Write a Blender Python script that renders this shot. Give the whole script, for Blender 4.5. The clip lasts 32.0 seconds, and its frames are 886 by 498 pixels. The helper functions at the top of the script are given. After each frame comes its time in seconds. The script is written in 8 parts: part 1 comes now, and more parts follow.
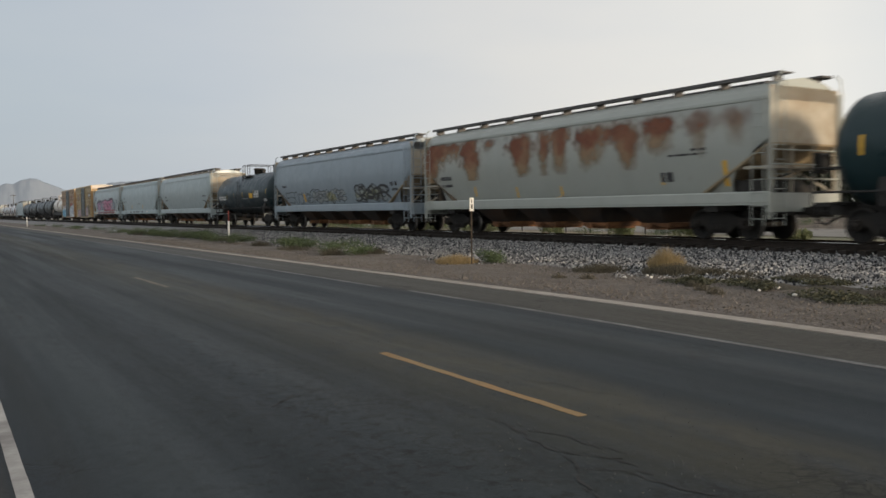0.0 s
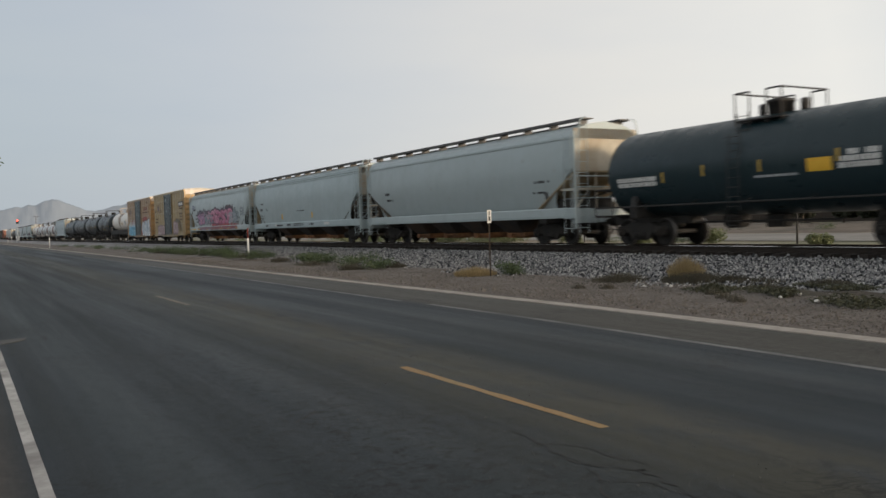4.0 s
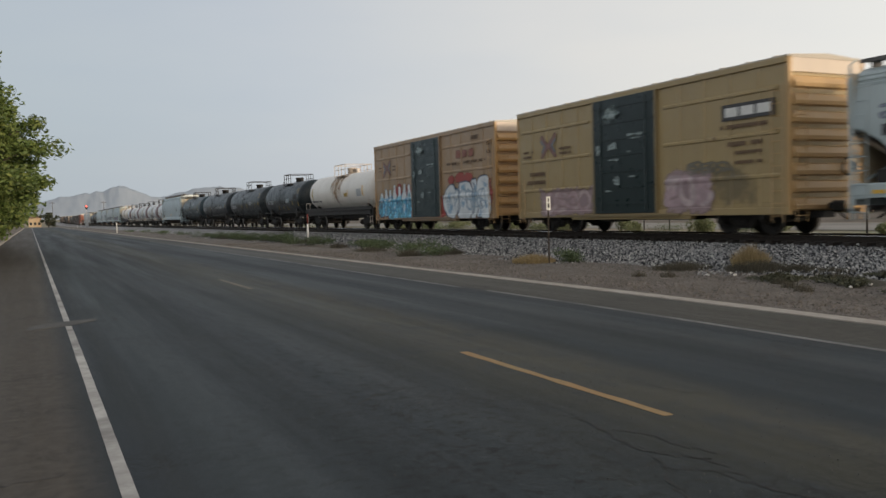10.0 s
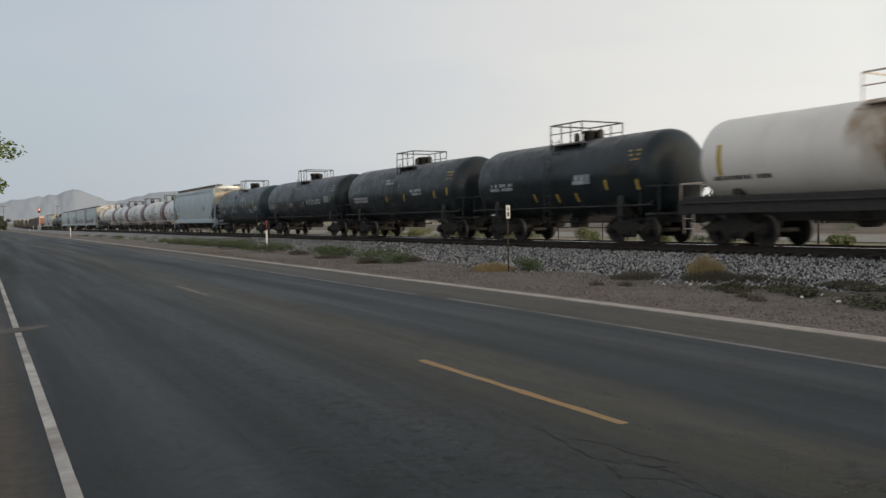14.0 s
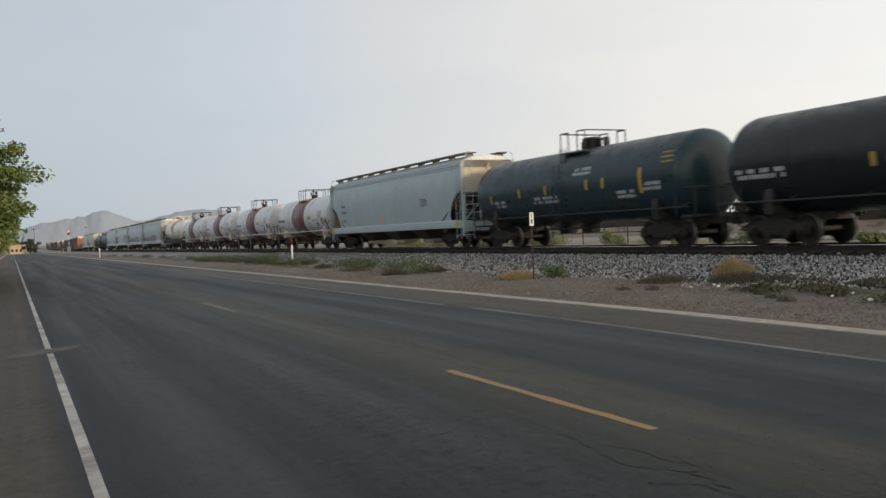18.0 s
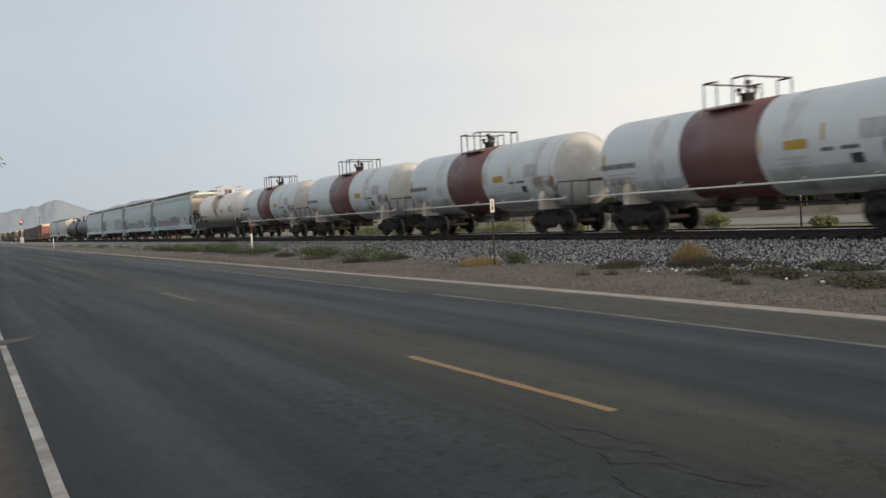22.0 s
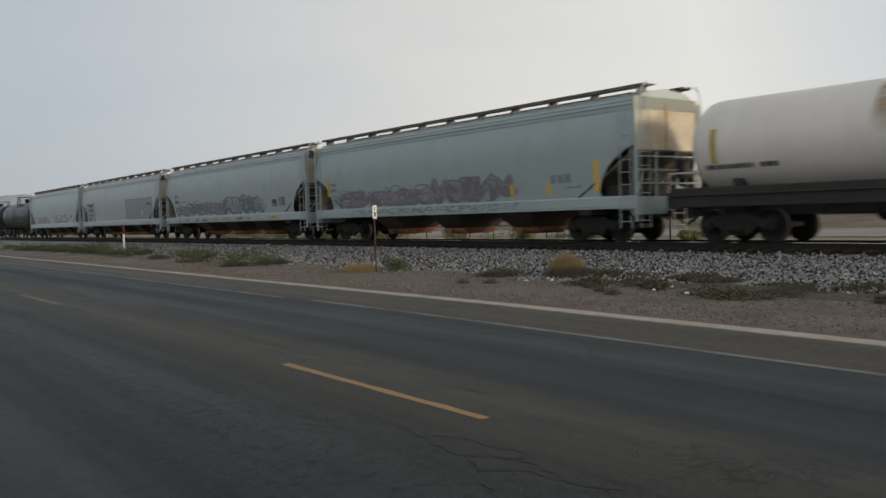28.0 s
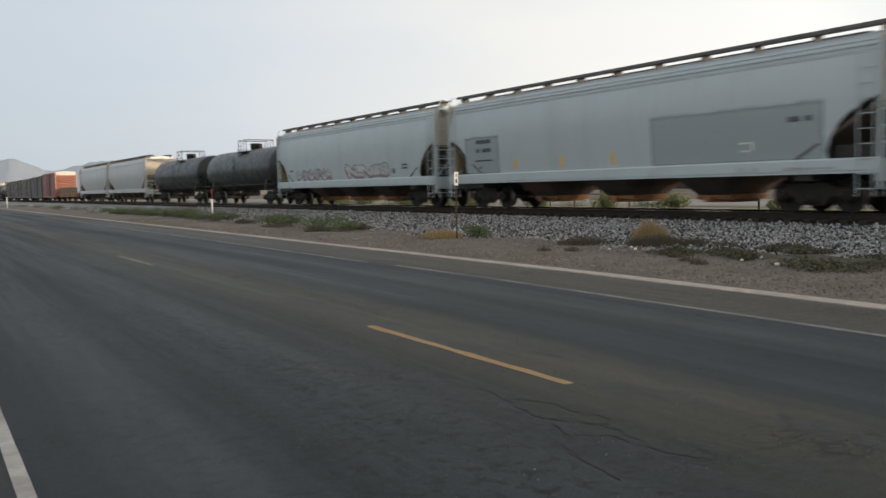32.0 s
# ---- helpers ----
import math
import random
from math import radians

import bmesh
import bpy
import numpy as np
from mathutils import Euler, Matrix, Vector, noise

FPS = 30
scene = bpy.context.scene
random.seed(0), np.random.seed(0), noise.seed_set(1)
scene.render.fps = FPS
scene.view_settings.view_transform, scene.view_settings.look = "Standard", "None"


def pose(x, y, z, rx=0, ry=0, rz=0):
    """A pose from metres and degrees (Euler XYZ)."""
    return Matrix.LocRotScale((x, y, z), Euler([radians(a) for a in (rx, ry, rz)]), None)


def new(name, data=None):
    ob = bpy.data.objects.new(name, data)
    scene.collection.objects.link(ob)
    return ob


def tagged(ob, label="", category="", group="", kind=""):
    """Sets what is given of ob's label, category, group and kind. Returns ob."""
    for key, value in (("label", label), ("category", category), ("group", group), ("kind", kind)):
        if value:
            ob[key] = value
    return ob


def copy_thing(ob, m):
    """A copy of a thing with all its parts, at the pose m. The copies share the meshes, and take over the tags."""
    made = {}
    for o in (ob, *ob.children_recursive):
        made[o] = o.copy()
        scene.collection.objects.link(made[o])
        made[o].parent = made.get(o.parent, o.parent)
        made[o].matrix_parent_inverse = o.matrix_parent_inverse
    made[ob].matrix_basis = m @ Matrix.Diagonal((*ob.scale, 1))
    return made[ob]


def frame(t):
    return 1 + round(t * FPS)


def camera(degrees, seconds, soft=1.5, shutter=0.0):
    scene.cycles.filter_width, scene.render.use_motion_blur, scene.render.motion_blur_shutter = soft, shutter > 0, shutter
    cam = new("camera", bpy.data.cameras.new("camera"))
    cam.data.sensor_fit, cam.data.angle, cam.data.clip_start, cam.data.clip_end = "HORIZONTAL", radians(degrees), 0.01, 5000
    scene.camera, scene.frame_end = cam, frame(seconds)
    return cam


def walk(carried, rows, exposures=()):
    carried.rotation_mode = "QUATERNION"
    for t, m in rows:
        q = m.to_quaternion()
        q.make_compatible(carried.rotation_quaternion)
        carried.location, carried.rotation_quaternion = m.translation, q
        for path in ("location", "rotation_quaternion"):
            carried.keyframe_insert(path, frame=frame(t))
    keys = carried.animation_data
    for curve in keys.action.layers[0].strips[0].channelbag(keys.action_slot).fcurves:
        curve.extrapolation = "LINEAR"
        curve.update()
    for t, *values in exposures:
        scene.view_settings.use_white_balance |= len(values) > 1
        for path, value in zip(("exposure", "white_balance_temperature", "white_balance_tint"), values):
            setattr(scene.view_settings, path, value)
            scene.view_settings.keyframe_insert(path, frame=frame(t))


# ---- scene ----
# the clip's camera brightens and darkens a little
EXPOSURES = [(0.0, 0.0), (12.0, 0.0), (16.5, 0.10), (25.0, 0.17), (27.5, -0.06), (28.5, -0.13), (30.0, 0.0), (30.5, 0.2), (31.0, 0.26), (32.0, 0.3)]

# camera: hand-held, standing at the edge of the road
PATH = [
    (0, 0.019, 0.011, 1.458, -31.105, -2.826, -0.462),
    (0.5, 0.022, 0.013, 1.456, -31.003, -2.977, -0.530),
    (1, 0.014, 0.007, 1.460, -31.066, -2.969, -0.770),
    (1.5, 0.025, 0.011, 1.462, -31.287, -2.851, -1.303),
    (2, 0.032, 0.019, 1.460, -30.337, -2.640, -1.588),
    (2.5, 0.021, 0.008, 1.473, -28.911, -2.125, -1.922),
    (3, 0.013, 0.006, 1.469, -29.394, -1.988, -1.516),
    (3.5, 0.011, -0.005, 1.468, -29.885, -2.159, -1.569),
    (4, 0.004, -0.019, 1.476, -29.867, -1.980, -1.698),
    (4.5, -0.015, -0.016, 1.454, -27.662, -2.569, -1.052),
    (6.5, -0.017, 0.014, 1.452, -26.472, -2.864, -1.239),
    (7, -0.023, 0.018, 1.443, -26.611, -2.998, -1.068),
    (7.5, -0.014, 0.015, 1.443, -25.925, -3.195, -1.211),
    (8, -0.026, 0.000, 1.451, -26.165, -2.959, -1.573),
    (8.5, -0.036, 0.006, 1.452, -26.310, -2.766, -1.493),
    (9, -0.029, 0.000, 1.453, -26.016, -2.744, -1.066),
    (9.5, -0.032, -0.009, 1.453, -25.678, -2.701, -1.061),
    (10, -0.031, 0.005, 1.453, -25.995, -2.720, -1.429),
    (10.5, -0.030, 0.003, 1.446, -26.945, -3.050, -0.975),
    (11, -0.010, 0.027, 1.444, -28.118, -2.930, -0.441),
    (11.5, 0.004, 0.028, 1.448, -29.027, -2.763, -0.520),
    (12, -0.001, 0.028, 1.445, -29.704, -2.600, -0.544),
    (12.5, -0.011, 0.014, 1.452, -29.668, -2.356, -0.433),
    (13, -0.022, 0.002, 1.455, -29.285, -2.251, -0.291),
    (13.5, -0.011, 0.011, 1.455, -28.520, -2.174, -0.540),
    (14, -0.017, 0.004, 1.458, -28.701, -2.267, -0.852),
    (14.5, -0.015, 0.010, 1.455, -28.979, -2.218, -0.793),
    (16.5, -0.013, 0.009, 1.462, -28.416, -1.896, -1.183),
    (17, -0.004, 0.005, 1.458, -27.724, -1.743, -2.316),
    (17.5, -0.009, 0.003, 1.462, -27.166, -1.666, -2.510),
    (18, -0.008, -0.006, 1.460, -27.037, -1.560, -2.666),
    (18.5, -0.016, 0.004, 1.459, -27.959, -1.723, -2.492),
    (19, -0.003, -0.012, 1.461, -28.964, -1.921, -2.760),
    (19.5, 0.003, -0.007, 1.450, -29.336, -2.104, -2.912),
    (20, 0.015, -0.002, 1.454, -29.448, -2.144, -3.095),
    (20.5, 0.008, 0.018, 1.453, -29.942, -2.076, -2.768),
    (21, 0.012, 0.011, 1.455, -30.487, -2.079, -2.525),
    (21.5, 0.004, 0.015, 1.448, -30.001, -2.280, -2.754),
    (22, 0.004, -0.000, 1.441, -29.606, -2.528, -3.025),
    (22.5, -0.008, -0.009, 1.443, -29.854, -2.906, -3.199),
    (23, -0.011, 0.009, 1.443, -28.813, -2.731, -3.268),
    (23.5, -0.007, -0.005, 1.444, -29.059, -2.541, -3.155),
    (24, -0.016, -0.008, 1.444, -29.201, -2.554, -3.189),
    (24.5, -0.011, -0.001, 1.446, -29.551, -2.465, -3.106),
    (25, -0.016, 0.003, 1.446, -29.087, -2.296, -3.005),
    (25.5, -0.015, -0.001, 1.452, -28.214, -1.987, -3.146),
    (27.5, 0.063, -0.015, 1.455, -35.706, -2.473, -1.315),
    (28, 0.042, -0.031, 1.456, -37.516, -2.440, -1.555),
    (28.5, 0.046, -0.036, 1.452, -38.508, -3.154, -1.685),
    (29, 0.029, -0.040, 1.443, -39.418, -3.331, -1.538),
    (29.5, 0.045, -0.026, 1.438, -38.905, -3.963, -1.619),
    (30, 0.020, -0.019, 1.431, -35.757, -4.709, -1.433),
    (30.5, 0.016, -0.020, 1.430, -33.036, -4.971, -1.568),
    (31, 0.014, -0.022, 1.428, -32.370, -4.741, -1.377),
    (31.5, 0.002, -0.020, 1.431, -33.133, -4.600, -1.244),
    (32, -0.005, -0.011, 1.430, -32.113, -4.482, -1.144),
]


def aim(x, y, z, yaw, pitch, roll):
    return pose(x, y, z, 0, 0, yaw) @ pose(0, 0, 0, 90 + pitch) @ pose(0, 0, 0, 0, 0, roll)


cam = camera(55.39, 32.0, soft=1.5, shutter=0.5)
walk(cam, [(r[0], aim(*r[1:])) for r in PATH], EXPOSURES)

# world: hazy evening sky, brightest towards the low sun
SUN_AZ, SUN_EL = radians(163), radians(8)   # azimuth clockwise from +y
world = bpy.data.worlds.new("world")
scene.world = world
world.use_nodes = True
wn = world.node_tree
sky = wn.nodes.new("ShaderNodeTexSky")
sky.sky_type = "NISHITA"
sky.sun_disc = False
sky.sun_elevation, sky.sun_rotation = SUN_EL, SUN_AZ
sky.air_density, sky.dust_density, sky.ozone_density = 1.0, 3.0, 2.0
sdir = Vector((math.sin(SUN_AZ) * math.cos(SUN_EL), math.cos(SUN_AZ) * math.cos(SUN_EL), math.sin(SUN_EL)))
wtc = wn.nodes.new("ShaderNodeTexCoord")
wdot = wn.nodes.new("ShaderNodeVectorMath")
wdot.operation = "DOT_PRODUCT"
wdot.inputs[1].default_value = sdir
wn.links.new(wtc.outputs["Generated"], wdot.inputs[0])
wmap = wn.nodes.new("ShaderNodeMapRange")
wmap.inputs[1].default_value, wmap.inputs[2].default_value = -1.0, 1.0
wn.links.new(wdot.outputs["Value"], wmap.inputs[0])
haze = wn.nodes.new("ShaderNodeValToRGB")
HAZE = [(0.0, (0.43, 0.495, 0.55)), (0.10, (0.575, 0.612, 0.66)), (0.22, (0.785, 0.772, 0.75)), (0.36, (0.94, 0.915, 0.86)), (0.50, (0.66, 0.70, 0.74)), (0.78, (0.80, 0.80, 0.80)), (1.0, (1.5, 1.30, 1.05))]
hel = haze.color_ramp.elements
while len(hel) < len(HAZE):
    hel.new(0.5)
for e, (p, c3) in zip(hel, HAZE):
    e.position, e.color = p, (*c3, 1)
wn.links.new(wmap.outputs[0], haze.inputs[0])
veil = wn.nodes.new("ShaderNodeMix")
veil.data_type = "RGBA"
veil.inputs[0].default_value = 0.9
tone = wn.nodes.new("ShaderNodeMix")
tone.data_type, tone.blend_type = "RGBA", "MULTIPLY"
tone.inputs[0].default_value = 1.0
tone.inputs[7].default_value = (0.15, 0.15, 0.15, 1)
wn.links.new(sky.outputs[0], tone.inputs[6])
wn.links.new(tone.outputs[2], veil.inputs[6])
wn.links.new(haze.outputs[0], veil.inputs[7])
# the sky darkens slowly towards the zenith
wsep = wn.nodes.new("ShaderNodeSeparateXYZ")
wn.links.new(wtc.outputs["Generated"], wsep.inputs[0])
wup = wn.nodes.new("ShaderNodeMath")
wup.operation = "MULTIPLY"
wn.links.new(wsep.outputs[2], wup.inputs[0])
wn.links.new(wsep.outputs[2], wup.inputs[1])
zen = wn.nodes.new("ShaderNodeMix")
zen.data_type, zen.blend_type = "RGBA", "MULTIPLY"
zen.inputs[7].default_value = (0.42, 0.45, 0.50, 1)
wn.links.new(wup.outputs[0], zen.inputs[0])
wn.links.new(veil.outputs[2], zen.inputs[6])
# thin streaks of high cloud
cmap = wn.nodes.new("ShaderNodeMapping")
cmap.inputs["Scale"].default_value = (1.2, 1.2, 5.0)
cmap.inputs["Rotation"].default_value = (0.25, -0.2, 0.4)
wn.links.new(wtc.outputs["Generated"], cmap.inputs[0])
cnoise = wn.nodes.new("ShaderNodeTexNoise")
cnoise.inputs["Scale"].default_value, cnoise.inputs["Detail"].default_value, cnoise.inputs["Roughness"].default_value = 2.2, 5, 0.5
wn.links.new(cmap.outputs[0], cnoise.inputs["Vector"])
cramp = wn.nodes.new("ShaderNodeValToRGB")
cramp.color_ramp.elements[0].position, cramp.color_ramp.elements[0].color = 0.36, (0.97, 0.98, 0.993, 1)
cramp.color_ramp.elements[1].position, cramp.color_ramp.elements[1].color = 0.64, (1.025, 1.018, 1.006, 1)
wn.links.new(cnoise.outputs[0], cramp.inputs[0])
cloud = wn.nodes.new("ShaderNodeMix")
cloud.data_type, cloud.blend_type = "RGBA", "MULTIPLY"
cloud.inputs[0].default_value = 1.0
wn.links.new(zen.outputs[2], cloud.inputs[6])
wn.links.new(cramp.outputs[0], cloud.inputs[7])
wn.links.new(cloud.outputs[2], wn.nodes["Background"].inputs[0])
wn.nodes["Background"].inputs[1].default_value = 1.0
sun_data = bpy.data.lights.new("sun", "SUN")
sun_data.energy, sun_data.angle, sun_data.color = 2.7, radians(10), (1.0, 0.81, 0.60)
sun = new("sun", sun_data)
sun.matrix_world = Matrix.Translation(sdir * 60) @ sdir.to_track_quat("Z", "Y").to_matrix().to_4x4()


# ---- materials ----
def nodes_of(name):
    m = bpy.data.materials.new(name)
    m.use_nodes = True
    nt = m.node_tree
    return m, nt, nt.nodes["Principled BSDF"]


def noise_of(nt, scale, detail=4.0, rough=0.6, coord="Object", stretch=(1, 1, 1)):
    tc = nt.nodes.new("ShaderNodeTexCoord")
    mp = nt.nodes.new("ShaderNodeMapping")
    mp.inputs["Scale"].default_value = stretch
    nz = nt.nodes.new("ShaderNodeTexNoise")
    nz.inputs["Scale"].default_value, nz.inputs["Detail"].default_value, nz.inputs["Roughness"].default_value = scale, detail, rough
    nt.links.new(tc.outputs[coord], mp.inputs[0])
    nt.links.new(mp.outputs[0], nz.inputs["Vector"])
    return nz.outputs[0]


def ramp_of(nt, src, stops):
    r = nt.nodes.new("ShaderNodeValToRGB")
    el = r.color_ramp.elements
    while len(el) < len(stops):
        el.new(0.5)
    for e, (p, c) in zip(el, stops):
        e.position, e.color = p, (*c, 1) if len(c) == 3 else c
    nt.links.new(src, r.inputs[0])
    return r.outputs[0]


def mix_of(nt, fac, a, b, mode="MIX"):
    mx = nt.nodes.new("ShaderNodeMix")
    mx.data_type, mx.blend_type = "RGBA", mode
    for sock, v in ((mx.inputs[0], fac), (mx.inputs[6], a), (mx.inputs[7], b)):
        if isinstance(v, (int, float)):
            sock.default_value = v
        elif isinstance(v, tuple):
            sock.default_value = (*v, 1)
        else:
            nt.links.new(v, sock)
    return mx.outputs[2]


def bump_of(nt, bsdf, src, strength=0.3, dist=0.02):
    b = nt.nodes.new("ShaderNodeBump")
    b.inputs["Strength"].default_value, b.inputs["Distance"].default_value = strength, dist
    nt.links.new(src, b.inputs["Height"])
    nt.links.new(b.outputs[0], bsdf.inputs["Normal"])


def surface(name, c1, c2, scale=3.0, rough=0.8, metal=0.0, c3=None, big=0.3, bump=0.2, bscale=40.0, dist=0.01, stretch=(1, 1, 1), coord="Object"):
    """Two-scale mottled surface: c1 to c2 by fine noise, towards c3 by large noise."""
    m, nt, b = nodes_of(name)
    fine = ramp_of(nt, noise_of(nt, scale, 6, 0.65, coord, stretch), [(0.3, c1), (0.7, c2)])
    if c3:
        mask = ramp_of(nt, noise_of(nt, big, 4, 0.6, coord), [(0.42, (0, 0, 0)), (0.66, (1, 1, 1))])
        fine = mix_of(nt, mask, fine, c3)
    nt.links.new(fine, b.inputs["Base Color"])
    b.inputs["Roughness"].default_value, b.inputs["Metallic"].default_value = rough, metal
    if bump:
        bump_of(nt, b, noise_of(nt, bscale, 3, 0.6, coord), bump, dist)
    return m


def painted(name, rust=0.35, rust_col=(0.20, 0.075, 0.03), grime=(0.10, 0.09, 0.08), rough=0.55, grime_amt=0.22, dustmix=0.5, gloss=0.5, bump=0.25):
    """Railway paint in the object's own colour, with streaks of grime running down, dust and rust spots."""
    m, nt, b = nodes_of(name)
    oi = nt.nodes.new("ShaderNodeObjectInfo")
    off = nt.nodes.new("ShaderNodeVectorMath")
    off.operation = "MULTIPLY_ADD"
    tc = nt.nodes.new("ShaderNodeTexCoord")
    comb = nt.nodes.new("ShaderNodeCombineXYZ")
    mul = nt.nodes.new("ShaderNodeMath")
    mul.operation, mul.inputs[1].default_value = "MULTIPLY", 50.0
    nt.links.new(oi.outputs["Random"], mul.inputs[0])
    for i in range(3):
        nt.links.new(mul.outputs[0], comb.inputs[i])
    off.inputs[1].default_value = (1, 1, 1)
    nt.links.new(tc.outputs["Object"], off.inputs[0])
    nt.links.new(comb.outputs[0], off.inputs[2])

    def nz(scale, detail, stretch):
        mp = nt.nodes.new("ShaderNodeMapping")
        mp.inputs["Scale"].default_value = stretch
        n = nt.nodes.new("ShaderNodeTexNoise")
        n.inputs["Scale"].default_value, n.inputs["Detail"].default_value, n.inputs["Roughness"].default_value = scale, detail, 0.65
        nt.links.new(off.outputs[0], mp.inputs[0])
        nt.links.new(mp.outputs[0], n.inputs["Vector"])
        return n.outputs[0]
    streak = ramp_of(nt, nz(0.9, 7, (1, 0.8, 0.12)), [(0.50, (0, 0, 0)), (0.85, (grime_amt,) * 3)])
    cloud = ramp_of(nt, nz(0.5, 4, (1, 1, 1)), [(0.35, (0, 0, 0)), (0.75, (grime_amt * 0.7,) * 3)])
    base = mix_of(nt, streak, oi.outputs["Color"], grime)
    base = mix_of(nt, cloud, base, mix_of(nt, dustmix, oi.outputs["Color"], (0.24, 0.21, 0.17)))
    spots = ramp_of(nt, nz(3.2, 8, (1, 1, 0.6)), [(0.66 - rust * 0.12, (0, 0, 0)), (0.80, (rust,) * 3)])
    base = mix_of(nt, spots, base, rust_col)
    nt.links.new(base, b.inputs["Base Color"])
    rr = ramp_of(nt, nz(2.0, 4, (1, 1, 1)), [(0.3, (rough - 0.12,) * 3), (0.7, (rough + 0.2,) * 3)])
    nt.links.new(rr, b.inputs["Roughness"])
    b.inputs["Specular IOR Level"].default_value = gloss
    bump_of(nt, b, nz(1.1, 3, (1, 1, 1)), bump, 0.02)
    return m


M = {}
M["paint"] = painted("car_paint", rough=0.40, gloss=0.9)
M["rusty_paint"] = painted("rust_stained_paint", rust=0.6, grime_amt=0.5, rough=0.7)
M["tank_black"] = painted("tank_paint", rust=0.1, rough=0.34, grime_amt=0.10, grime=(0.025, 0.026, 0.026), dustmix=0.05, gloss=0.42, bump=0.1)
M["running_gear"] = surface("running_gear_steel", (0.008, 0.008, 0.008), (0.018, 0.017, 0.016), 6, 0.85, 0.0, (0.025, 0.021, 0.017), 1.5)
M["wheel_steel"] = surface("wheel_steel", (0.008, 0.008, 0.008), (0.02, 0.018, 0.016), 8, 0.75, 0.0)
M["tread_steel"] = surface("polished_tread", (0.10, 0.09, 0.08), (0.2, 0.19, 0.18), 20, 0.45, 0.8, bump=0)
M["rust_steel"] = surface("rusted_steel", (0.16, 0.07, 0.03), (0.38, 0.18, 0.075), 5, 0.85, 0.0, (0.09, 0.05, 0.03), 0.8)
# end floors and plates in shade: the darkness is put into the colour
M["shaded_slope_steel"] = surface("shaded_slope_steel", (0.035, 0.032, 0.028), (0.10, 0.085, 0.065), 3, 0.85, 0.0, (0.16, 0.12, 0.08), 0.9)
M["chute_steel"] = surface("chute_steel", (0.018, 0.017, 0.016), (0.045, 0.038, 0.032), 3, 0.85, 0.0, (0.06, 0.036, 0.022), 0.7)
# cream of the car ends, with the low sun's warmth put into the colour
M["sunlit_cream"] = surface("sunlit_cream_steel", (0.42, 0.385, 0.315), (0.52, 0.48, 0.40), 3, 0.75, 0.0, (0.36, 0.30, 0.22), 0.8)
# sunlit counterpart of the end floors' steel, the light put into its colour
M["sunlit_tan"] = surface("sunlit_tan_steel", (0.30, 0.24, 0.15), (0.42, 0.34, 0.22), 3, 0.8, 0.0, (0.24, 0.18, 0.11), 0.8)
M["dusty_white"] = surface("dusty_white_steel", (0.52, 0.47, 0.42), (0.68, 0.63, 0.57), 4, 0.7, 0.0, (0.50, 0.40, 0.32), 1.5)
M["dark_steel"] = surface("dark_steel", (0.018, 0.018, 0.018), (0.04, 0.037, 0.034), 5, 0.75, 0.0)
M["galvanised"] = surface("galvanised_walkway", (0.08, 0.08, 0.08), (0.16, 0.155, 0.15), 4, 0.6, 0.5)
M["asphalt"] = None
M["yellow_decal"] = surface("yellow_decal", (0.70, 0.40, 0.03), (0.80, 0.48, 0.05), 6, 0.5, bump=0)
M["dull_yellow"] = surface("dull_yellow_decal", (0.36, 0.24, 0.04), (0.48, 0.33, 0.07), 6, 0.6, bump=0)
M["white_decal"] = surface("white_decal", (0.60, 0.60, 0.58), (0.75, 0.75, 0.73), 6, 0.6, bump=0)
M["brown_decal"] = surface("brown_decal", (0.10, 0.06, 0.035), (0.16, 0.10, 0.06), 6, 0.6, bump=0)
M["black_decal"] = surface("black_decal", (0.03, 0.03, 0.035), (0.07, 0.07, 0.075), 6, 0.6, bump=0)
for key, col in dict(chrome=(0.42, 0.44, 0.46), grey=(0.16, 0.17, 0.18), slate=(0.20, 0.25, 0.28), mustard=(0.50, 0.36, 0.06)).items():
    M["spray_" + key] = surface("spray_" + key, tuple(c * 0.8 for c in col), tuple(min(1, c * 1.15) for c in col), 5, 0.65, bump=0)


# ---- mesh helpers ----
def obj_from(name, bm, material):
    me = bpy.data.meshes.new(name)
    bm.to_mesh(me)
    bm.free()
    for mt in (material if isinstance(material, (list, tuple)) else [material]):
        me.materials.append(mt)
    return new(name, me)


def part(name, bm, material, parent, label="", at=None, color=None):
    ob = obj_from(name, bm, material)
    ob.parent = parent
    if at is not None:
        ob.matrix_basis = at
    if label:
        tagged(ob, label)
    if color:
        ob.color = (*color, 1)
    return ob


def root(name, label, category, group="", m=None):
    ob = new(name)
    ob.empty_display_size = 0.3
    if m is not None:
        ob.matrix_basis = m
    return tagged(ob, label, category, group)


def box(bm, x0, x1, y0, y1, z0, z1, bev=0.0, mat=0):
    r = bmesh.ops.create_cube(bm, size=1.0, matrix=Matrix.Translation(((x0 + x1) / 2, (y0 + y1) / 2, (z0 + z1) / 2)) @ Matrix.Diagonal((x1 - x0, y1 - y0, z1 - z0, 1)))
    vs = r["verts"]
    if bev:
        es = list({e for v in vs for e in v.link_edges})
        rb = bmesh.ops.bevel(bm, geom=es, offset=bev, segments=1, affect="EDGES")
        for f in rb["faces"]:
            f.material_index = mat
    for f in {f for v in vs if v.is_valid for f in v.link_faces}:
        f.material_index = mat
    return vs


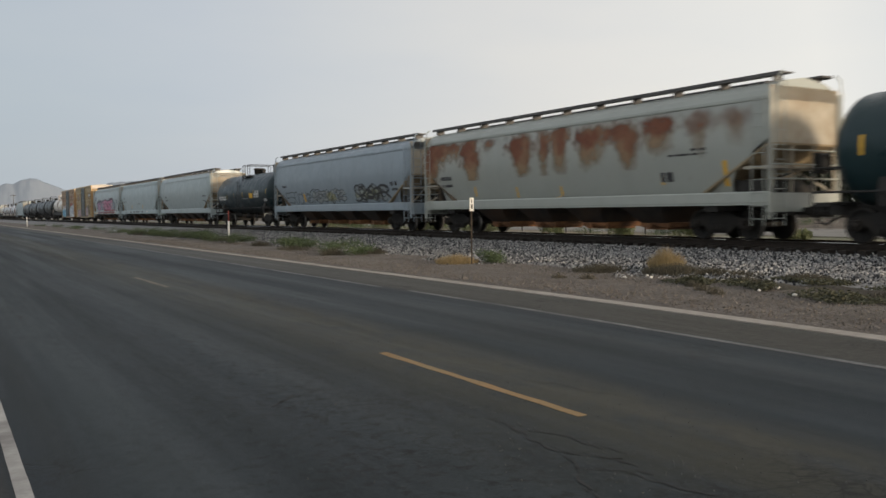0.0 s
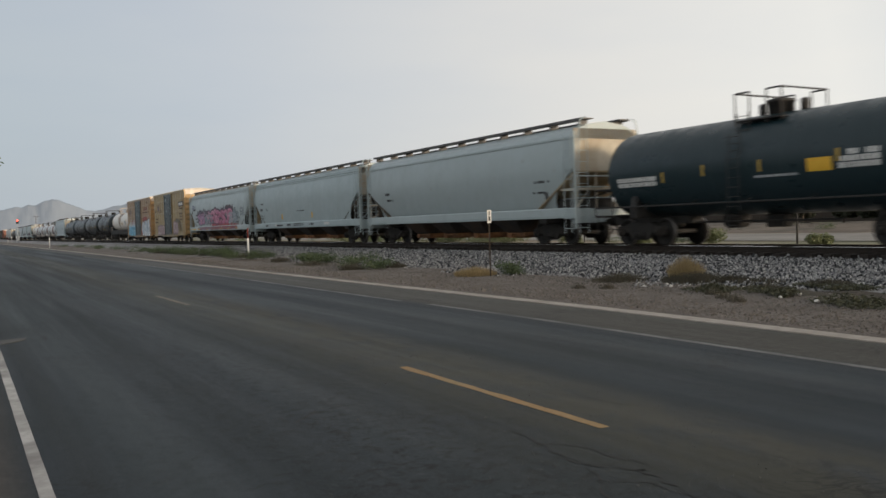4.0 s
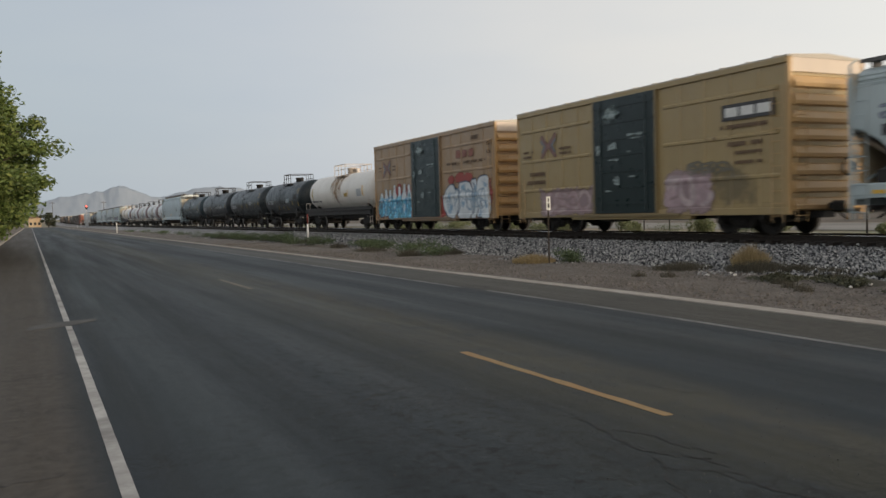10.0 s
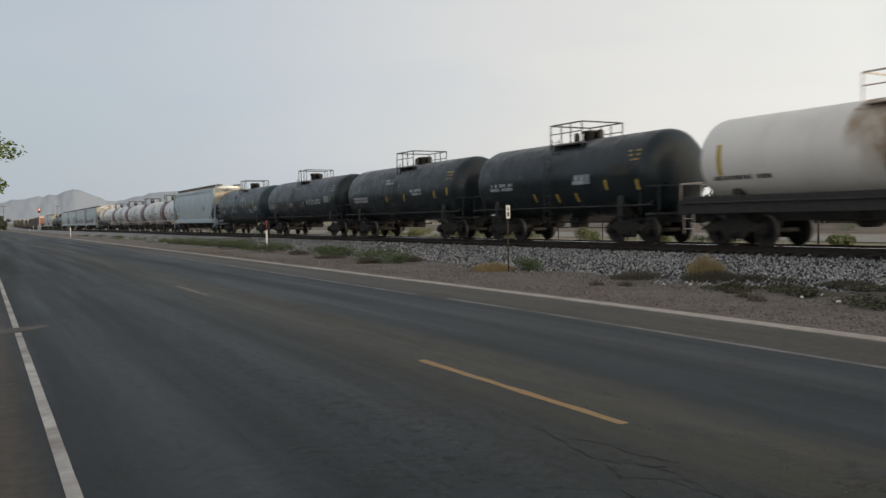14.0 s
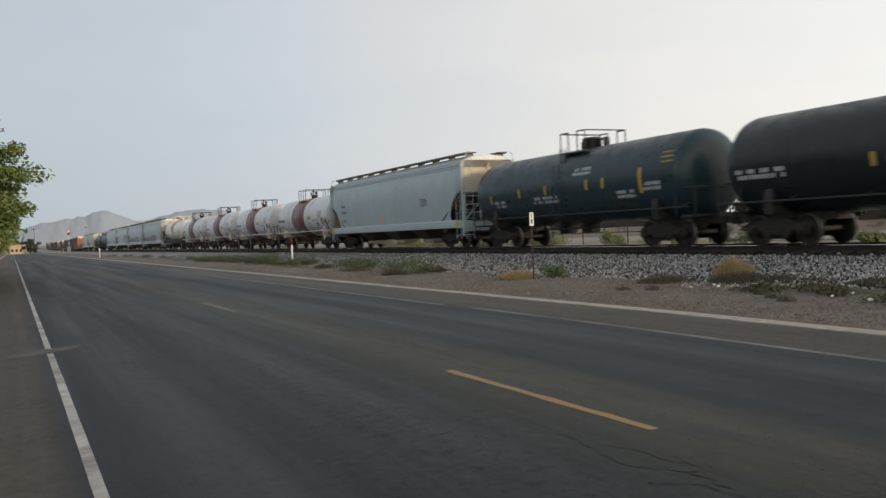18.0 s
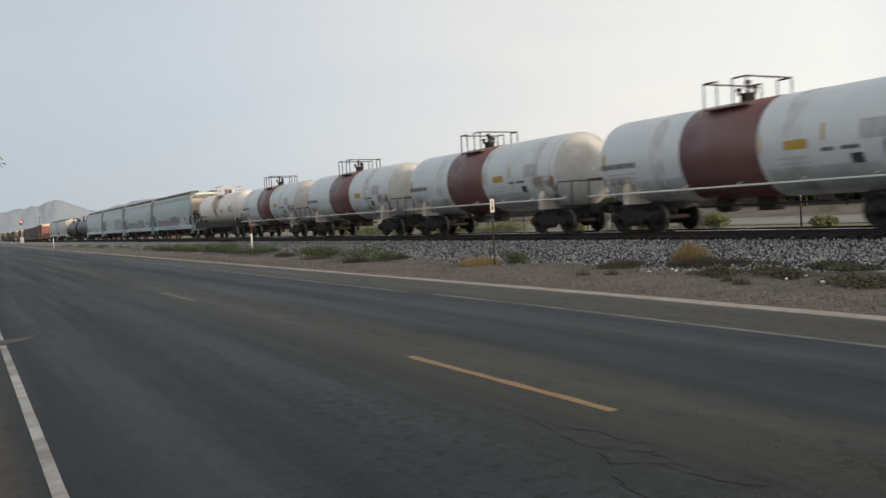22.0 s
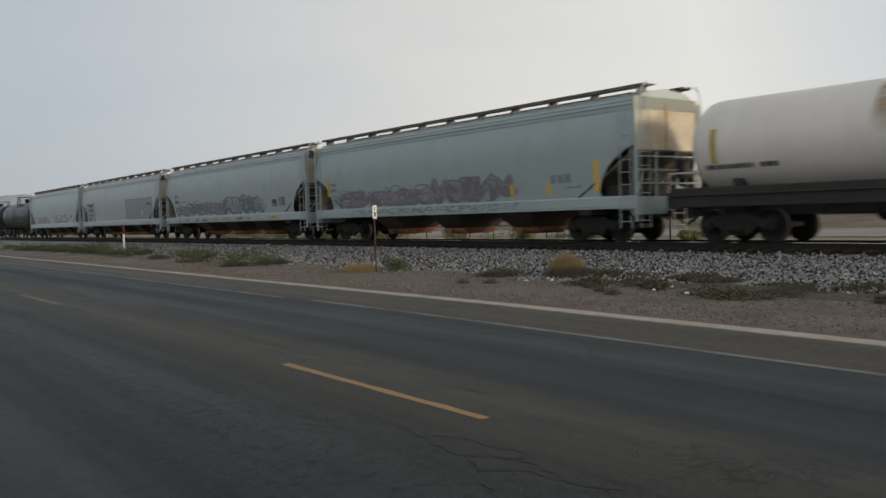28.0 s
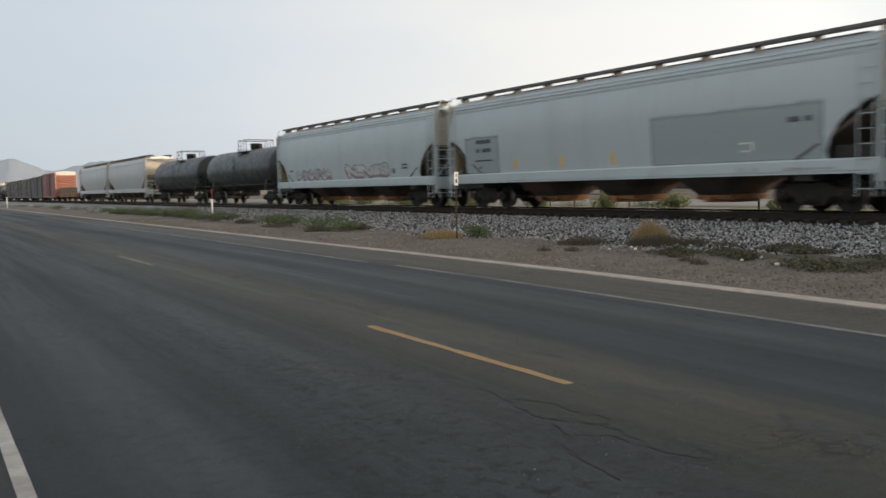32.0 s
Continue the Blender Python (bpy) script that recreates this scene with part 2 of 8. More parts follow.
def prism(bm, poly, x0, x1, axis="x", mat=0):
    """A polygon given in the two other axes, extruded along axis from x0 to x1."""
    def p3(a, b, c):
        return {"x": (c, a, b), "y": (a, c, b), "z": (a, b, c)}[axis]
    lo = [bm.verts.new(p3(a, b, x0)) for a, b in poly]
    hi = [bm.verts.new(p3(a, b, x1)) for a, b in poly]
    n = len(poly)
    fs = [bm.faces.new(lo), bm.faces.new(hi)]
    for i in range(n):
        fs.append(bm.faces.new((lo[i], lo[(i + 1) % n], hi[(i + 1) % n], hi[i])))
    for f in fs:
        f.material_index = mat
    bmesh.ops.recalc_face_normals(bm, faces=fs)
    return fs


def rod(bm, a, b, r, seg=6, mat=0):
    a, b = Vector(a), Vector(b)
    d = b - a
    m = Matrix.Translation((a + b) / 2) @ d.to_track_quat("Z", "Y").to_matrix().to_4x4()
    res = bmesh.ops.create_cone(bm, cap_ends=True, segments=seg, radius1=r, radius2=r, depth=d.length, matrix=m)
    for f in {f for v in res["verts"] for f in v.link_faces}:
        f.material_index = mat


def drum(bm, profile, seg=24, axis="y", mat=0, centre=(0, 0, 0)):
    """A turned body: (position along axis, radius) pairs, closed at radius 0."""
    rings = []
    cx, cy, cz = centre
    for p, r in profile:
        ring = []
        for k in range(seg if r > 1e-6 else 1):
            a = 2 * math.pi * k / seg
            u, v = r * math.cos(a), r * math.sin(a)
            ring.append(bm.verts.new({"y": (cx + u, cy + p, cz + v), "x": (cx + p, cy + u, cz + v), "z": (cx + u, cy + v, cz + p)}[axis]))
        rings.append(ring)
    fs = []
    for a, b in zip(rings, rings[1:]):
        for k in range(seg):
            k2 = (k + 1) % seg
            if len(a) == 1 and len(b) == 1:
                continue
            if len(a) == 1:
                fs.append(bm.faces.new((a[0], b[k2], b[k])))
            elif len(b) == 1:
                fs.append(bm.faces.new((a[k], a[k2], b[0])))
            else:
                fs.append(bm.faces.new((a[k], a[k2], b[k2], b[k])))
    for f in fs:
        f.smooth = True
        f.material_index = mat
    bmesh.ops.recalc_face_normals(bm, faces=fs)
    return fs


def BM():
    return bmesh.new()

# ---- ground, road and track bed ----
RAIL_Z = 0.46
TRACK_X = 21.2
V = 11.30       # speed of the train along -y
KNEE, FOOT, GRADE = 10.0, 420.0, -0.0052     # the land falls gently away between these


def dip(y):
    return GRADE * (min(max(y, KNEE), FOOT) - KNEE)


def asphalt_material():
    m, nt, b = nodes_of("asphalt")
    grain = noise_of(nt, 55, 5, 0.75)
    base = ramp_of(nt, grain, [(0.32, (0.016, 0.021, 0.027)), (0.70, (0.039, 0.050, 0.058))])
    tc = nt.nodes.new("ShaderNodeTexCoord")
    sep = nt.nodes.new("ShaderNodeSeparateXYZ")
    nt.links.new(tc.outputs["Object"], sep.inputs[0])
    wander = noise_of(nt, 0.30, 4, 0.6, "Object", (1, 0.35, 1))

    def band(x, w, amt, sway=0.0, core=0.15):
        s = nt.nodes.new("ShaderNodeMath")
        s.operation, s.inputs[1].default_value = "SUBTRACT", x
        nt.links.new(sep.outputs[0], s.inputs[0])
        if sway:
            k = nt.nodes.new("ShaderNodeMath")
            k.operation, k.inputs[1].default_value, k.inputs[2].default_value = "MULTIPLY_ADD", sway, -sway * 0.5
            nt.links.new(wander, k.inputs[0])
            t = nt.nodes.new("ShaderNodeMath")
            nt.links.new(s.outputs[0], t.inputs[0])
            nt.links.new(k.outputs[0], t.inputs[1])
            s = t
        a = nt.nodes.new("ShaderNodeMath")
        a.operation = "ABSOLUTE"
        nt.links.new(s.outputs[0], a.inputs[0])
        d = nt.nodes.new("ShaderNodeMath")
        d.operation, d.inputs[1].default_value = "DIVIDE", w
        nt.links.new(a.outputs[0], d.inputs[0])
        return ramp_of(nt, d.outputs[0], [(core, (amt,) * 3), (1.0, (0, 0, 0))])
    # polished wheel tracks, darker oil strips between them
    for x, w, amt, col in ((1.05, 0.55, 0.5, (0.049, 0.062, 0.066)), (2.45, 0.45, 0.45, (0.046, 0.058, 0.063)), (5.15, 0.4, 0.4, (0.043, 0.057, 0.064)), (6.55, 0.5, 0.4, (0.043, 0.057, 0.064)),
                           (1.75, 0.42, 0.5, (0.017, 0.024, 0.025)), (5.85, 0.6, 0.6, (0.018, 0.027, 0.032)), (0.62, 0.16, 0.4, (0.022, 0.025, 0.024))):
        base = mix_of(nt, band(x, w, amt, 0.6), base, col)
    lanes = noise_of(nt, 0.6, 5, 0.65, "Object", (2.2, 0.07, 1))
    base = mix_of(nt, ramp_of(nt, lanes, [(0.46, (0, 0, 0)), (0.72, (0.2, 0.2, 0.2))]), base, (0.053, 0.064, 0.069))
    patch = noise_of(nt, 0.4, 6, 0.7, "Object", (1, 0.5, 1))
    base = mix_of(nt, ramp_of(nt, patch, [(0.48, (0, 0, 0)), (0.66, (0.6, 0.6, 0.6))]), base, (0.017, 0.024, 0.025))
    # coarse, pitted surface on the near lane
    mottle = noise_of(nt, 9.0, 5, 0.7)
    rough_lane = band(2.6, 2.4, 1.0, 0.6)
    base = mix_of(nt, mix_of(nt, 1.0, ramp_of(nt, mottle, [(0.40, (0.9, 0.9, 0.9)), (0.48, (0, 0, 0))]), rough_lane, "MULTIPLY"), base, (0.010, 0.012, 0.012))
    chips = noise_of(nt, 16, 5, 0.75)
    base = mix_of(nt, mix_of(nt, 1.0, ramp_of(nt, chips, [(0.58, (0, 0, 0)), (0.66, (0.7, 0.7, 0.7))]), rough_lane, "MULTIPLY"), base, (0.084, 0.096, 0.095))
    # dust along the centre line and the two edges, broken up
    dusty = ramp_of(nt, noise_of(nt, 2.2, 8, 0.8, "Object", (1, 0.5, 1)), [(0.36, (0.15, 0.15, 0.15)), (0.56, (1, 1, 1))])
    for x, w, amt, col, core in ((4.05, 0.95, 0.9, (0.063, 0.060, 0.043), 0.4), (3.3, 0.9, 0.5, (0.030, 0.034, 0.027), 0.3)):
        base = mix_of(nt, mix_of(nt, 1.0, band(x, w, amt, 0.5, core), dusty, "MULTIPLY"), base, col)
    base = mix_of(nt, band(-1.4, 1.75, 0.97, 0.2, 0.85), base, ramp_of(nt, mottle, [(0.35, (0.058, 0.049, 0.040)), (0.65, (0.100, 0.085, 0.069))]))
    base = mix_of(nt, band(8.2, 1.1, 0.98, 0.15, 0.75), base, ramp_of(nt, mottle, [(0.35, (0.056, 0.053, 0.045)), (0.65, (0.094, 0.088, 0.075))]))
    # map cracks, in patches
    wob = nt.nodes.new("ShaderNodeTexNoise")
    wob.inputs["Scale"].default_value, wob.inputs["Detail"].default_value = 2.4, 4
    add = nt.nodes.new("ShaderNodeVectorMath")
    add.operation = "MULTIPLY_ADD"
    add.inputs[1].default_value = (0.5, 0.5, 0)
    nt.links.new(tc.outputs["Object"], wob.inputs["Vector"])
    nt.links.new(wob.outputs["Color"], add.inputs[0])
    nt.links.new(tc.outputs["Object"], add.inputs[2])
    for scale, wid, lo, amt in ((0.55, 0.008, 0.52, 0.6), (9.0, 0.075, 0.51, 0.75)):
        vor = nt.nodes.new("ShaderNodeTexVoronoi")
        vor.feature = "DISTANCE_TO_EDGE"
        vor.inputs["Scale"].default_value = scale
        nt.links.new(add.outputs[0], vor.inputs["Vector"])
        line = ramp_of(nt, vor.outputs["Distance"], [(wid * 0.25, (1, 1, 1)), (wid, (0, 0, 0))])
        where = ramp_of(nt, noise_of(nt, 0.55, 4, 0.65), [(lo, (0, 0, 0)), (lo + 0.12, (amt,) * 3)])
        base = mix_of(nt, mix_of(nt, 1.0, line, where, "MULTIPLY"), base, (0.010, 0.010, 0.010))
    base = mix_of(nt, 1.0, base, (0.86, 0.865, 0.87), "MULTIPLY")
    nt.links.new(base, b.inputs["Base Color"])
    rr = ramp_of(nt, lanes, [(0.35, (0.72,) * 3), (0.65, (0.55,) * 3)])
    nt.links.new(rr, b.inputs["Roughness"])
    b.inputs["Specular IOR Level"].default_value = 0.2
    bump_of(nt, b, grain, 0.5, 0.012)
    return m


M["asphalt"] = asphalt_material()
M["mound_dirt"] = surface("dark_dirt", (0.045, 0.038, 0.029), (0.12, 0.10, 0.076), 14, 0.95, 0, (0.05, 0.048, 0.032), 0.9, 0.8, 25, 0.03)
M["dirt"] = surface("dusty_dirt", (0.10, 0.08, 0.062), (0.19, 0.155, 0.12), 9, 0.95, 0, (0.085, 0.072, 0.055), 0.25, 0.6, 25, 0.03)
M["gravel_shoulder"] = surface("gravel_shoulder", (0.036, 0.032, 0.027), (0.31, 0.27, 0.235), 18, 0.95, 0, (0.125, 0.108, 0.092), 0.9, 1.0, 30, 0.05, (1.6, 0.8, 1))
M["ballast_bed"] = surface("ballast_bed", (0.05, 0.051, 0.054), (0.52, 0.51, 0.50), 11, 0.95, 0, (0.22, 0.215, 0.21), 0.25, 1.0, 14, 0.06)
M["field"] = surface("dry_field", (0.20, 0.16, 0.11), (0.30, 0.25, 0.18), 0.6, 0.95, 0, (0.12, 0.13, 0.07), 0.03, 0.4, 6, 0.05)
M["concrete"] = surface("worn_concrete", (0.31, 0.275, 0.24), (0.44, 0.40, 0.355), 6, 0.85, 0, (0.28, 0.25, 0.21), 0.7, 0.3, 40)
M["white_line"] = surface("worn_white_line", (0.34, 0.33, 0.31), (0.52, 0.51, 0.49), 12, 0.7, 0, (0.20, 0.19, 0.18), 1.3, 0.3, 60)
M["faded_line"] = surface("faded_white_line", (0.10, 0.10, 0.098), (0.24, 0.24, 0.235), 14, 0.75, 0, (0.06, 0.062, 0.062), 0.9, 0.3, 60)
M["yellow_line"] = surface("worn_yellow_line", (0.19, 0.125, 0.05), (0.33, 0.23, 0.10), 18, 0.7, 0, (0.30, 0.17, 0.06), 1.0, 0.3, 60)

M["faded_yellow"] = surface("faded_yellow_line", (0.12, 0.10, 0.07), (0.24, 0.20, 0.14), 9, 0.75, 0, (0.09, 0.08, 0.065), 0.8, 0.3, 60)
M["ghost_yellow"] = surface("worn_away_yellow_line", (0.045, 0.045, 0.042), (0.10, 0.09, 0.07), 6, 0.75, 0, (0.05, 0.05, 0.048), 0.8, 0.3, 60)


def strip(name, xs, y0, y1, material, label, steps=60, wave=0.0, kind="structure", seed=3):
    """A sheet along y from (x, z) stations."""
    bm = BM()
    rnd = random.Random(seed)
    rows = []
    for i in range(steps + 1):
        t = i / steps
        y = y0 + (y1 - y0) * t
        rows.append([bm.verts.new((x, y, z + (rnd.uniform(-wave, wave) if 0 < k < len(xs) - 1 else 0))) for k, (x, z) in enumerate(xs)])
    for a, b in zip(rows, rows[1:]):
        for k in range(len(xs) - 1):
            f = bm.faces.new((a[k], a[k + 1], b[k + 1], b[k]))
            f.smooth = True
    bmesh.ops.recalc_face_normals(bm, faces=bm.faces[:])
    for f in bm.faces:
        if f.normal.z < 0:
            f.normal_flip()
    ob = obj_from(name, bm, material)
    return tagged(ob, label, name.split("_")[0], kind=kind)


bm = BM()
rows = [[bm.verts.new((x, y, 0)) for x in (-4200, -60, 60, 4200)] for y in (-4200, KNEE, FOOT, 4200)]
for a, b in zip(rows, rows[1:]):
    for k in range(3):
        bm.faces.new((a[k], a[k + 1], b[k + 1], b[k]))
g = obj_from("ground", bm, M["field"])
g.location.z = -0.06
tagged(g, "flat dry desert ground reaching the far mountains", "ground", kind="structure")
strip("road", [(-1.9, 0.0), (0, 0.0), (3.9, 0.0), (8.62, 0.0)], -60, 340, M["asphalt"], "worn grey two-lane asphalt road with dusty cracks", 80)
EDGE_X = 8.62
strip("verge", [(8.60, -0.04), (8.90, 0.008), (9.6, 0.04), (10.6, 0.05), (11.6, 0.04), (12.7, 0.05)], -60, 700, M["gravel_shoulder"], "dusty brown gravel verge beside the road", 380, 0.02)
strip("ballast_bank", [(12.5, 0.0), (13.2, 0.06), (15.0, 0.10), (17.0, 0.15), (18.8, 0.16), (19.7, 0.15), (20.3, 0.19), (22.1, 0.19), (22.7, 0.16), (24.5, -0.05)], -430, 900,
      M["ballast_bed"], "low bank of loose grey railway ballast", 532, 0.015)

bm = BM()
box(bm, -2.08, -1.88, 22, 340, -0.05, 0.13, 0.02)
tagged(obj_from("kerb_left", bm, M["concrete"]), "raised pale concrete kerb of the shaded pavement", "kerb", kind="structure")
strip("pavement", [(-2.06, 0.11), (-3.4, 0.12), (-5.5, 0.10), (-9, 0.05)], 22, 340, M["dirt"], "dusty earth pavement under the roadside trees", 60, 0.01)
strip("roadside_earth", [(-1.88, -0.01), (-4, 0.0), (-30, 0.0)], -60, 22, M["dirt"], "bare brown roadside earth", 30, 0.01)
bm = BM()
for a, b in ((-60, KNEE), (KNEE, FOOT), (FOOT, 700)):
    box(bm, 8.61, 8.90, a, b, -0.05, 0.014)
tagged(obj_from("kerb_strip", bm, M["concrete"]), "long pale flush concrete edge strip of the road", "kerb", kind="structure")


def road_mark(name, x0, x1, y0, y1, material, label, seed=0, ragged=0.004):
    bm = BM()
    rnd = random.Random(seed)
    n = max(4, min(240, int((y1 - y0) / 0.25)))
    rows = []
    for i in range(n + 1):
        y = y0 + (y1 - y0) * i / n
        rows.append([bm.verts.new((x + rnd.uniform(-ragged, ragged), y, 0.0025)) for x in (x0, x1)])
    for a, b in zip(rows, rows[1:]):
        bm.faces.new((a[0], a[1], b[1], b[0]))
    ob = obj_from(name, bm, material)
    return tagged(ob, label, "road marking", kind="structure")


road_mark("trim_edge_line", 0.335, 0.415, -20, 12.52, M["white_line"], "worn white edge line painted on asphalt", 1, 0.0012)
road_mark("trim_edge_line", 0.335, 0.415, 13.0, 60, M["white_line"], "worn white edge line painted on asphalt", 2, 0.0012)
road_mark("trim_edge_line", 0.335, 0.415, 60, 400, M["white_line"], "worn white edge line painted on asphalt", 2, 0.0012)
road_mark("trim_far_edge_line", 7.17, 7.27, -20, 13.1, M["faded_line"], "faded white edge line painted on asphalt", 3)
road_mark("trim_far_edge_line", 7.10, 7.20, 14.0, 60, M["faded_line"], "faded white edge line painted on asphalt", 4)
for k in range(-2, 26):
    y = 7.56 + 12.19 * k
    road_mark("trim_centre_dash", 3.80, 3.89, y - 3.08, y, M["yellow_line" if k < 1 else "faded_yellow" if k < 2 else "ghost_yellow"], "worn yellow centre dash painted on asphalt", 10 + k, 0.010)

# far strip of concrete and dirt beyond the track
M["far_concrete"] = surface("grey_concrete_road", (0.20, 0.19, 0.17), (0.27, 0.255, 0.23), 2, 0.9, 0, (0.17, 0.16, 0.145), 0.2, 0.1)
strip("far_road", [(37, -0.02), (50, -0.02)], -150, 900, M["far_concrete"], "pale concrete road beyond the railway", 105)
strip("far_bank", [(52, -0.05), (60, 0.25), (75, 0.35), (95, 0.2), (98, -0.1)], -150, 900, M["dirt"], "low brown dirt bank beyond the railway", 105, 0.2)

# track
M["rail_side"] = surface("rail_side_rust", (0.014, 0.011, 0.009), (0.034, 0.025, 0.019), 6, 0.8, 0.2)
M["rail_head"] = surface("rail_head_shine", (0.82, 0.81, 0.79), (0.9, 0.89, 0.87), 10, 0.04, 1.0, bump=0)
M["tie_wood"] = surface("weathered_tie", (0.015, 0.012, 0.010), (0.038, 0.031, 0.026), 7, 0.9, 0, (0.022, 0.018, 0.015), 2, 0.5, 30, stretch=(1, 6, 6))
RAIL_PROFILE = [(-0.07, -0.17), (0.07, -0.17), (0.07, -0.155), (0.012, -0.13), (0.012, -0.045), (0.037, -0.035), (0.037, -0.007), (0.033, 0.0), (-0.033, 0.0), (-0.037, -0.007), (-0.037, -0.035), (-0.012, -0.045), (-0.012, -0.13), (-0.07, -0.155)]
track = root("railway_track", "straight railway track of steel rails on timber ties", "railway track")
tagged(track, kind="structure")
for s in (-1, 1):
    bm = BM()
    for a, b in ((-430, KNEE), (KNEE, FOOT), (FOOT, 900)):
        prism(bm, RAIL_PROFILE, a, b, "y")
    bmesh.ops.recalc_face_normals(bm, faces=bm.faces[:])
    bm.normal_update()
    fs = bm.faces[:]
    for f in fs:
        gauge = f.normal.x * s < -0.6 and f.calc_center_median().z > -0.04      # side polished by the flanges
        if gauge or (f.normal.z > 0.4 and f.calc_center_median().z > -0.015):
            f.material_index = 1
    part("rail", bm, [M["rail_side"], M["rail_head"]], track, "dark rusty steel rail with a polished head", pose(TRACK_X + s * 0.755, 0, RAIL_Z))
bm = BM()
box(bm, -1.3, 1.3, -0.115, 0.115, -0.17, 0, 0.01)
tie_me = obj_from("tie", bm, M["tie_wood"])
tie_me.parent = track
tie_me.matrix_basis = pose(TRACK_X, -8, RAIL_Z - 0.165)
rnd = random.Random(5)
for k in range(1, 230):
    o = tie_me.copy()
    scene.collection.objects.link(o)
    o.matrix_basis = pose(TRACK_X + rnd.uniform(-0.03, 0.03), -8 + 0.53 * k, RAIL_Z - 0.165, 0, 0, rnd.uniform(-0.8, 0.8))
bm = BM()
for k in [*range(-140, 0), *range(230, 700)]:
    box(bm, -1.3, 1.3, -8.115 + 0.53 * k, -7.885 + 0.53 * k, -0.17, 0)
tagged(part("far_ties", bm, M["tie_wood"], track, at=pose(TRACK_X, 0, RAIL_Z - 0.165)), kind="stuff")

M["repair"] = surface("worn_repair", (0.045, 0.044, 0.042), (0.10, 0.096, 0.088), 14, 0.8, 0, (0.05, 0.05, 0.05), 2.0, 0.3, 60)
bm = BM()
prism(bm, [(-0.14, 12.32), (0.1, 12.42), (0.40, 12.58), (0.75, 12.95), (0.78, 13.25), (0.5, 13.15), (0.1, 12.98), (-0.12, 12.72)], 0.001, 0.006, "z")
tagged(obj_from("trim_road_repair", bm, M["repair"]), "pale worn repair strip across the road edge", "road repair", kind="structure")
M["tar"] = surface("dark_tar", (0.012, 0.012, 0.012), (0.026, 0.025, 0.024), 9, 0.8, 0, None, 1, 0.4)


def crack_line(pts, w, seed):
    """A ragged open crack through the asphalt along a bent line."""
    rnd = random.Random(seed)
    bm = BM()
    prev = None
    for (x0, y0), (x1, y1) in zip(pts, pts[1:]):
        n = max(3, int(math.hypot(x1 - x0, y1 - y0) / 0.06))
        for k in range(n + 1):
            t = k / n
            x, y = x0 + (x1 - x0) * t + rnd.uniform(-.025, .025), y0 + (y1 - y0) * t + rnd.uniform(-.025, .025)
            ww = w * rnd.uniform(0.15, 1.0)
            cur = [bm.verts.new((x - ww, y - ww * 0.4, 0.003)), bm.verts.new((x + ww, y + ww * 0.4, 0.003))]
            if prev:
                bm.faces.new((prev[0], prev[1], cur[1], cur[0]))
            prev = cur
    bmesh.ops.recalc_face_normals(bm, faces=bm.faces[:])
    tagged(obj_from("trim_road_crack", bm, M["tar"]), "ragged dark crack in the asphalt", "road crack", kind="structure")


rc = random.Random(12)
for k in range(7):      # map cracks right of the centre of the near lane
    x, y = 3.1 + rc.uniform(-.75, .75) + 0.3 * math.sin(k), 3.3 + 2.6 * rc.random()
    a = rc.uniform(0.6, 2.2)
    pts = [(x, y)]
    for q in range(rc.choice((2, 3, 4))):
        x, y = x + 0.22 * math.cos(a), y + 0.30 * math.sin(a)
        a += rc.uniform(-.8, .8)
        pts.append((x, y))
    crack_line(pts, rc.uniform(0.0015, 0.0045), 20 + k)
crack_line([(3.27, 4.72), (3.24, 4.40), (3.16, 4.12), (3.17, 3.86), (3.05, 3.6), (2.86, 3.3), (2.8, 2.9)], 0.016, 14)
crack_line([(3.24, 4.42), (3.42, 4.15), (3.40, 3.9), (3.52, 3.6)], 0.010, 15)
crack_line([(3.16, 4.1), (3.0, 4.0), (2.88, 3.75)], 0.009, 16)
crack_line([(3.17, 3.86), (3.36, 3.6), (3.3, 3.3)], 0.011, 17)
crack_line([(3.05, 3.6), (3.22, 3.42), (3.25, 3.1), (3.4, 2.8)], 0.010, 18)
crack_line([(4.2, 5.7), (4.4, 5.4), (4.35, 5.1), (4.55, 4.8)], 0.008, 19)
crack_line([(2.12, 5.95), (2.24, 6.06), (2.36, 6.2)], 0.04, 4)
crack_line([(4.9, 7.1), (4.7, 6.9), (4.6, 6.6)], 0.004, 5)
crack_line([(7.6, 14.3), (6.9, 13.7), (6.6, 13.2)], 0.015, 6)
crack_line([(1.15, 11.6), (1.5, 11.75)], 0.012, 7)
crack_line([(0.1, 5.2), (-0.5, 5.1)], 0.02, 8)
crack_line([(0.95, 12.7), (1.02, 13.0), (0.98, 13.3)], 0.03, 9)
crack_line([(1.0, 11.75), (1.3, 11.85)], 0.012, 10)

import itertools

# ---- the train ----
# every car is built round its own middle: y along the track (front towards -y), z from the rail head
WHEEL_R = 0.457


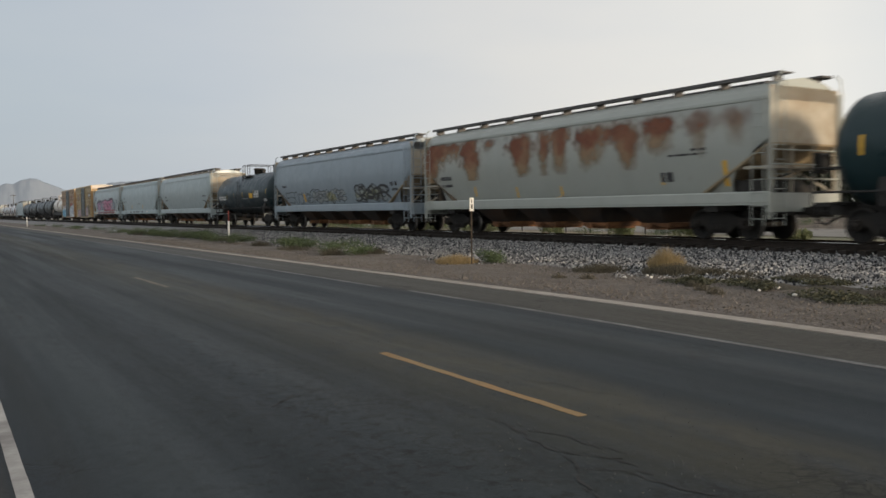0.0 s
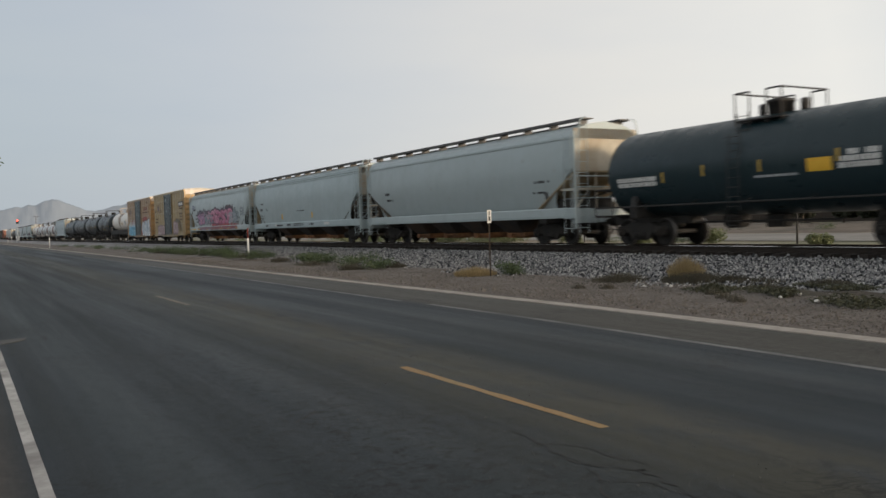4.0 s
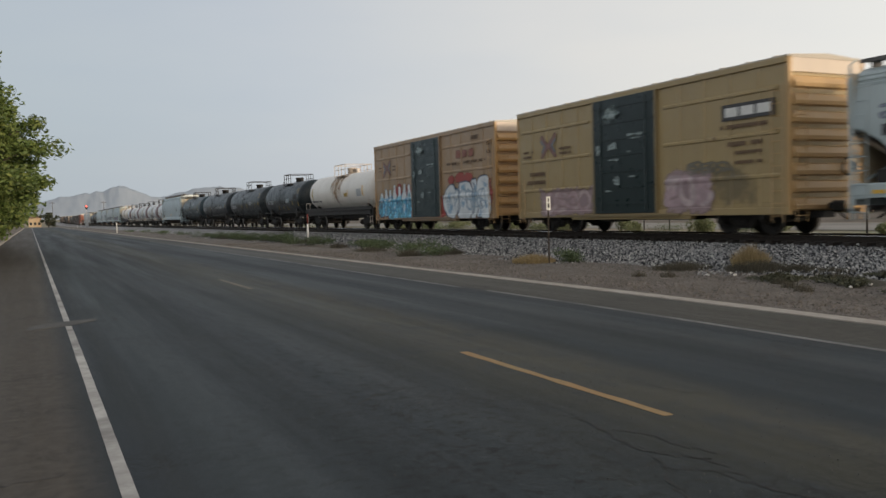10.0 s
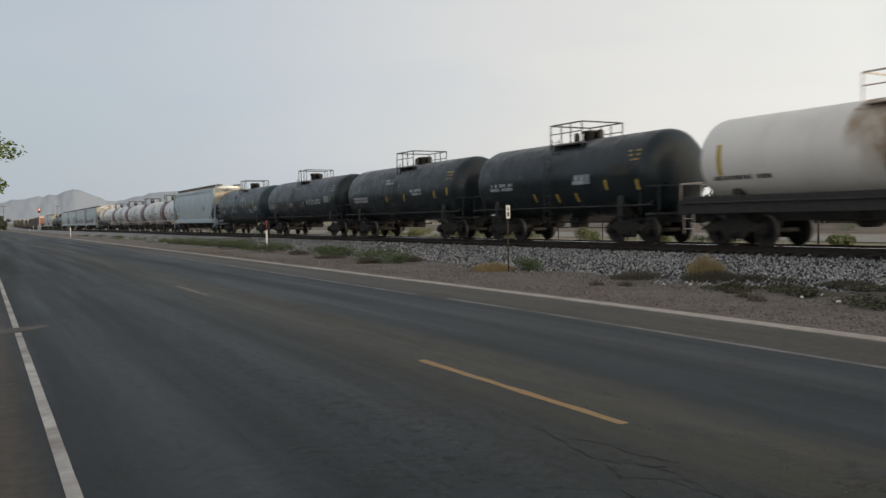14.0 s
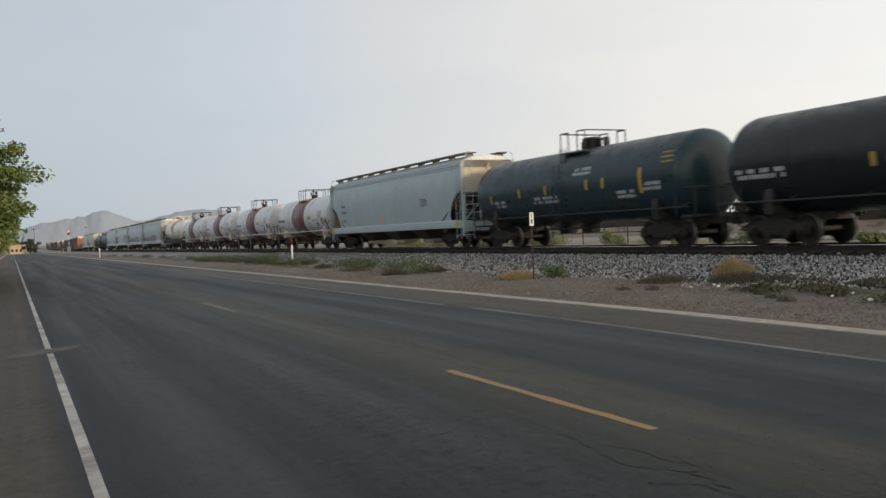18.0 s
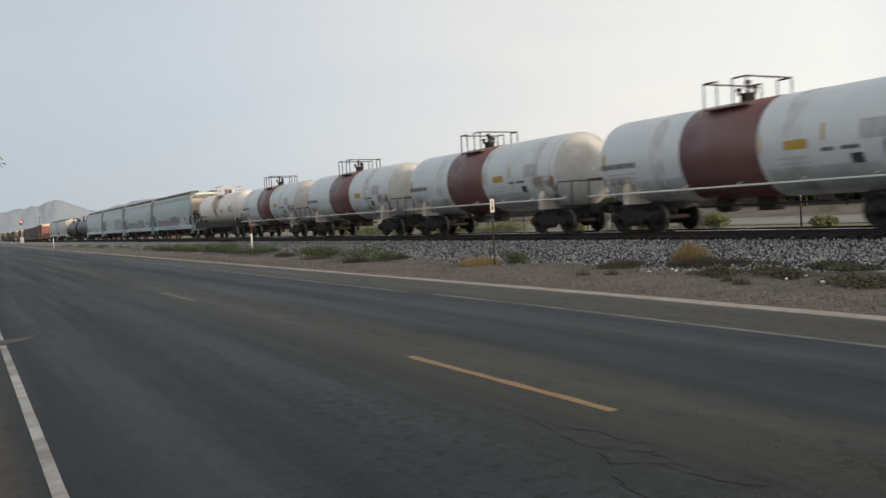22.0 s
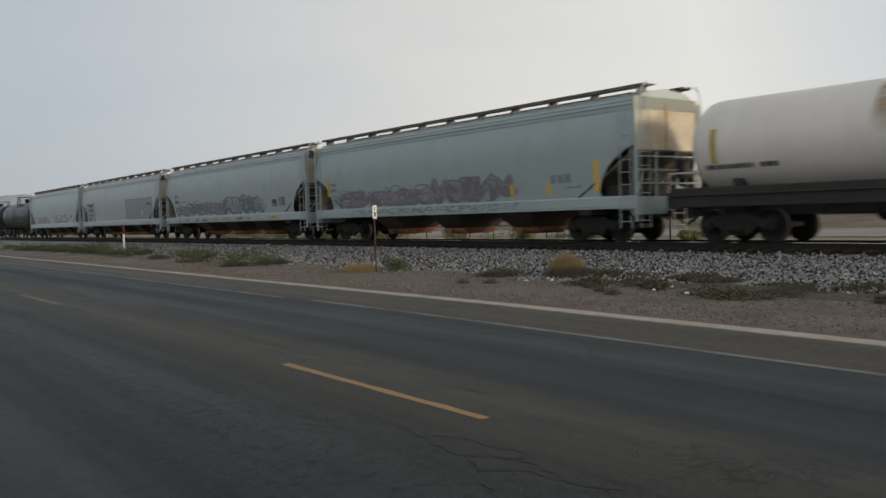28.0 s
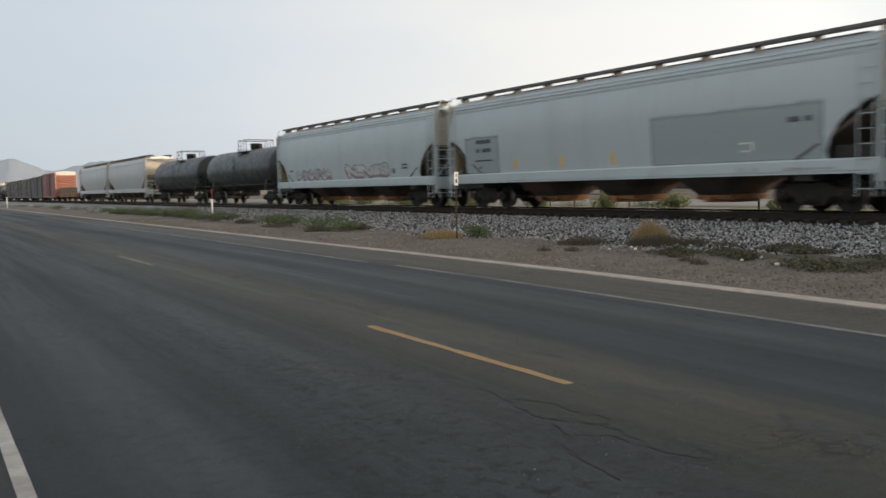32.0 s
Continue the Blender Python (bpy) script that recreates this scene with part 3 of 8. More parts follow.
def wheelset_mesh():
    bm = BM()
    for s in (-1, 1):
        x = s * 0.755
        prof = [(x - s * 0.075, 0.0), (x - s * 0.075, WHEEL_R + 0.025), (x - s * 0.045, WHEEL_R + 0.022), (x - s * 0.035, WHEEL_R), (x + s * 0.065, WHEEL_R - 0.006), (x + s * 0.065, WHEEL_R - 0.065),
                (x + s * 0.012, WHEEL_R - 0.085), (x + s * 0.0, 0.17), (x + s * 0.075, 0.135), (x + s * 0.09, 0.09), (x + s * 0.21, 0.085), (x + s * 0.21, 0.0)]
        drum(bm, prof, 20, "x")
        for f in bm.faces:
            c = f.calc_center_median()
            if abs(abs(c.x) - 0.77) < 0.03 and math.hypot(c.y, c.z) > WHEEL_R - 0.02:
                f.material_index = 1
        # cast marks on the plate show the roll
        for k in range(2):
            a = math.pi * k
            box(bm, x + s * 0.012, x + s * 0.03, 0.27 * math.cos(a) - 0.05, 0.27 * math.cos(a) + 0.05, 0.27 * math.sin(a) - 0.02, 0.27 * math.sin(a) + 0.02)
    drum(bm, [(-0.7, 0.08), (0.7, 0.08)], 10, "x")
    me = bpy.data.meshes.new("wheelset")
    bm.to_mesh(me)
    bm.free()
    for k in ("wheel_steel", "tread_steel"):
        me.materials.append(M[k])
    return me


WHEELSET = wheelset_mesh()


def side_frame_mesh():
    bm = BM()
    poly = [(-1.12, 0.36), (-0.98, 0.30), (-0.80, 0.33), (-0.62, 0.48), (-0.42, 0.28), (-0.30, 0.20), (0.30, 0.20), (0.42, 0.28), (0.62, 0.48), (0.80, 0.33), (0.98, 0.30), (1.12, 0.36),
            (1.14, 0.56), (1.02, 0.66), (0.70, 0.66), (0.40, 0.80), (-0.40, 0.80), (-0.70, 0.66), (-1.02, 0.66), (-1.14, 0.56)]
    prism(bm, poly, -0.07, 0.07, "x")
    for y in (-0.18, -0.06, 0.06, 0.18):      # springs
        drum(bm, [(0.26, 0.0), (0.26, 0.055), (0.46, 0.055), (0.46, 0.0)], 8, "z", centre=(0.1, y, 0))
    for y in (-0.89, 0.89):                    # bearing boxes
        box(bm, -0.02, 0.16, y - 0.13, y + 0.13, 0.34, 0.60, 0.02)
        drum(bm, [(0.16, 0.0), (0.16, 0.085), (0.20, 0.08), (0.20, 0.0)], 10, "x", centre=(0, y, 0.457))
    me = bpy.data.meshes.new("side_frame")
    bm.to_mesh(me)
    bm.free()
    me.materials.append(M["running_gear"])
    return me


SIDE_FRAME = side_frame_mesh()
bm = BM()
box(bm, -0.98, 0.98, -0.2, 0.2, 0.50, 0.80, 0.03)
drum(bm, [(0.78, 0.0), (0.78, 0.3), (0.9, 0.3), (0.9, 0.0)], 14, "z")
TRUCK_BOLSTER = bpy.data.meshes.new("truck")
bm.to_mesh(TRUCK_BOLSTER)
bm.free()
TRUCK_BOLSTER.materials.append(M["running_gear"])


def add_truck(car, y):
    t = new("truck", TRUCK_BOLSTER)
    t.parent = car
    t.location = (0, y, 0)
    for s in (-1, 1):
        f = new("side_frame", SIDE_FRAME)
        f.parent = t
        f.matrix_basis = pose(s * 1.0, 0, 0, 0, 0, 0 if s > 0 else 180)
        w = new("wheelset", WHEELSET)
        w.parent = t
        w.location = (0, s * 0.89, WHEEL_R)


def add_coupler(car, y):
    s = 1 if y > 0 else -1
    bm = BM()
    box(bm, -0.09, 0.09, min(y - s * 0.9, y), max(y - s * 0.9, y), 0.76, 0.94, 0.02)
    box(bm, -0.19, 0.16, min(y, y + s * 0.26), max(y, y + s * 0.26), 0.68, 1.0, 0.05)
    rod(bm, (0.3, y - s * 0.3, 0.8), (0.2, y + s * 0.25, 0.45), 0.035)
    part("coupler", bm, M["running_gear"], car)


def ladder(bm, x, y, z0, z1, w=0.42, n=6, r=0.012, along="y"):
    """Rungs and stiles standing at (x, y), spread along y or x."""
    for s in (-1, 1):
        a = (x, y + s * w / 2) if along == "y" else (x + s * w / 2, y)
        rod(bm, (*a, z0), (*a, z1), r * 1.3, 5)
    for k in range(n):
        z = z0 + (z1 - z0) * (k + 0.5) / n
        a, b = ((x, y - w / 2), (x, y + w / 2)) if along == "y" else ((x - w / 2, y), (x + w / 2, y))
        rod(bm, (*a, z), (*b, z), r, 5)


def bars(bm, x, rows, depth=0.004):
    """Lines of unreadable stencilling: (y, z, length, height) blocks broken into short bars; faces -x."""
    rnd = random.Random(int(abs(rows[0][0]) * 100) + len(rows))
    for y, z, ln, h in rows:
        p = y
        while p < y + ln:
            w = min(rnd.uniform(0.5, 1.2) * h, y + ln - p)
            if w > 0.02 and rnd.random() > 0.12:
                box(bm, x - depth, x, p, p + w, z, z + h)
            p += w + h * 0.25


def bend(p, n=5):
    """The path rounded off into a smooth sweep."""
    if len(p) < 3:
        return p
    q = [p[0], *p, p[-1]]
    out = []
    for a, b, c, d in zip(q, q[1:], q[2:], q[3:]):
        for k in range(n):
            t = k / n
            out.append(tuple(0.5 * (2 * b[i] + (c[i] - a[i]) * t + (2 * a[i] - 5 * b[i] + 4 * c[i] - d[i]) * t * t + (3 * b[i] - a[i] - 3 * c[i] + d[i]) * t ** 3) for i in (0, 1)))
    return out + [p[-1]]


PROFILE = {}     # car name: how far its side towards the road stands from the middle, by height


def lumps(rng, shape, rows, cols):
    """Smooth random field from 0 to 1."""
    g = rng.random((rows + 2, cols + 2))
    u, v = np.linspace(0, rows, shape[0]), np.linspace(0, cols, shape[1])
    i, j = np.minimum(u.astype(int), rows), np.minimum(v.astype(int), cols)
    fu, fv = u - i, v - j
    fu, fv = (fu * fu * (3 - 2 * fu))[:, None], (fv * fv * (3 - 2 * fv))[None]
    a, b = g[np.ix_(i, j)], g[np.ix_(i, j + 1)]
    c, d = g[np.ix_(i + 1, j)], g[np.ix_(i + 1, j + 1)]
    return (a * (1 - fv) + b * fv) * (1 - fu) + (c * (1 - fv) + d * fv) * fu


def step_down(d, edge, soft=0.02):
    """1 where d is under the edge, 0 above it, with a sprayed border."""
    return np.clip((edge + soft - d) / (2 * soft), 0, 1)


class SprayPanel:
    """Sprayed paint on the side of a car: a sheet that follows the side, with the paint's own colours in it."""

    def __init__(self, y0, y1, z0, z1, seed, res=0.03):
        nz, ny = max(4, int((z1 - z0) / res)), max(4, int((y1 - y0) / res))
        self.y, self.z = np.linspace(y0, y1, ny), np.linspace(z0, z1, nz)
        self.Y, self.Z = np.meshgrid(self.y, self.z)
        self.rng = np.random.default_rng(seed)
        self.rgb = np.zeros((nz, ny, 3))
        self.a = np.zeros((nz, ny))
        # hand tremor
        self.wob = [(lumps(self.rng, self.a.shape, max(2, int((z1 - z0) * 2.5)), max(2, int((y1 - y0) * 2.5))) - 0.5) * 0.12 for _ in range(2)]

    def field(self, size):
        """Uneven field from about 0 to 1, in lumps of the given size with finer ones on them."""
        hz, hy = self.z[-1] - self.z[0], self.y[-1] - self.y[0]
        f = sum(w * (lumps(self.rng, self.a.shape, max(2, int(hz / q)), max(2, int(hy / q))) - 0.5) for q, w in ((size * 1.3, 0.9), (size * 0.6, 0.6), (size * 0.27, 0.35)))
        return np.clip(f + 0.5, 0, 1)

    def lay(self, mask, col):
        col = np.asarray(col, float)
        na = mask + self.a * (1 - mask)
        self.rgb = (col * mask[..., None] + self.rgb * (self.a * (1 - mask))[..., None]) / np.maximum(na, 1e-5)[..., None]
        self.a = na

    def away(self, paths, dy=0.0, dz=0.0):
        """Distance from the nearest of the paths of (y, z) points."""
        P, Q = self.Y + self.wob[0] - dy, self.Z + self.wob[1] - dz
        best = np.full(P.shape, 9.0)
        for path in paths:
            for (a, b), (c, d) in zip(path, path[1:]):
                lo, hi = min(a, c) - 0.7, max(a, c) + 0.7
                k0, k1 = np.searchsorted(self.y, [lo + dy, hi + dy])
                if k1 <= k0:
                    continue
                p, q = P[:, k0:k1], Q[:, k0:k1]
                ll = (c - a) ** 2 + (d - b) ** 2 + 1e-9
                t = np.clip(((p - a) * (c - a) + (q - b) * (d - b)) / ll, 0, 1)
                best[:, k0:k1] = np.minimum(best[:, k0:k1], np.hypot(p - a - t * (c - a), q - b - t * (d - b)))
        return best

    def sign(self, cy, cz, w, h):
        """Bent strokes of one unreadable sign inside a box."""
        r = self.rng
        k = r.integers(0, 6)
        L, R, T, B = -0.36, 0.36, 0.44, -0.44
        p = [[[(L, B), (L, T), (R * .6, T * .9), (R, T * .4), (R * .5, 0), (L, -.02)], [(0, 0), (R, B)]],
             [[(L, B), (L * .9, T), (R * .9, B), (R, T)]],
             [[(L, 0), (L * .6, T), (R * .6, T), (R, 0), (R * .6, B), (L * .6, B), (L, 0)]],
             [[(R, T * .8), (0, T), (L, T * .4), (R * .8, -.1), (R, B * .6), (0, B), (L, B * .8)]],
             [[(R, T), (L, T * .9), (L * .8, 0), (L, B), (R, B * .9)], [(L, 0), (R * .7, .05)]],
             [[(L, B), (-.02, T), (R, B)], [(L * .6, -.1), (R * .6, -.12)]]][k]
        lean = r.uniform(-0.15, 0.25)
        flip = r.choice((-1, 1))
        out = []
        for path in p:
            pts = [(cy + (flip * u + lean * v + r.uniform(-.06, .06)) * w, cz + (v + r.uniform(-.05, .05)) * h) for u, v in path]
            out.append(bend(pts, 4))
        return out

    def signs(self, y0, y1, z0, z1, n, fills, outline, thick=0.16, rim=0.05, shade=None, drop=(0.10, -0.10), shine=None, wide=1.15):
        """A row of swollen signs with outline, cast block shade, blended fills and a highlight."""
        r = self.rng
        w = (y1 - y0) / n
        tint = self.field(0.45)
        fine = self.field(0.14)
        swell = 1 + 0.5 * (self.field(0.5) - 0.5)
        rows = []
        for k in range(n):
            h = (z1 - z0) * r.uniform(0.82, 1.0)
            rows.append((self.sign(y0 + w * (k + 0.5), z0 + (z1 - z0) * r.uniform(.46, .54), w * wide, h - thick * 2), thick * r.uniform(.85, 1.15)))
        if shade is not None:
            for paths, t in rows:
                for q in (0.35, 0.7, 1.0):
                    self.lay(step_down(self.away(paths, drop[0] * q, drop[1] * q), (t + rim) * swell), shade)
        for k, (paths, t) in enumerate(rows):
            d = self.away(paths)
            self.lay(step_down(d, (t + rim) * swell), outline)
            c1, c2 = np.array(fills[k % len(fills)]), np.array(fills[(k + 1) % len(fills)])
            m = np.clip((tint - 0.45) * 5 + (self.Z - (z0 + z1) / 2) / (z1 - z0) * 1.6 + 0.4, 0, 1)[..., None]
            col = (c1 * m + c2 * (1 - m)) * (0.8 + 0.4 * fine)[..., None]
            self.lay(step_down(d, t * swell), col)
            if shine is not None:
                hi = step_down(d, t * 0.62 * swell) * (1 - step_down(self.away(paths, 0.05, -0.06), t * 0.62 * swell))
                self.lay(hi * 0.8 * (fine > 0.35), shine)

    def tags(self, y0, y1, z0, z1, n, col, wid=0.03, double=False):
        """Thin handwritten scrawl."""
        r = self.rng
        w = (y1 - y0) / n
        for k in range(n):
            paths = self.sign(y0 + w * (k + 0.5), (z0 + z1) / 2 + r.uniform(-.1, .1) * (z1 - z0), w * r.uniform(1.0, 1.6), (z1 - z0) * r.uniform(.75, 1.0))
            if r.random() < 0.7:
                paths += self.sign(y0 + w * (k + 0.7), (z0 + z1) / 2, w, (z1 - z0) * r.uniform(.5, .8))
            self.lay(step_down(self.away(paths), wid * r.uniform(.8, 1.2), 0.014), col)
            if double:
                self.lay(step_down(self.away(paths, 0.07, -0.07), wid * 0.8, 0.014), col)

    def cloud(self, cy, cz, w, h, col, amt=1.0, ragged=0.5, soft=0.25, size=0.3):
        d = np.hypot((self.Y - cy) / (w / 2), (self.Z - cz) / (h / 2)) + (self.field(size) - 0.5) * 2 * ragged
        self.lay(step_down(d, 1.0, soft) * amt, col)

    def fade(self, k):
        self.a *= k

    def block(self, y0, y1, z0, z1, col, amt=1.0, soft=0.03, ragged=0.1):
        n = (self.field(0.25) - 0.5) * ragged
        m = step_down(np.maximum(np.abs(self.Y - (y0 + y1) / 2) - (y1 - y0) / 2, np.abs(self.Z - (z0 + z1) / 2) - (z1 - z0) / 2) + n, 0, soft)
        self.lay(m * amt, col)

    def hang(self, car, label, name="graffiti", proud=0.004, material="sprayed", flat=None):
        side = (lambda z: flat) if flat else PROFILE[car.name]
        x = np.array([-side(v) - proud for v in self.z])
        nz, ny = self.a.shape
        self.a[[0, -1]] = 0
        self.a[:, [0, -1]] = 0
        verts = np.stack([np.repeat(x[:, None], ny, 1), self.Y, self.Z], -1).reshape(-1, 3)
        idx = np.arange(nz * ny).reshape(nz, ny)
        quads = np.stack([idx[:-1, :-1], idx[1:, :-1], idx[1:, 1:], idx[:-1, 1:]], -1).reshape(-1, 4)
        af = self.a.reshape(-1)
        quads = quads[af[quads].max(1) > 0.02]
        used = np.unique(quads)
        back = np.zeros(nz * ny, int)
        back[used] = np.arange(len(used))
        me = bpy.data.meshes.new(name)
        me.from_pydata(verts[used].tolist(), [], back[quads].tolist())
        me.attributes.new("paint", "FLOAT_COLOR", "POINT").data.foreach_set("color", np.concatenate([self.rgb.reshape(-1, 3), af[:, None]], 1)[used].astype(np.float32).ravel())
        me.materials.append(M[material])
        ob = new(name, me)
        ob.parent = car
        return tagged(ob, label)


def sprayed_material(name, rough, lo, hi):
    """Sprayed paint: its colours and cover lie in the sheet; worn through in fine spots."""
    m, nt, b = nodes_of(name)
    at = nt.nodes.new("ShaderNodeAttribute")
    at.attribute_name = "paint"
    nt.links.new(at.outputs["Color"], b.inputs["Base Color"])
    wear = ramp_of(nt, noise_of(nt, 7, 6, 0.7), [(lo, (0.25,) * 3), (hi, (1, 1, 1))])
    nt.links.new(mix_of(nt, 1.0, at.outputs["Alpha"], wear, "MULTIPLY"), b.inputs["Alpha"])
    b.inputs["Roughness"].default_value = rough
    return m


M["sprayed"] = sprayed_material("sprayed_paint", 0.5, 0.22, 0.36)
M["rusted_through"] = sprayed_material("rusted_through_paint", 0.85, 0.20, 0.45)


# ---- covered hopper ----
def hopper_side(style):
    """Half width by height: drawn in to the roof above 2.9 m and to the sill below 2.6 m."""
    tin, low = (0.16, 0.09) if style == 0 else (0.10, 0.28)
    return lambda z: 1.55 - tin * max(0.0, (z - 2.9) / 1.1) ** 2 - low * min(1.0, max(0.0, (2.9 - z) / 1.5)) ** 1.7


def curved_side(bm, edge, s, side, top):
    """Side sheet between mirrored end edges (y, z)."""
    zs = sorted({z for _, z in edge} | {1.38 + (top - 1.38) * k / 22 for k in range(23)})
    ez, ey = [z for _, z in edge], [y for y, _ in edge]
    inner = min(ey) - 0.02
    rows = []
    for z in zs:
        y = float(np.interp(z, ez, ey))
        rows.append([bm.verts.new((s * side(z), v, z)) for v in (-y, -inner, inner, y)])
    for a, b in zip(rows, rows[1:]):
        for k in range(3):
            bm.faces.new((a[k], a[k + 1], b[k + 1], b[k])).smooth = True
    bmesh.ops.recalc_face_normals(bm, faces=bm.faces[:])
    for f in bm.faces:
        if f.normal.x * s < 0:
            f.normal_flip()
    bmesh.ops.solidify(bm, geom=bm.faces[:], thickness=0.03)
    bm.normal_update()
    for f in bm.faces:
        if abs(f.normal.x) < 0.6:
            f.smooth = False
            for e in f.edges:
                e.smooth = False


def covered_hopper(L, color, label, style=0, corrugated=True, gate=False):
    car = root("covered_hopper_car", label, "hopper car", "freight cars of the train")
    h = L / 2
    W, Z0, Z1, ZR = 1.55, 1.08, 4.0, 4.60
    cut = 1.45
    PROFILE[car.name] = hopper_side(style)
    paint = M["paint"]
    brace = paint if style == 0 else M["sunlit_cream"]
    TIN = 0.16 if style == 0 else 0.10
    # side sheets with cut corners
    for s in (-1, 1):
        bm = BM()
        poly = [(h - cut, 1.38)]
        if style == 0:
            poly += [(h - cut - 0.03, 1.60), (h - cut + 0.08, 1.90), (h - cut + 0.28, 2.22), (h - cut + 0.55, 2.48), (h - 0.5, 2.72), (h - 0.06, 2.90), (h - 0.06, Z1)]
        else:
            poly += [(h - cut + 0.02, 1.66), (h - cut + 0.2, 2.0), (h - 0.72, 2.42), (h - 0.36, 2.70), (h - 0.06, 2.86), (h - 0.06, Z1)]
        poly += [(-y, z) for y, z in reversed(poly)]
        curved_side(bm, [q for q in poly if q[0] > 0], s, PROFILE[car.name], Z1)
        part("side_sheet", bm, paint, car, color=color)
        bm = BM()
        prism(bm, [(W - 0.10, 1.02), (W + 0.02, 1.02), (W + 0.02, 1.06), (W + 0.035, 1.10), (W + 0.035, 1.36), (W + 0.0, 1.40), (W - 0.10, 1.40)] if s > 0 else
              [(-W + 0.10, 1.02), (-W - 0.02, 1.02), (-W - 0.02, 1.06), (-W - 0.035, 1.10), (-W - 0.035, 1.36), (-W, 1.40), (-W + 0.10, 1.40)], -h, h, "y")
        part("side_sill", bm, paint, car, color=tuple(c * 1.08 for c in color))
    # rounded roof
    WR = W - TIN
    bm = BM()
    prof = [(-WR - 0.045, Z1 - 0.05), (-WR - 0.045, Z1 - 0.005), (-WR + 0.005, Z1 + 0.005), (-WR + 0.01, Z1 + 0.05), (-WR + 0.10, Z1 + 0.22), (-WR + 0.30, Z1 + 0.38), (-WR + 0.6, Z1 + 0.48), (0, ZR)]
    if corrugated:
        prof = [(-WR - 0.03, Z1 - 0.05), (-WR - 0.03, Z1 + 0.02), (-WR + 0.03, Z1 + 0.04), (-WR + 0.03, Z1 + 0.09), (-WR - 0.005, Z1 + 0.11), (-WR + 0.01, Z1 + 0.16), (-WR + 0.07, Z1 + 0.18), (-WR + 0.08, Z1 + 0.22), (-WR + 0.06, Z1 + 0.24), (-WR + 0.10, Z1 + 0.30), (-WR + 0.30, Z1 + 0.42), (-WR + 0.58, Z1 + 0.50), (0, ZR)]
    prof = prof + [(-x, z) for x, z in reversed(prof[:-1])]
    prism(bm, prof + [(WR - 0.05, Z1 - 0.06), (-WR + 0.05, Z1 - 0.06)], -h + 0.05, h - 0.05, "y")
    roof = part("roof", bm, paint, car, color=color)
    # roof walk on brackets
    for s in (-1, 1):
        bm = BM()
        x = s * 0.86
        box(bm, x - 0.22, x + 0.22, -h - 0.05, h + 0.05, ZR + 0.055, ZR + 0.095)
        box(bm, x + s * 0.20, x + s * 0.23, -h - 0.05, h + 0.05, ZR + 0.02, ZR + 0.12)
        n = 11
        for k in range(n):
            y = -h + 0.3 + (L - 0.6) * k / (n - 1)
            box(bm, x - 0.2, x + 0.2, y - 0.025, y + 0.025, ZR - 0.14, ZR + 0.055)
        part("running_board", bm, M["galvanised"], car, "dark steel roof walkway")
    bm = BM()
    box(bm, -0.42, 0.42, -h + 1.0, h - 1.0, ZR - 0.06, ZR + 0.02, 0.02)
    part("loading_hatch", bm, M["galvanised"], car)
    # end structure
    for s in (-1, 1):
        e = s * h
        bm = BM()
        zt, zb = Z1 + 0.12, 2.75
        box(bm, -W + 0.04, W - 0.04, min(e - s * 0.08, e - s * 0.05), max(e - s * 0.08, e - s * 0.05), zb, zt + 0.2)
        for x in (0.0,) if style == 0 else ():
            box(bm, x - 0.06, x + 0.06, min(e - s * 0.06, e), max(e - s * 0.06, e), zb, zt)
        part("end_panel", bm, M["sunlit_cream"], car, "end sheet in a sunlit cream tone")
        bm = BM()
        a, b = e - s * 0.06, e - s * 2.9
        prism(bm, [(a, 2.78), (b, 1.12), (b, 1.06), (a, 2.70)], -W + 0.05, W - 0.05, "x")
        # front floors of style 1 carry the sunlit tone, all others the shaded one
        part("slope_sheet", bm, M["sunlit_tan" if s < 0 and style == 1 else "shaded_slope_steel"], car, "sloping end floor in a sunlit tan tone" if s < 0 and style == 1 else "sloping end floor in a dark shaded tone")
        if s > 0:
            bm = BM()
            prism(bm, [(e - 0.16, 1.10), (e - 0.16, 2.66), (b, 1.10)], -0.03, 0.03, "x")
            part("shear_plate", bm, M["shaded_slope_steel"], car, "dark upright plate under the sloping floor")
        for x in (-1.42, -0.5, 0.5, 1.42):
            bm = BM()
            rod(bm, (x, e - s * 0.1, 1.3), (x * 0.97, e - s * 0.1, 2.85), 0.045, 5)
            part("end_brace", bm, brace, car, color=tuple(c * 0.8 for c in color))
        for x in (-1.42, 1.42):
            bm = BM()
            rod(bm, (x, e - s * 0.12, 1.35), (0, e - s * 0.9, 2.3), 0.04, 5)
            part("end_brace", bm, brace, car, color=tuple(c * 0.8 for c in color))
        if style == 1:
            bm = BM()
            box(bm, -W + 0.12, W - 0.12, *sorted((e - s * 0.12, e - s * 1.0)), 2.04, 2.12, 0.01)
            part("end_shelf", bm, M["sunlit_cream"], car, "shelf across the car end in a sunlit cream tone")
        if s > 0:
            bm = BM()
            box(bm, -W + 0.14, W - 0.14, *sorted((e - s * 1.0, e - s * 1.05) if style else (e - s * 0.22, e - s * 0.26)), 1.2, 2.3 if style else 2.74)
            # plate added to close the see-through end, coloured as sunlit or shaded by style
            part("end_web", bm, M["shaded_slope_steel" if style else "sunlit_tan"], car, "plate under the sloping floor in a shaded brown tone" if style else "plate across the car end in a sunlit tan tone")
        bm = BM()
        box(bm, -W, W, min(e - s * 0.9, e - s * 0.02), max(e - s * 0.9, e - s * 0.02), 1.12, 1.20)
        part("end_platform", bm, M["sunlit_cream"], car)
        bm = BM()
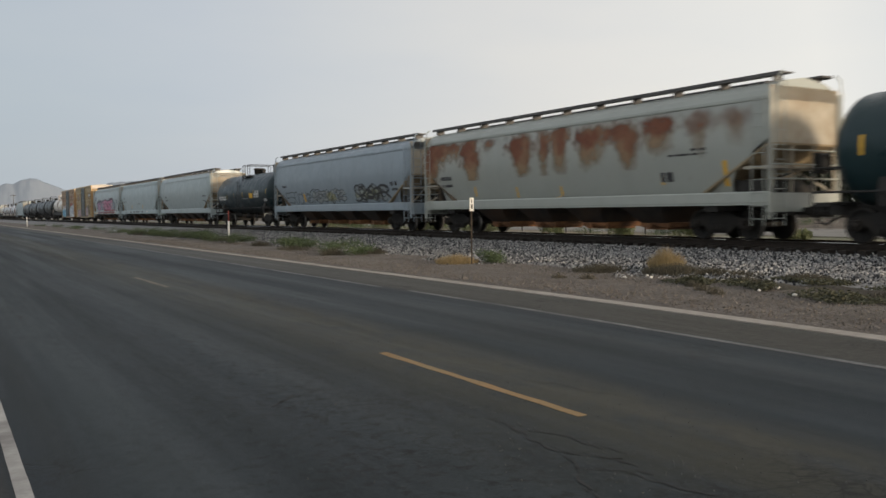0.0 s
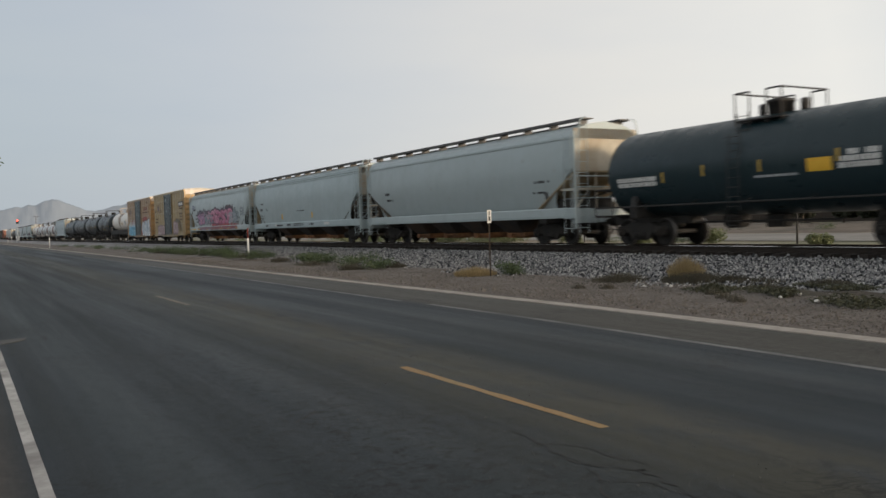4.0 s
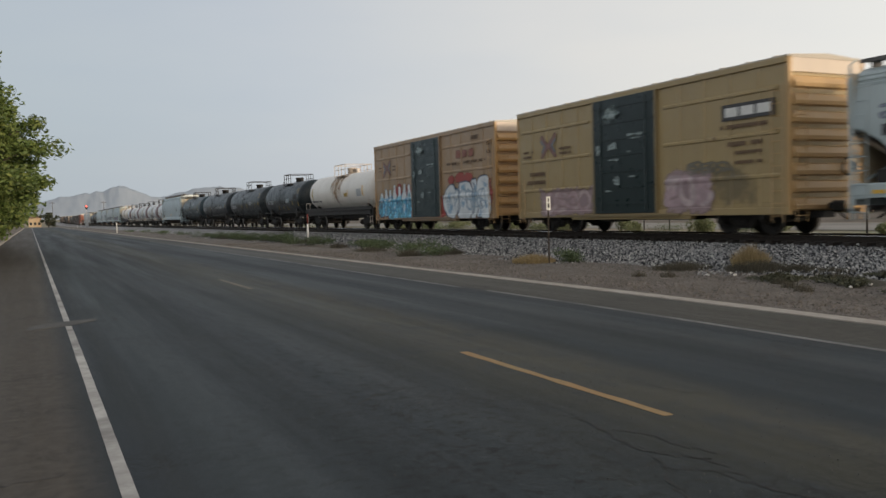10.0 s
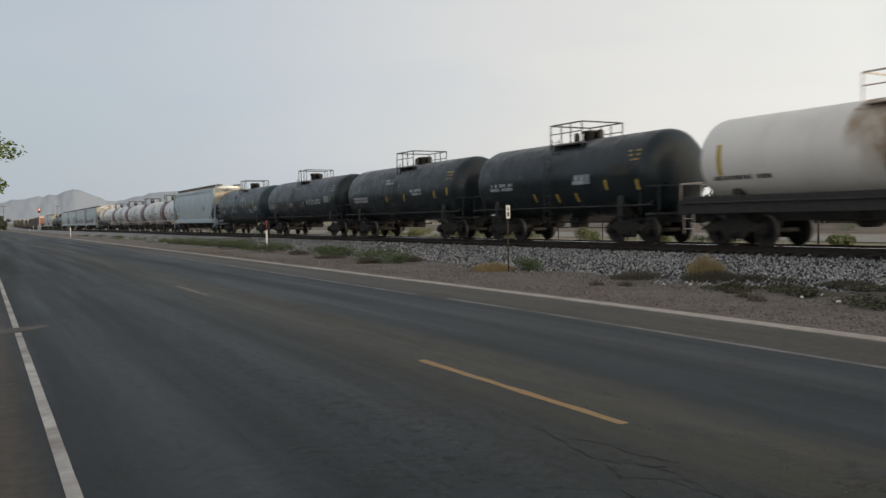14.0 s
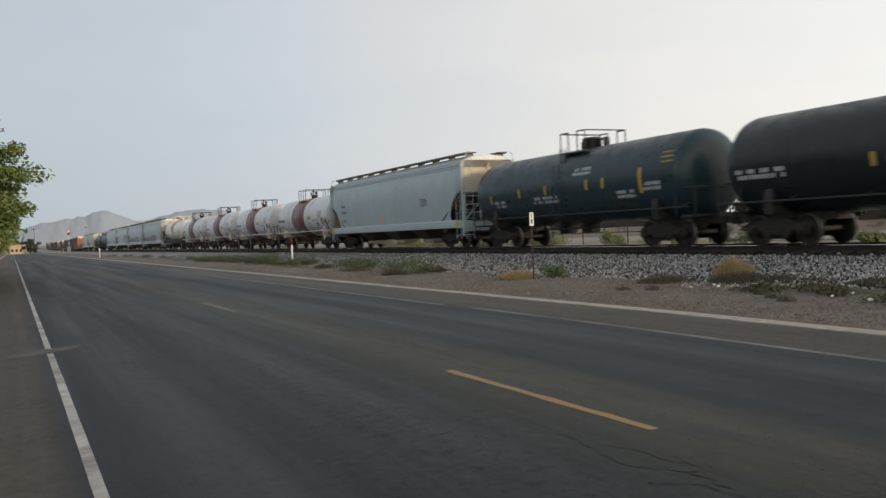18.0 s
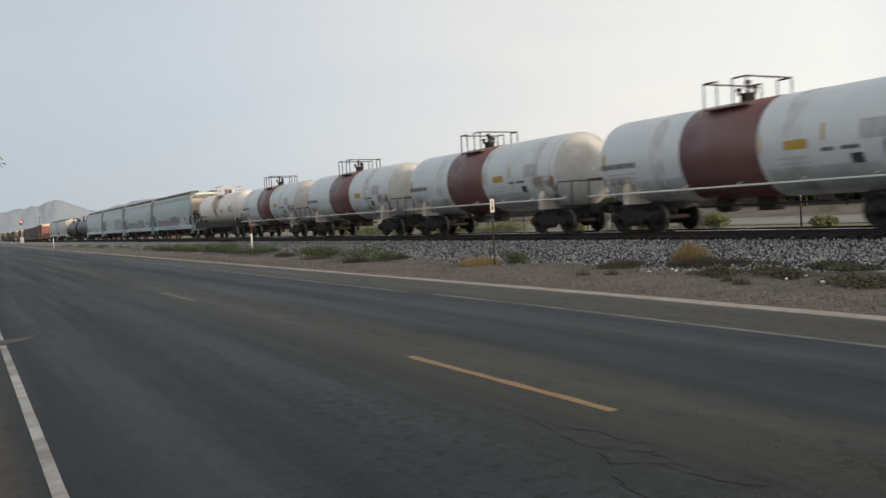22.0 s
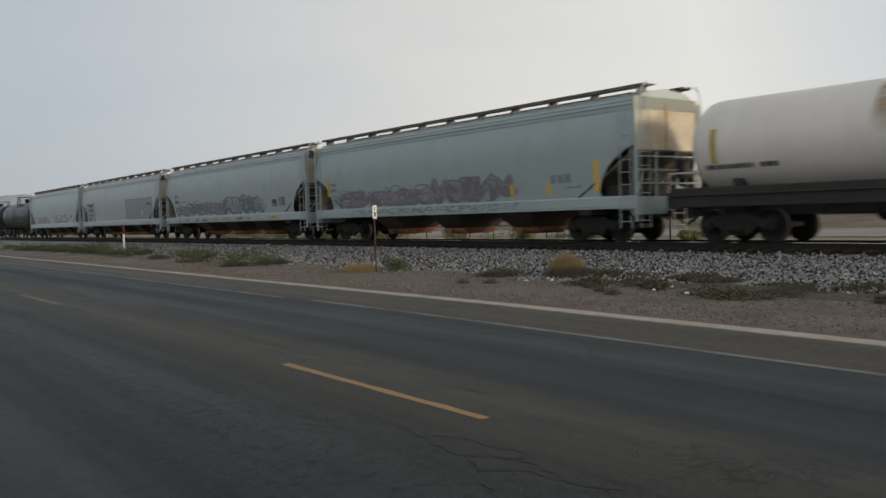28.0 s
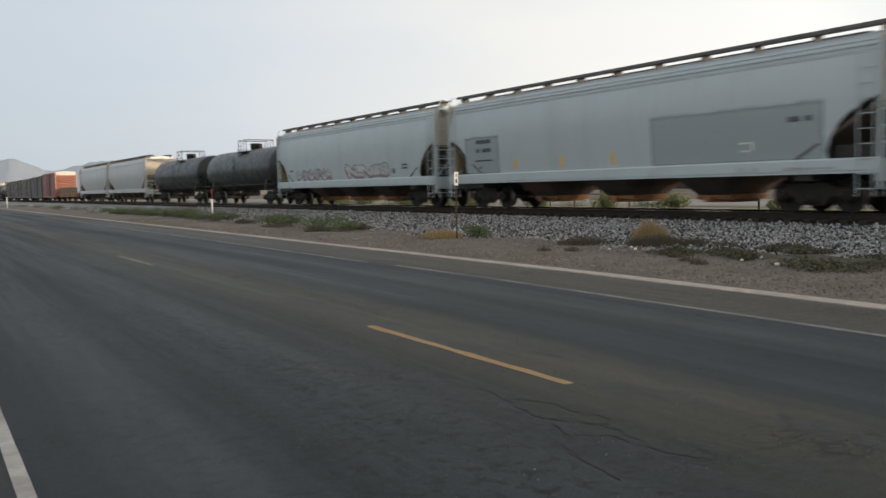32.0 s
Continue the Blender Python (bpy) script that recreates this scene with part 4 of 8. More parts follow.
        box(bm, -W + 0.02, W - 0.02, min(e - s * 0.14, e - s * 0.01), max(e - s * 0.14, e - s * 0.01), 0.82, 1.36, 0.02)
        part("end_sill", bm, paint, car, color=color)
        for x in (-W + 0.02, W - 0.02):
            bm = BM()
            rod(bm, (x, e - s * 0.02, 0.62), (x, e - s * 0.02, Z1 + 0.2), 0.05, 6)
            part("corner_post", bm, paint, car, color=color)
        for z in (1.75, 2.15, 2.55):
            bm = BM()
            rod(bm, (-W, e, z), (W, e, z), 0.022, 5)
            part("end_rail", bm, paint, car, color=color)
        for spec in ((-W - 0.06, e - s * 0.35, 0.45, 4.1, "y"), (W + 0.06, e - s * 0.35, 0.45, 4.1, "y"), (-W + 0.35, e + s * 0.06, 0.45, 4.5, "x")):
            bm = BM()
            ladder(bm, *spec[:4], 0.42, 10, along=spec[4])
            part("ladder", bm, paint, car, color=color)
        # grab hoop over the roof edge
        for x in (-1.2, 1.2):
            bm = BM()
            pts = [(x, e + s * 0.10, ZR + 0.1), (x * 1.12, e + s * 0.14, ZR - 0.02), (x * 1.2, e + s * 0.14, Z1 + 0.1), (x * 1.2, e + s * 0.08, 2.6)]
            for p, q in zip(pts, pts[1:]):
                rod(bm, p, q, 0.025, 5)
            part("grab_rail", bm, paint, car, color=color)
        bm = BM()
        drum(bm, [(-0.7, 0.0), (-0.7, 0.26), (0.7, 0.26), (0.7, 0.0)], 12, "x", centre=(0, e - s * 0.75, 1.5))
        box(bm, -1.2, -0.7, min(e - s * 1.5, e - s * 0.5), max(e - s * 1.5, e - s * 0.5), 1.2, 1.75, 0.03)
        box(bm, 0.6, 1.3, min(e - s * 1.9, e - s * 0.6), max(e - s * 1.9, e - s * 0.6), 1.2, 1.6, 0.03)
        rod(bm, (-1.4, e - s * 1.6, 1.25), (1.4, e - s * 1.2, 2.1), 0.04, 6)
        part("brake_gear", bm, M["dark_steel"], car)
    bm = BM()
    drum(bm, [(-h - 0.16, 0.24), (-h - 0.12, 0.28), (-h - 0.09, 0.24)], 14, "y", centre=(0.7, 0, 2.2))
    box(bm, 0.45, 0.95, -h - 0.09, -h + 0.1, 1.9, 2.5, 0.03)
    part("brake_wheel", bm, M["dark_steel"], car)
    # centre sill and hopper outlets
    for s in (-1, 1):
        bm = BM()
        box(bm, -0.28, 0.28, *sorted((s * (h - 0.1), s * (h - 3.5))), 0.72, 1.05)
        box(bm, -W + 0.1, W - 0.1, s * (h - 2.15) - 0.25, s * (h - 2.15) + 0.25, 0.85, 1.06)
        part("stub_sill", bm, M["dark_steel"], car)
    n = 3 if style == 0 else 4
    span = L - 7.2
    for k in range(n):
        y = -span / 2 + span * (k + 0.5) / n
        wy = span / n * 0.47
        bm = BM()
        rings = []
        for xx, yy, zz in ((1.47, min(wy, 1.15), 1.07), (1.40, 0.92, 0.98), (1.20, 0.76, 0.80), (0.95, 0.64, 0.58), (0.74, 0.56, 0.44)):
            rings.append([bm.verts.new(p) for p in ((-xx, y - yy, zz), (xx, y - yy, zz), (xx, y + yy, zz), (-xx, y + yy, zz))])
        for a, b in zip(rings, rings[1:]):
            for i in range(4):
                bm.faces.new((a[i], a[(i + 1) % 4], b[(i + 1) % 4], b[i]))
        bm.faces.new(rings[0])
        bmesh.ops.recalc_face_normals(bm, faces=bm.faces[:])
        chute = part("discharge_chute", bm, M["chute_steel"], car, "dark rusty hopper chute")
        bm = BM()
        box(bm, -0.80, 0.80, y - 0.66, y + 0.66, 0.34, 0.50, 0.02)
        box(bm, -0.70, 0.70, y - 0.50, y + 0.50, 0.26, 0.35, 0.02)
        rod(bm, (-1.1, y, 0.38), (1.1, y, 0.38), 0.04)
        box(bm, -1.1, -1.02, y - 0.12, y + 0.12, 0.28, 0.48)
        # with gate set, sunlight from the far side is put into the gates' colour
        part("outlet_gate", bm, M["sunlit_cream"] if gate else M["rust_steel"], chute, "outlet gate in a sunlit yellow tone" if gate else "orange rusty outlet gate")
    for y in (-h + 2.15, h - 2.15):
        add_truck(car, y)
    for y in (-h - 0.22, h + 0.22):
        add_coupler(car, y)
    return car


# ---- tank car ----
def tank_car(L, color, label, r=1.48, zc=2.42, band=None, framed=False, rail_color=None, platform_y=0.0, short=0.55, fenced=False, slim=False):
    """fenced: two full rails round the platform; slim: a cluster of valves in place of the broad manway."""
    car = root("tank_car", label, "tank car", "freight cars of the train")
    h = L / 2
    t = h - short
    paint = M["tank_black"] if max(color) < 0.15 else M["paint"]
    bm = BM()
    prof = [(-t, 0.0), (-t + 0.02, r * 0.35), (-t + 0.10, r * 0.66), (-t + 0.24, r * 0.87), (-t + 0.44, r * 0.975), (-t + 0.62, r)]
    n = 6
    body = prof + [(-t + 0.62 + (2 * t - 1.24) * k / n, r) for k in range(1, n)] + [(-y, q) for y, q in reversed(prof)]
    drum(bm, body, 40, "y", centre=(0, 0, zc))
    part("tank", bm, paint, car, color=color)
    # weld seams
    for y in [-t * 0.62, -t * 0.2, t * 0.2, t * 0.62]:
        bm = BM()
        drum(bm, [(y - 0.03, r), (y - 0.02, r + 0.006), (y + 0.02, r + 0.006), (y + 0.03, r)], 40, "y", centre=(0, 0, zc))
        part("weld_seam", bm, paint, car, color=color)
    if band:
        bm = BM()
        drum(bm, [(-0.80, r), (-0.795, r + 0.012), (2.195, r + 0.012), (2.20, r)], 40, "y", centre=(0, 0, zc))
        part("painted_band", bm, M["paint"], car, "dull red painted band round the tank", color=band)
    # manway and platform
    pw = 1.15 if framed else 1.0 if fenced else 0.82
    rc = rail_color or M["dark_steel"]
    py = platform_y
    bm = BM()
    k = 0.62 if slim else 0.85 if fenced else 1.0
    drum(bm, [(zc + r - 0.08, 0.0), (zc + r - 0.08, 0.36 * k), (zc + r + 0.30 * k, 0.36 * k), (zc + r + 0.31 * k, 0.42 * k), (zc + r + 0.37 * k, 0.42 * k), (zc + r + 0.42 * k, 0.3 * k), (zc + r + 0.43 * k, 0.0)], 18, "z", centre=(0, py - (0.3 if fenced else 0), 0))
    if slim:
        for dx, dy, zz in ((0.15, 0.1, 0.52), (-0.12, -0.12, 0.62), (-0.2, 0.16, 0.42), (0.1, -0.2, 0.45)):
            drum(bm, [(zc + r + 0.2, 0.0), (zc + r + 0.2, 0.05), (zc + r + zz - 0.1, 0.05), (zc + r + zz - 0.08, 0.1), (zc + r + zz, 0.09), (zc + r + zz, 0.0)], 8, "z", centre=(dx, py + dy, 0))
    for dy, rr in () if slim else ((-0.75, 0.13), (0.72, 0.11)):
        drum(bm, [(zc + r - 0.05, 0.0), (zc + r - 0.05, rr), (zc + r + 0.32, rr), (zc + r + 0.36, rr * 0.6), (zc + r + 0.37, 0)], 12, "z", centre=(0.1, py + dy, 0))
    part("manway", bm, rc, car)
    zp, zt = zc + r + 0.02, zc + r + (0.60 if framed else 0.62)
    for s in (-1, 1):
        bm = BM()
        box(bm, s * 0.75 - 0.28, s * 0.75 + 0.28, py - pw, py + pw, zp - 0.24, zp - 0.20)
        part("platform", bm, paint if slim else rc, car, color=tuple(c * 0.8 for c in band) if slim else None)
    for s in (-1, 1):
        for yy in (-pw, -0.3, 0.3, pw):
            bm = BM()
            rod(bm, (s * 1.0, py + yy, zp - 0.35), (s * 1.0, py + yy, zt), 0.026, 5)
            part("railing_post", bm, rc, car)
        full = framed or fenced
        for a, b in ((-pw, pw),) if full else ((-pw, -0.3), (0.3, pw)):
            for zz, rr in ((zt, 0.028), (zt - 0.35, 0.02)) if full else ((zt, 0.028),):
                bm = BM()
                rod(bm, (s * 1.0, py + a, zz), (s * 1.0, py + b, zz), rr, 5)
                part("hand_rail", bm, rc, car)
        yy = s * pw
        bm = BM()
        rod(bm, (-1.0, py + yy, zt), (1.0, py + yy, zt), 0.028, 5)
        part("cross_rail", bm, rc, car)
    for s in (() if band or framed else (-1, 1)):
        bm = BM()
        ladder(bm, s * (r + 0.1), py + 0.45, 0.5, zc + 0.3, 0.42, 8)
        ladder(bm, s * (r + 0.02), py + 0.45, zc + 0.3, zc + 0.9, 0.42, 3)
        ladder(bm, s * (r - 0.35), py + 0.45, zc + 0.9, zp, 0.42, 3)
        part("ladder", bm, rc, car)
    # underframe
    bm = BM()
    if framed:
        box(bm, -1.42, -1.30, -h + 0.2, h - 0.2, 0.98, 1.52, 0.02)
        box(bm, 1.30, 1.42, -h + 0.2, h - 0.2, 0.98, 1.52, 0.02)
        box(bm, -1.42, 1.42, -h + 0.1, -h + 0.5, 0.95, 1.4)
        box(bm, -1.42, 1.42, h - 0.5, h - 0.1, 0.95, 1.4)
        box(bm, -0.3, 0.3, -h, h, 0.74, 1.1)
        for k in range(5):
            y = -t * 0.8 + t * 1.6 * k / 4
            box(bm, -1.35, 1.35, y - 0.08, y + 0.08, 0.95, 1.4)
    else:
        for s in (-1, 1):
            y0, y1 = sorted((s * (h + 0.0), s * (h - 3.6)))
            box(bm, -0.3, 0.3, y0, y1, 0.72, 1.08)
            box(bm, -1.4, 1.4, *sorted((s * (h - 0.25), s * (h - 0.75))), 0.98, 1.06)
            if s < 0:
                part("stub_sill", bm, M["dark_steel"], car)
                bm = BM()
    part("underframe" if framed else "stub_sill", bm, M["dark_steel"], car)
    for s in (-1, 1):
        bm = BM()
        y = s * (h - 2.1)
        poly = [(-1.35, 0.95), (1.35, 0.95), (1.38, 1.25), (r * 0.86, zc - r * 0.5), (r * 0.6, zc - r * 0.8), (0, zc - r), (-r * 0.6, zc - r * 0.8), (-r * 0.86, zc - r * 0.5), (-1.38, 1.25)]
        if framed:
            poly = [(-1.0, 0.95), (1.0, 0.95), (r * 0.75, zc - r * 0.7), (0, zc - r), (-r * 0.75, zc - r * 0.7)]
        prism(bm, poly, y - 0.14, y + 0.14, "y")
        part("saddle", bm, M["dark_steel"] if max(color) < 0.15 or framed else M["dusty_white"], car)
        e = s * (h - 0.15)
        for x in (-1.35, 1.35):
            bm = BM()
            for yy in (0, -s * 0.9):
                rod(bm, (x, e + yy, 1.0), (x, e + yy, 1.97), 0.024, 5)
            rod(bm, (x, e, 1.95), (x, e - s * 0.9, 1.95), 0.024, 5)
            part("end_railing", bm, rc, car)
            bm = BM()
            ladder(bm, x * 1.02, e - s * 0.35, 0.35, 1.0, 0.4, 2)
            part("step_ladder", bm, rc, car)
        bm = BM()
        rod(bm, (-1.35, e, 1.95), (1.35, e, 1.95), 0.024, 5)
        part("end_rail", bm, rc, car)
    for s in (-1, 1):
        bm = BM()
        rod(bm, (s * 1.5, -h + 0.3, 1.32), (s * 1.5, h - 0.3, 1.32), 0.03, 6)
        for k in range(7):
            y = -h + 0.6 + (L - 1.2) * k / 6
            rod(bm, (s * 1.5, y, 1.32), (s * 1.2, y, 1.45), 0.02, 5)
        part("handrail", bm, M["white_decal"] if band else M["dark_steel"], car)
    bm = BM()
    drum(bm, [(-0.35, 0.0), (-0.35, 0.26), (0.35, 0.26), (0.35, 0.0)], 12, "x", centre=(0, 1.6, 0.8))
    box(bm, -0.25, 0.25, -0.3, 0.3, 0.55, 0.95, 0.03)
    rod(bm, (-0.5, -2.4, 0.75), (-0.5, 2.8, 0.75), 0.03)
    part("valve_gear", bm, M["running_gear"], car)
    for y in (-h + 2.1, h - 2.1):
        add_truck(car, y)
    for y in (-h - 0.22, h + 0.22):
        add_coupler(car, y)
    return car


def tank_patch(car, r, zc, y, ang, w, hgt, material, name="reflective_stripe", label=""):
    """A thin curved patch on the side of the tank towards the road: ang above the horizontal, degrees."""
    bm = BM()
    n = 5
    a0, a1 = math.radians(ang) - hgt / 2 / r, math.radians(ang) + hgt / 2 / r
    rows = []
    for k in range(n + 1):
        a = a0 + (a1 - a0) * k / n
        rows.append([bm.verts.new((-(r + 0.008) * math.cos(a), yy, zc + (r + 0.008) * math.sin(a))) for yy in (y - w / 2, y + w / 2)])
    for a, b in zip(rows, rows[1:]):
        bm.faces.new((a[0], a[1], b[1], b[0]))
    bmesh.ops.recalc_face_normals(bm, faces=bm.faces[:])
    for f in bm.faces:
        if f.normal.x > 0:
            f.normal_flip()
    return part(name, bm, material, car, label)


def tank_text(car, r, zc, y, ang, ln, hgt, rows, material):
    for k in range(rows):
        p = y
        rnd = random.Random(int(y * 31) + k)
        bm_y = 0.0
        while bm_y < ln:
            w = rnd.uniform(0.07, 0.17)
            tank_patch(car, r, zc, p + bm_y + w / 2, ang - k * 6.5, w, hgt, material, "stencilled_mark")
            bm_y += w + (0.04 if rnd.random() < 0.8 else 0.22)


# ---- boxcar ----
def boxcar(L, color, door_color, label, H=5.05, door_at=-0.4, door_w=3.0, end_color=None, roof_color=(0.42, 0.38, 0.32)):
    car = root("boxcar", label, "boxcar", "freight cars of the train")
    h, W, Z0 = L / 2, 1.55, 0.62
    # end_color carries the sun's warmth on the ends, apart from the side paint
    end_color = end_color or color
    PROFILE[car.name] = lambda z: W + 0.046 + 0.036 * max(0.0, *(1 - (abs(z - v) / 0.1) ** 2 for v in (1.78, 3.05, 4.33))) + (0.045 if z < Z0 + 0.25 else 0.0)
    bm = BM()
    box(bm, -W, W, -h + 0.06, h - 0.06, 0.98, H - 0.16, 0.01)
    for s in (-1, 1):
        box(bm, *sorted((s * W, s * (W - 0.12))), -h + 0.06, h - 0.06, Z0, 0.98)
    part("body", bm, M["paint"], car, color=color)
    d0, d1 = door_at - door_w / 2, door_at + door_w / 2
    for s in (-1, 1):
        x = s * W
        n = 0
        for a, b in ((-h + 0.06, d0), (d1, h - 0.06)):
            k = max(3, round((b - a) / 1.15))
            for q in range(1, k):
                y = a + (b - a) * q / k
                bm = BM()
                prism(bm, [(s * W, y - 0.07), (s * (W + 0.042), y - 0.035), (s * (W + 0.042), y + 0.035), (s * W, y + 0.07)], Z0 + 0.25, H - 0.32, "z")
                part("side_post", bm, M["paint"], car, color=color)
            for z in (1.78, 3.05, 4.33):
                if z > H - 0.4:
                    continue
                bm = BM()
                prism(bm, [(s * W, z - 0.07), (s * (W + 0.05), z - 0.045), (s * (W + 0.05), z + 0.02), (s * W, z + 0.07)], a + 0.35, b - 0.35, "y")
                part("panel_seam", bm, M["paint"], car, color=color)
        bm = BM()
        box(bm, *sorted((x, x + s * 0.075)), -h + 0.06, h - 0.06, H - 0.32, H - 0.14, 0.015)
        part("top_rail", bm, M["paint"], car, color=color)
        bm = BM()
        box(bm, *sorted((x, x + s * 0.06)), -h + 0.06, h - 0.06, Z0, Z0 + 0.22, 0.015)
        box(bm, *sorted((x - s * 0.2, x + s * 0.03)), d0 - 1.6, d1 + 1.6, Z0 - 0.1, Z0)
        part("side_sill", bm, M["paint"], car, color=color)
        bm = BM()
        box(bm, *sorted((x + s * 0.03, x + s * 0.10)), d0, d1, Z0 + 0.12, H - 0.30, 0.01)
        door = part("door", bm, M["tank_black"], car, "dark ribbed sliding door", color=door_color)
        for q in range(7):
            z = Z0 + 0.5 + (H - Z0 - 1.1) * q / 6
            bm = BM()
            box(bm, *sorted((x + s * 0.095, x + s * 0.125)), d0 + 0.1, d1 - 0.1, z - 0.05, z + 0.05)
            part("door_rib", bm, M["tank_black"], door, color=door_color)
        for y in (d0 + 0.5, d1 - 0.5):
            bm = BM()
            rod(bm, (x + s * 0.14, y, Z0 + 0.2), (x + s * 0.14, y, H - 0.4), 0.02, 5)
            part("locking_rod", bm, M["tank_black"], door, color=tuple(c * 1.8 for c in door_color))
        bm = BM()
        for y in (d0, d1):
            box(bm, *sorted((x, x + s * 0.11)), y - 0.05, y + 0.05, Z0 + 0.05, H - 0.3)
        box(bm, *sorted((x, x + s * 0.14)), d0 - 1.2, d1 + 2.6, Z0 + 0.0, Z0 + 0.09)
        part("door_track", bm, M["paint"], car, color=tuple(c * 0.6 for c in color))
    # roof with ribs
    bm = BM()
    prism(bm, [(-W - 0.05, H - 0.16), (-W - 0.05, H - 0.10), (0, H), (W + 0.05, H - 0.10), (W + 0.05, H - 0.16)], -h, h, "y")
    k = 14
    for q in range(k):
        y = -h + L * (q + 0.5) / k
        prism(bm, [(-W, H - 0.11), (0, H), (W, H - 0.11), (W, H - 0.06), (0, H + 0.05), (-W, H - 0.06)], y - 0.05, y + 0.05, "y")
    part("roof", bm, M["paint"], car, color=roof_color)
    # corrugated ends
    for s in (-1, 1):
        e = s * (h - 0.06)
        n = 8
        for q in range(n):
            z = Z0 + 0.28 + (H - Z0 - 1.15) * q / (n - 1)
            bm = BM()
            prism(bm, [(e, z - 0.17), (e + s * 0.12, z - 0.13), (e + s * 0.14, z - 0.02), (e + s * 0.06, z + 0.16), (e, z + 0.20)], -W + 0.1, W - 0.1, "x")
            part("end_rib", bm, M["paint"], car, color=end_color)
        bm = BM()
        box(bm, -W + 0.09, W - 0.09, *sorted((e, e + s * 0.05)), H - 0.58, H - 0.16, 0.01)
        # header paler still, sunlight put into its colour
        part("end_header", bm, M["paint"], car, "pale panel over the end ribs in a sunlit tone", color=tuple(min(0.7, 0.35 + c * 0.5) for c in end_color))
        for x in (-W + 0.03, W - 0.03):
            bm = BM()
            box(bm, x - 0.06, x + 0.06, e - 0.06, e + 0.06, Z0, H - 0.12)
            part("corner_post", bm, M["paint"], car, color=end_color)
        top, n = (2.3, 5) if s > 0 else (4.4, 11)
        for spec in ((-W - 0.09, e - s * 0.34, top, n, "y"), (W + 0.09, e - s * 0.34, 2.3, 5, "y"), (-W + 0.4, e + s * 0.12, top, n, "x")):
            bm = BM()
            ladder(bm, spec[0], spec[1], 0.40, spec[2], 0.42, spec[3], along=spec[4])
            part("ladder", bm, M["paint"], car, color=end_color)
    bm = BM()
    drum(bm, [(-h - 0.14, 0.24), (-h - 0.10, 0.28), (-h - 0.07, 0.24)], 14, "y", centre=(0.75, 0, 2.0))
    part("brake_wheel", bm, M["dark_steel"], car)
    bm = BM()
    box(bm, -0.28, 0.28, -h, h, 0.50, 0.70)
    for q in range(8):
        y = -h + 1.2 + (L - 2.4) * q / 7
        box(bm, -W + 0.1, W - 0.1, y - 0.07, y + 0.07, 0.50, 0.62)
    box(bm, -0.9, -0.35, 1.2, 2.4, 0.42, 0.72, 0.03)
    rod(bm, (-0.6, -3, 0.5), (-0.6, 3, 0.5), 0.03)
    part("underframe", bm, M["dark_steel"], car)
    for y in (-h + 2.3, h - 2.3):
        add_truck(car, y)
    for y in (-h - 0.22, h + 0.22):
        add_coupler(car, y)
    return car


def flat_car(L, label):
    car = root("flat_car", label, "flat car", "freight cars of the train")
    h = L / 2
    bm = BM()
    box(bm, -1.45, 1.45, -h, h, 0.95, 1.15, 0.02)
    box(bm, -1.5, -1.36, -h + 1.5, h - 1.5, 0.62, 1.2, 0.02)
    box(bm, 1.36, 1.5, -h + 1.5, h - 1.5, 0.62, 1.2, 0.02)
    part("deck", bm, M["rust_steel"], car)
    bm = BM()
    box(bm, -1.3, 1.3, -h + 0.2, -h + 0.5, 1.15, 2.1, 0.02)
    box(bm, -1.3, 1.3, h - 0.5, h - 0.2, 1.15, 2.1, 0.02)
    part("bulkhead", bm, M["dark_steel"], car)
    for y in (-h + 2.1, h - 2.1):
        add_truck(car, y)
    for y in (-h - 0.22, h + 0.22):
        add_coupler(car, y)
    return car


CARS = []     # (car, y of its middle at the start)


def couple(car, front, rear):
    mid = (front + rear) / 2
    mid += float(np.interp(mid, [45, 78, 98, 118, 137, 155, 250, 341, 361, 382, 402], [0, 0.05, 0.15, 0.3, 0.55, 0.55, 0.7, 0.63, 0.55, 0.65, 0.6]))
    CARS.append((car, mid))
    car.matrix_basis = pose(TRACK_X, mid, RAIL_Z)
    return car


PALE, COOL = (0.375, 0.445, 0.46), (0.28, 0.345, 0.40)
S = -1.55      # side sheet towards the road


def drape(car, bm):
    """Shift flat marks on to the curved side of a hopper."""
    if car.name.startswith("covered"):
        for v in bm.verts:
            v.co.x += 1.55 - PROFILE[car.name](v.co.z) if v.co.z > 1.4 else 0.0


def stencils(car, rows, material="black_decal", x=S - 0.004, name="stencil_text"):
    bm = BM()
    bars(bm, x, rows, 0.008)
    drape(car, bm)
    return tagged(part(name, bm, M[material], car), kind="stuff")


def stripes(car, ys, z=1.75, w=0.12, hgt=0.55, x=S - 0.004):
    for y in ys:
        bm = BM()
        rows = [[bm.verts.new((x - 0.004, y + q * w / 2, z - hgt / 2 + hgt * k / 5)) for q in (-1, 1)] for k in range(6)]
        for a, b in zip(rows, rows[1:]):
            bm.faces.new((a[0], b[0], b[1], a[1]))
        bmesh.ops.recalc_face_normals(bm, faces=bm.faces[:])
        drape(car, bm)
        for f in bm.faces:
            f.normal_update()
            if f.normal.x > 0:
                f.normal_flip()
        bmesh.ops.solidify(bm, geom=bm.faces[:], thickness=0.003)
        part("reflective_stripe", bm, M["yellow_decal"], car, "yellow reflective stripe")


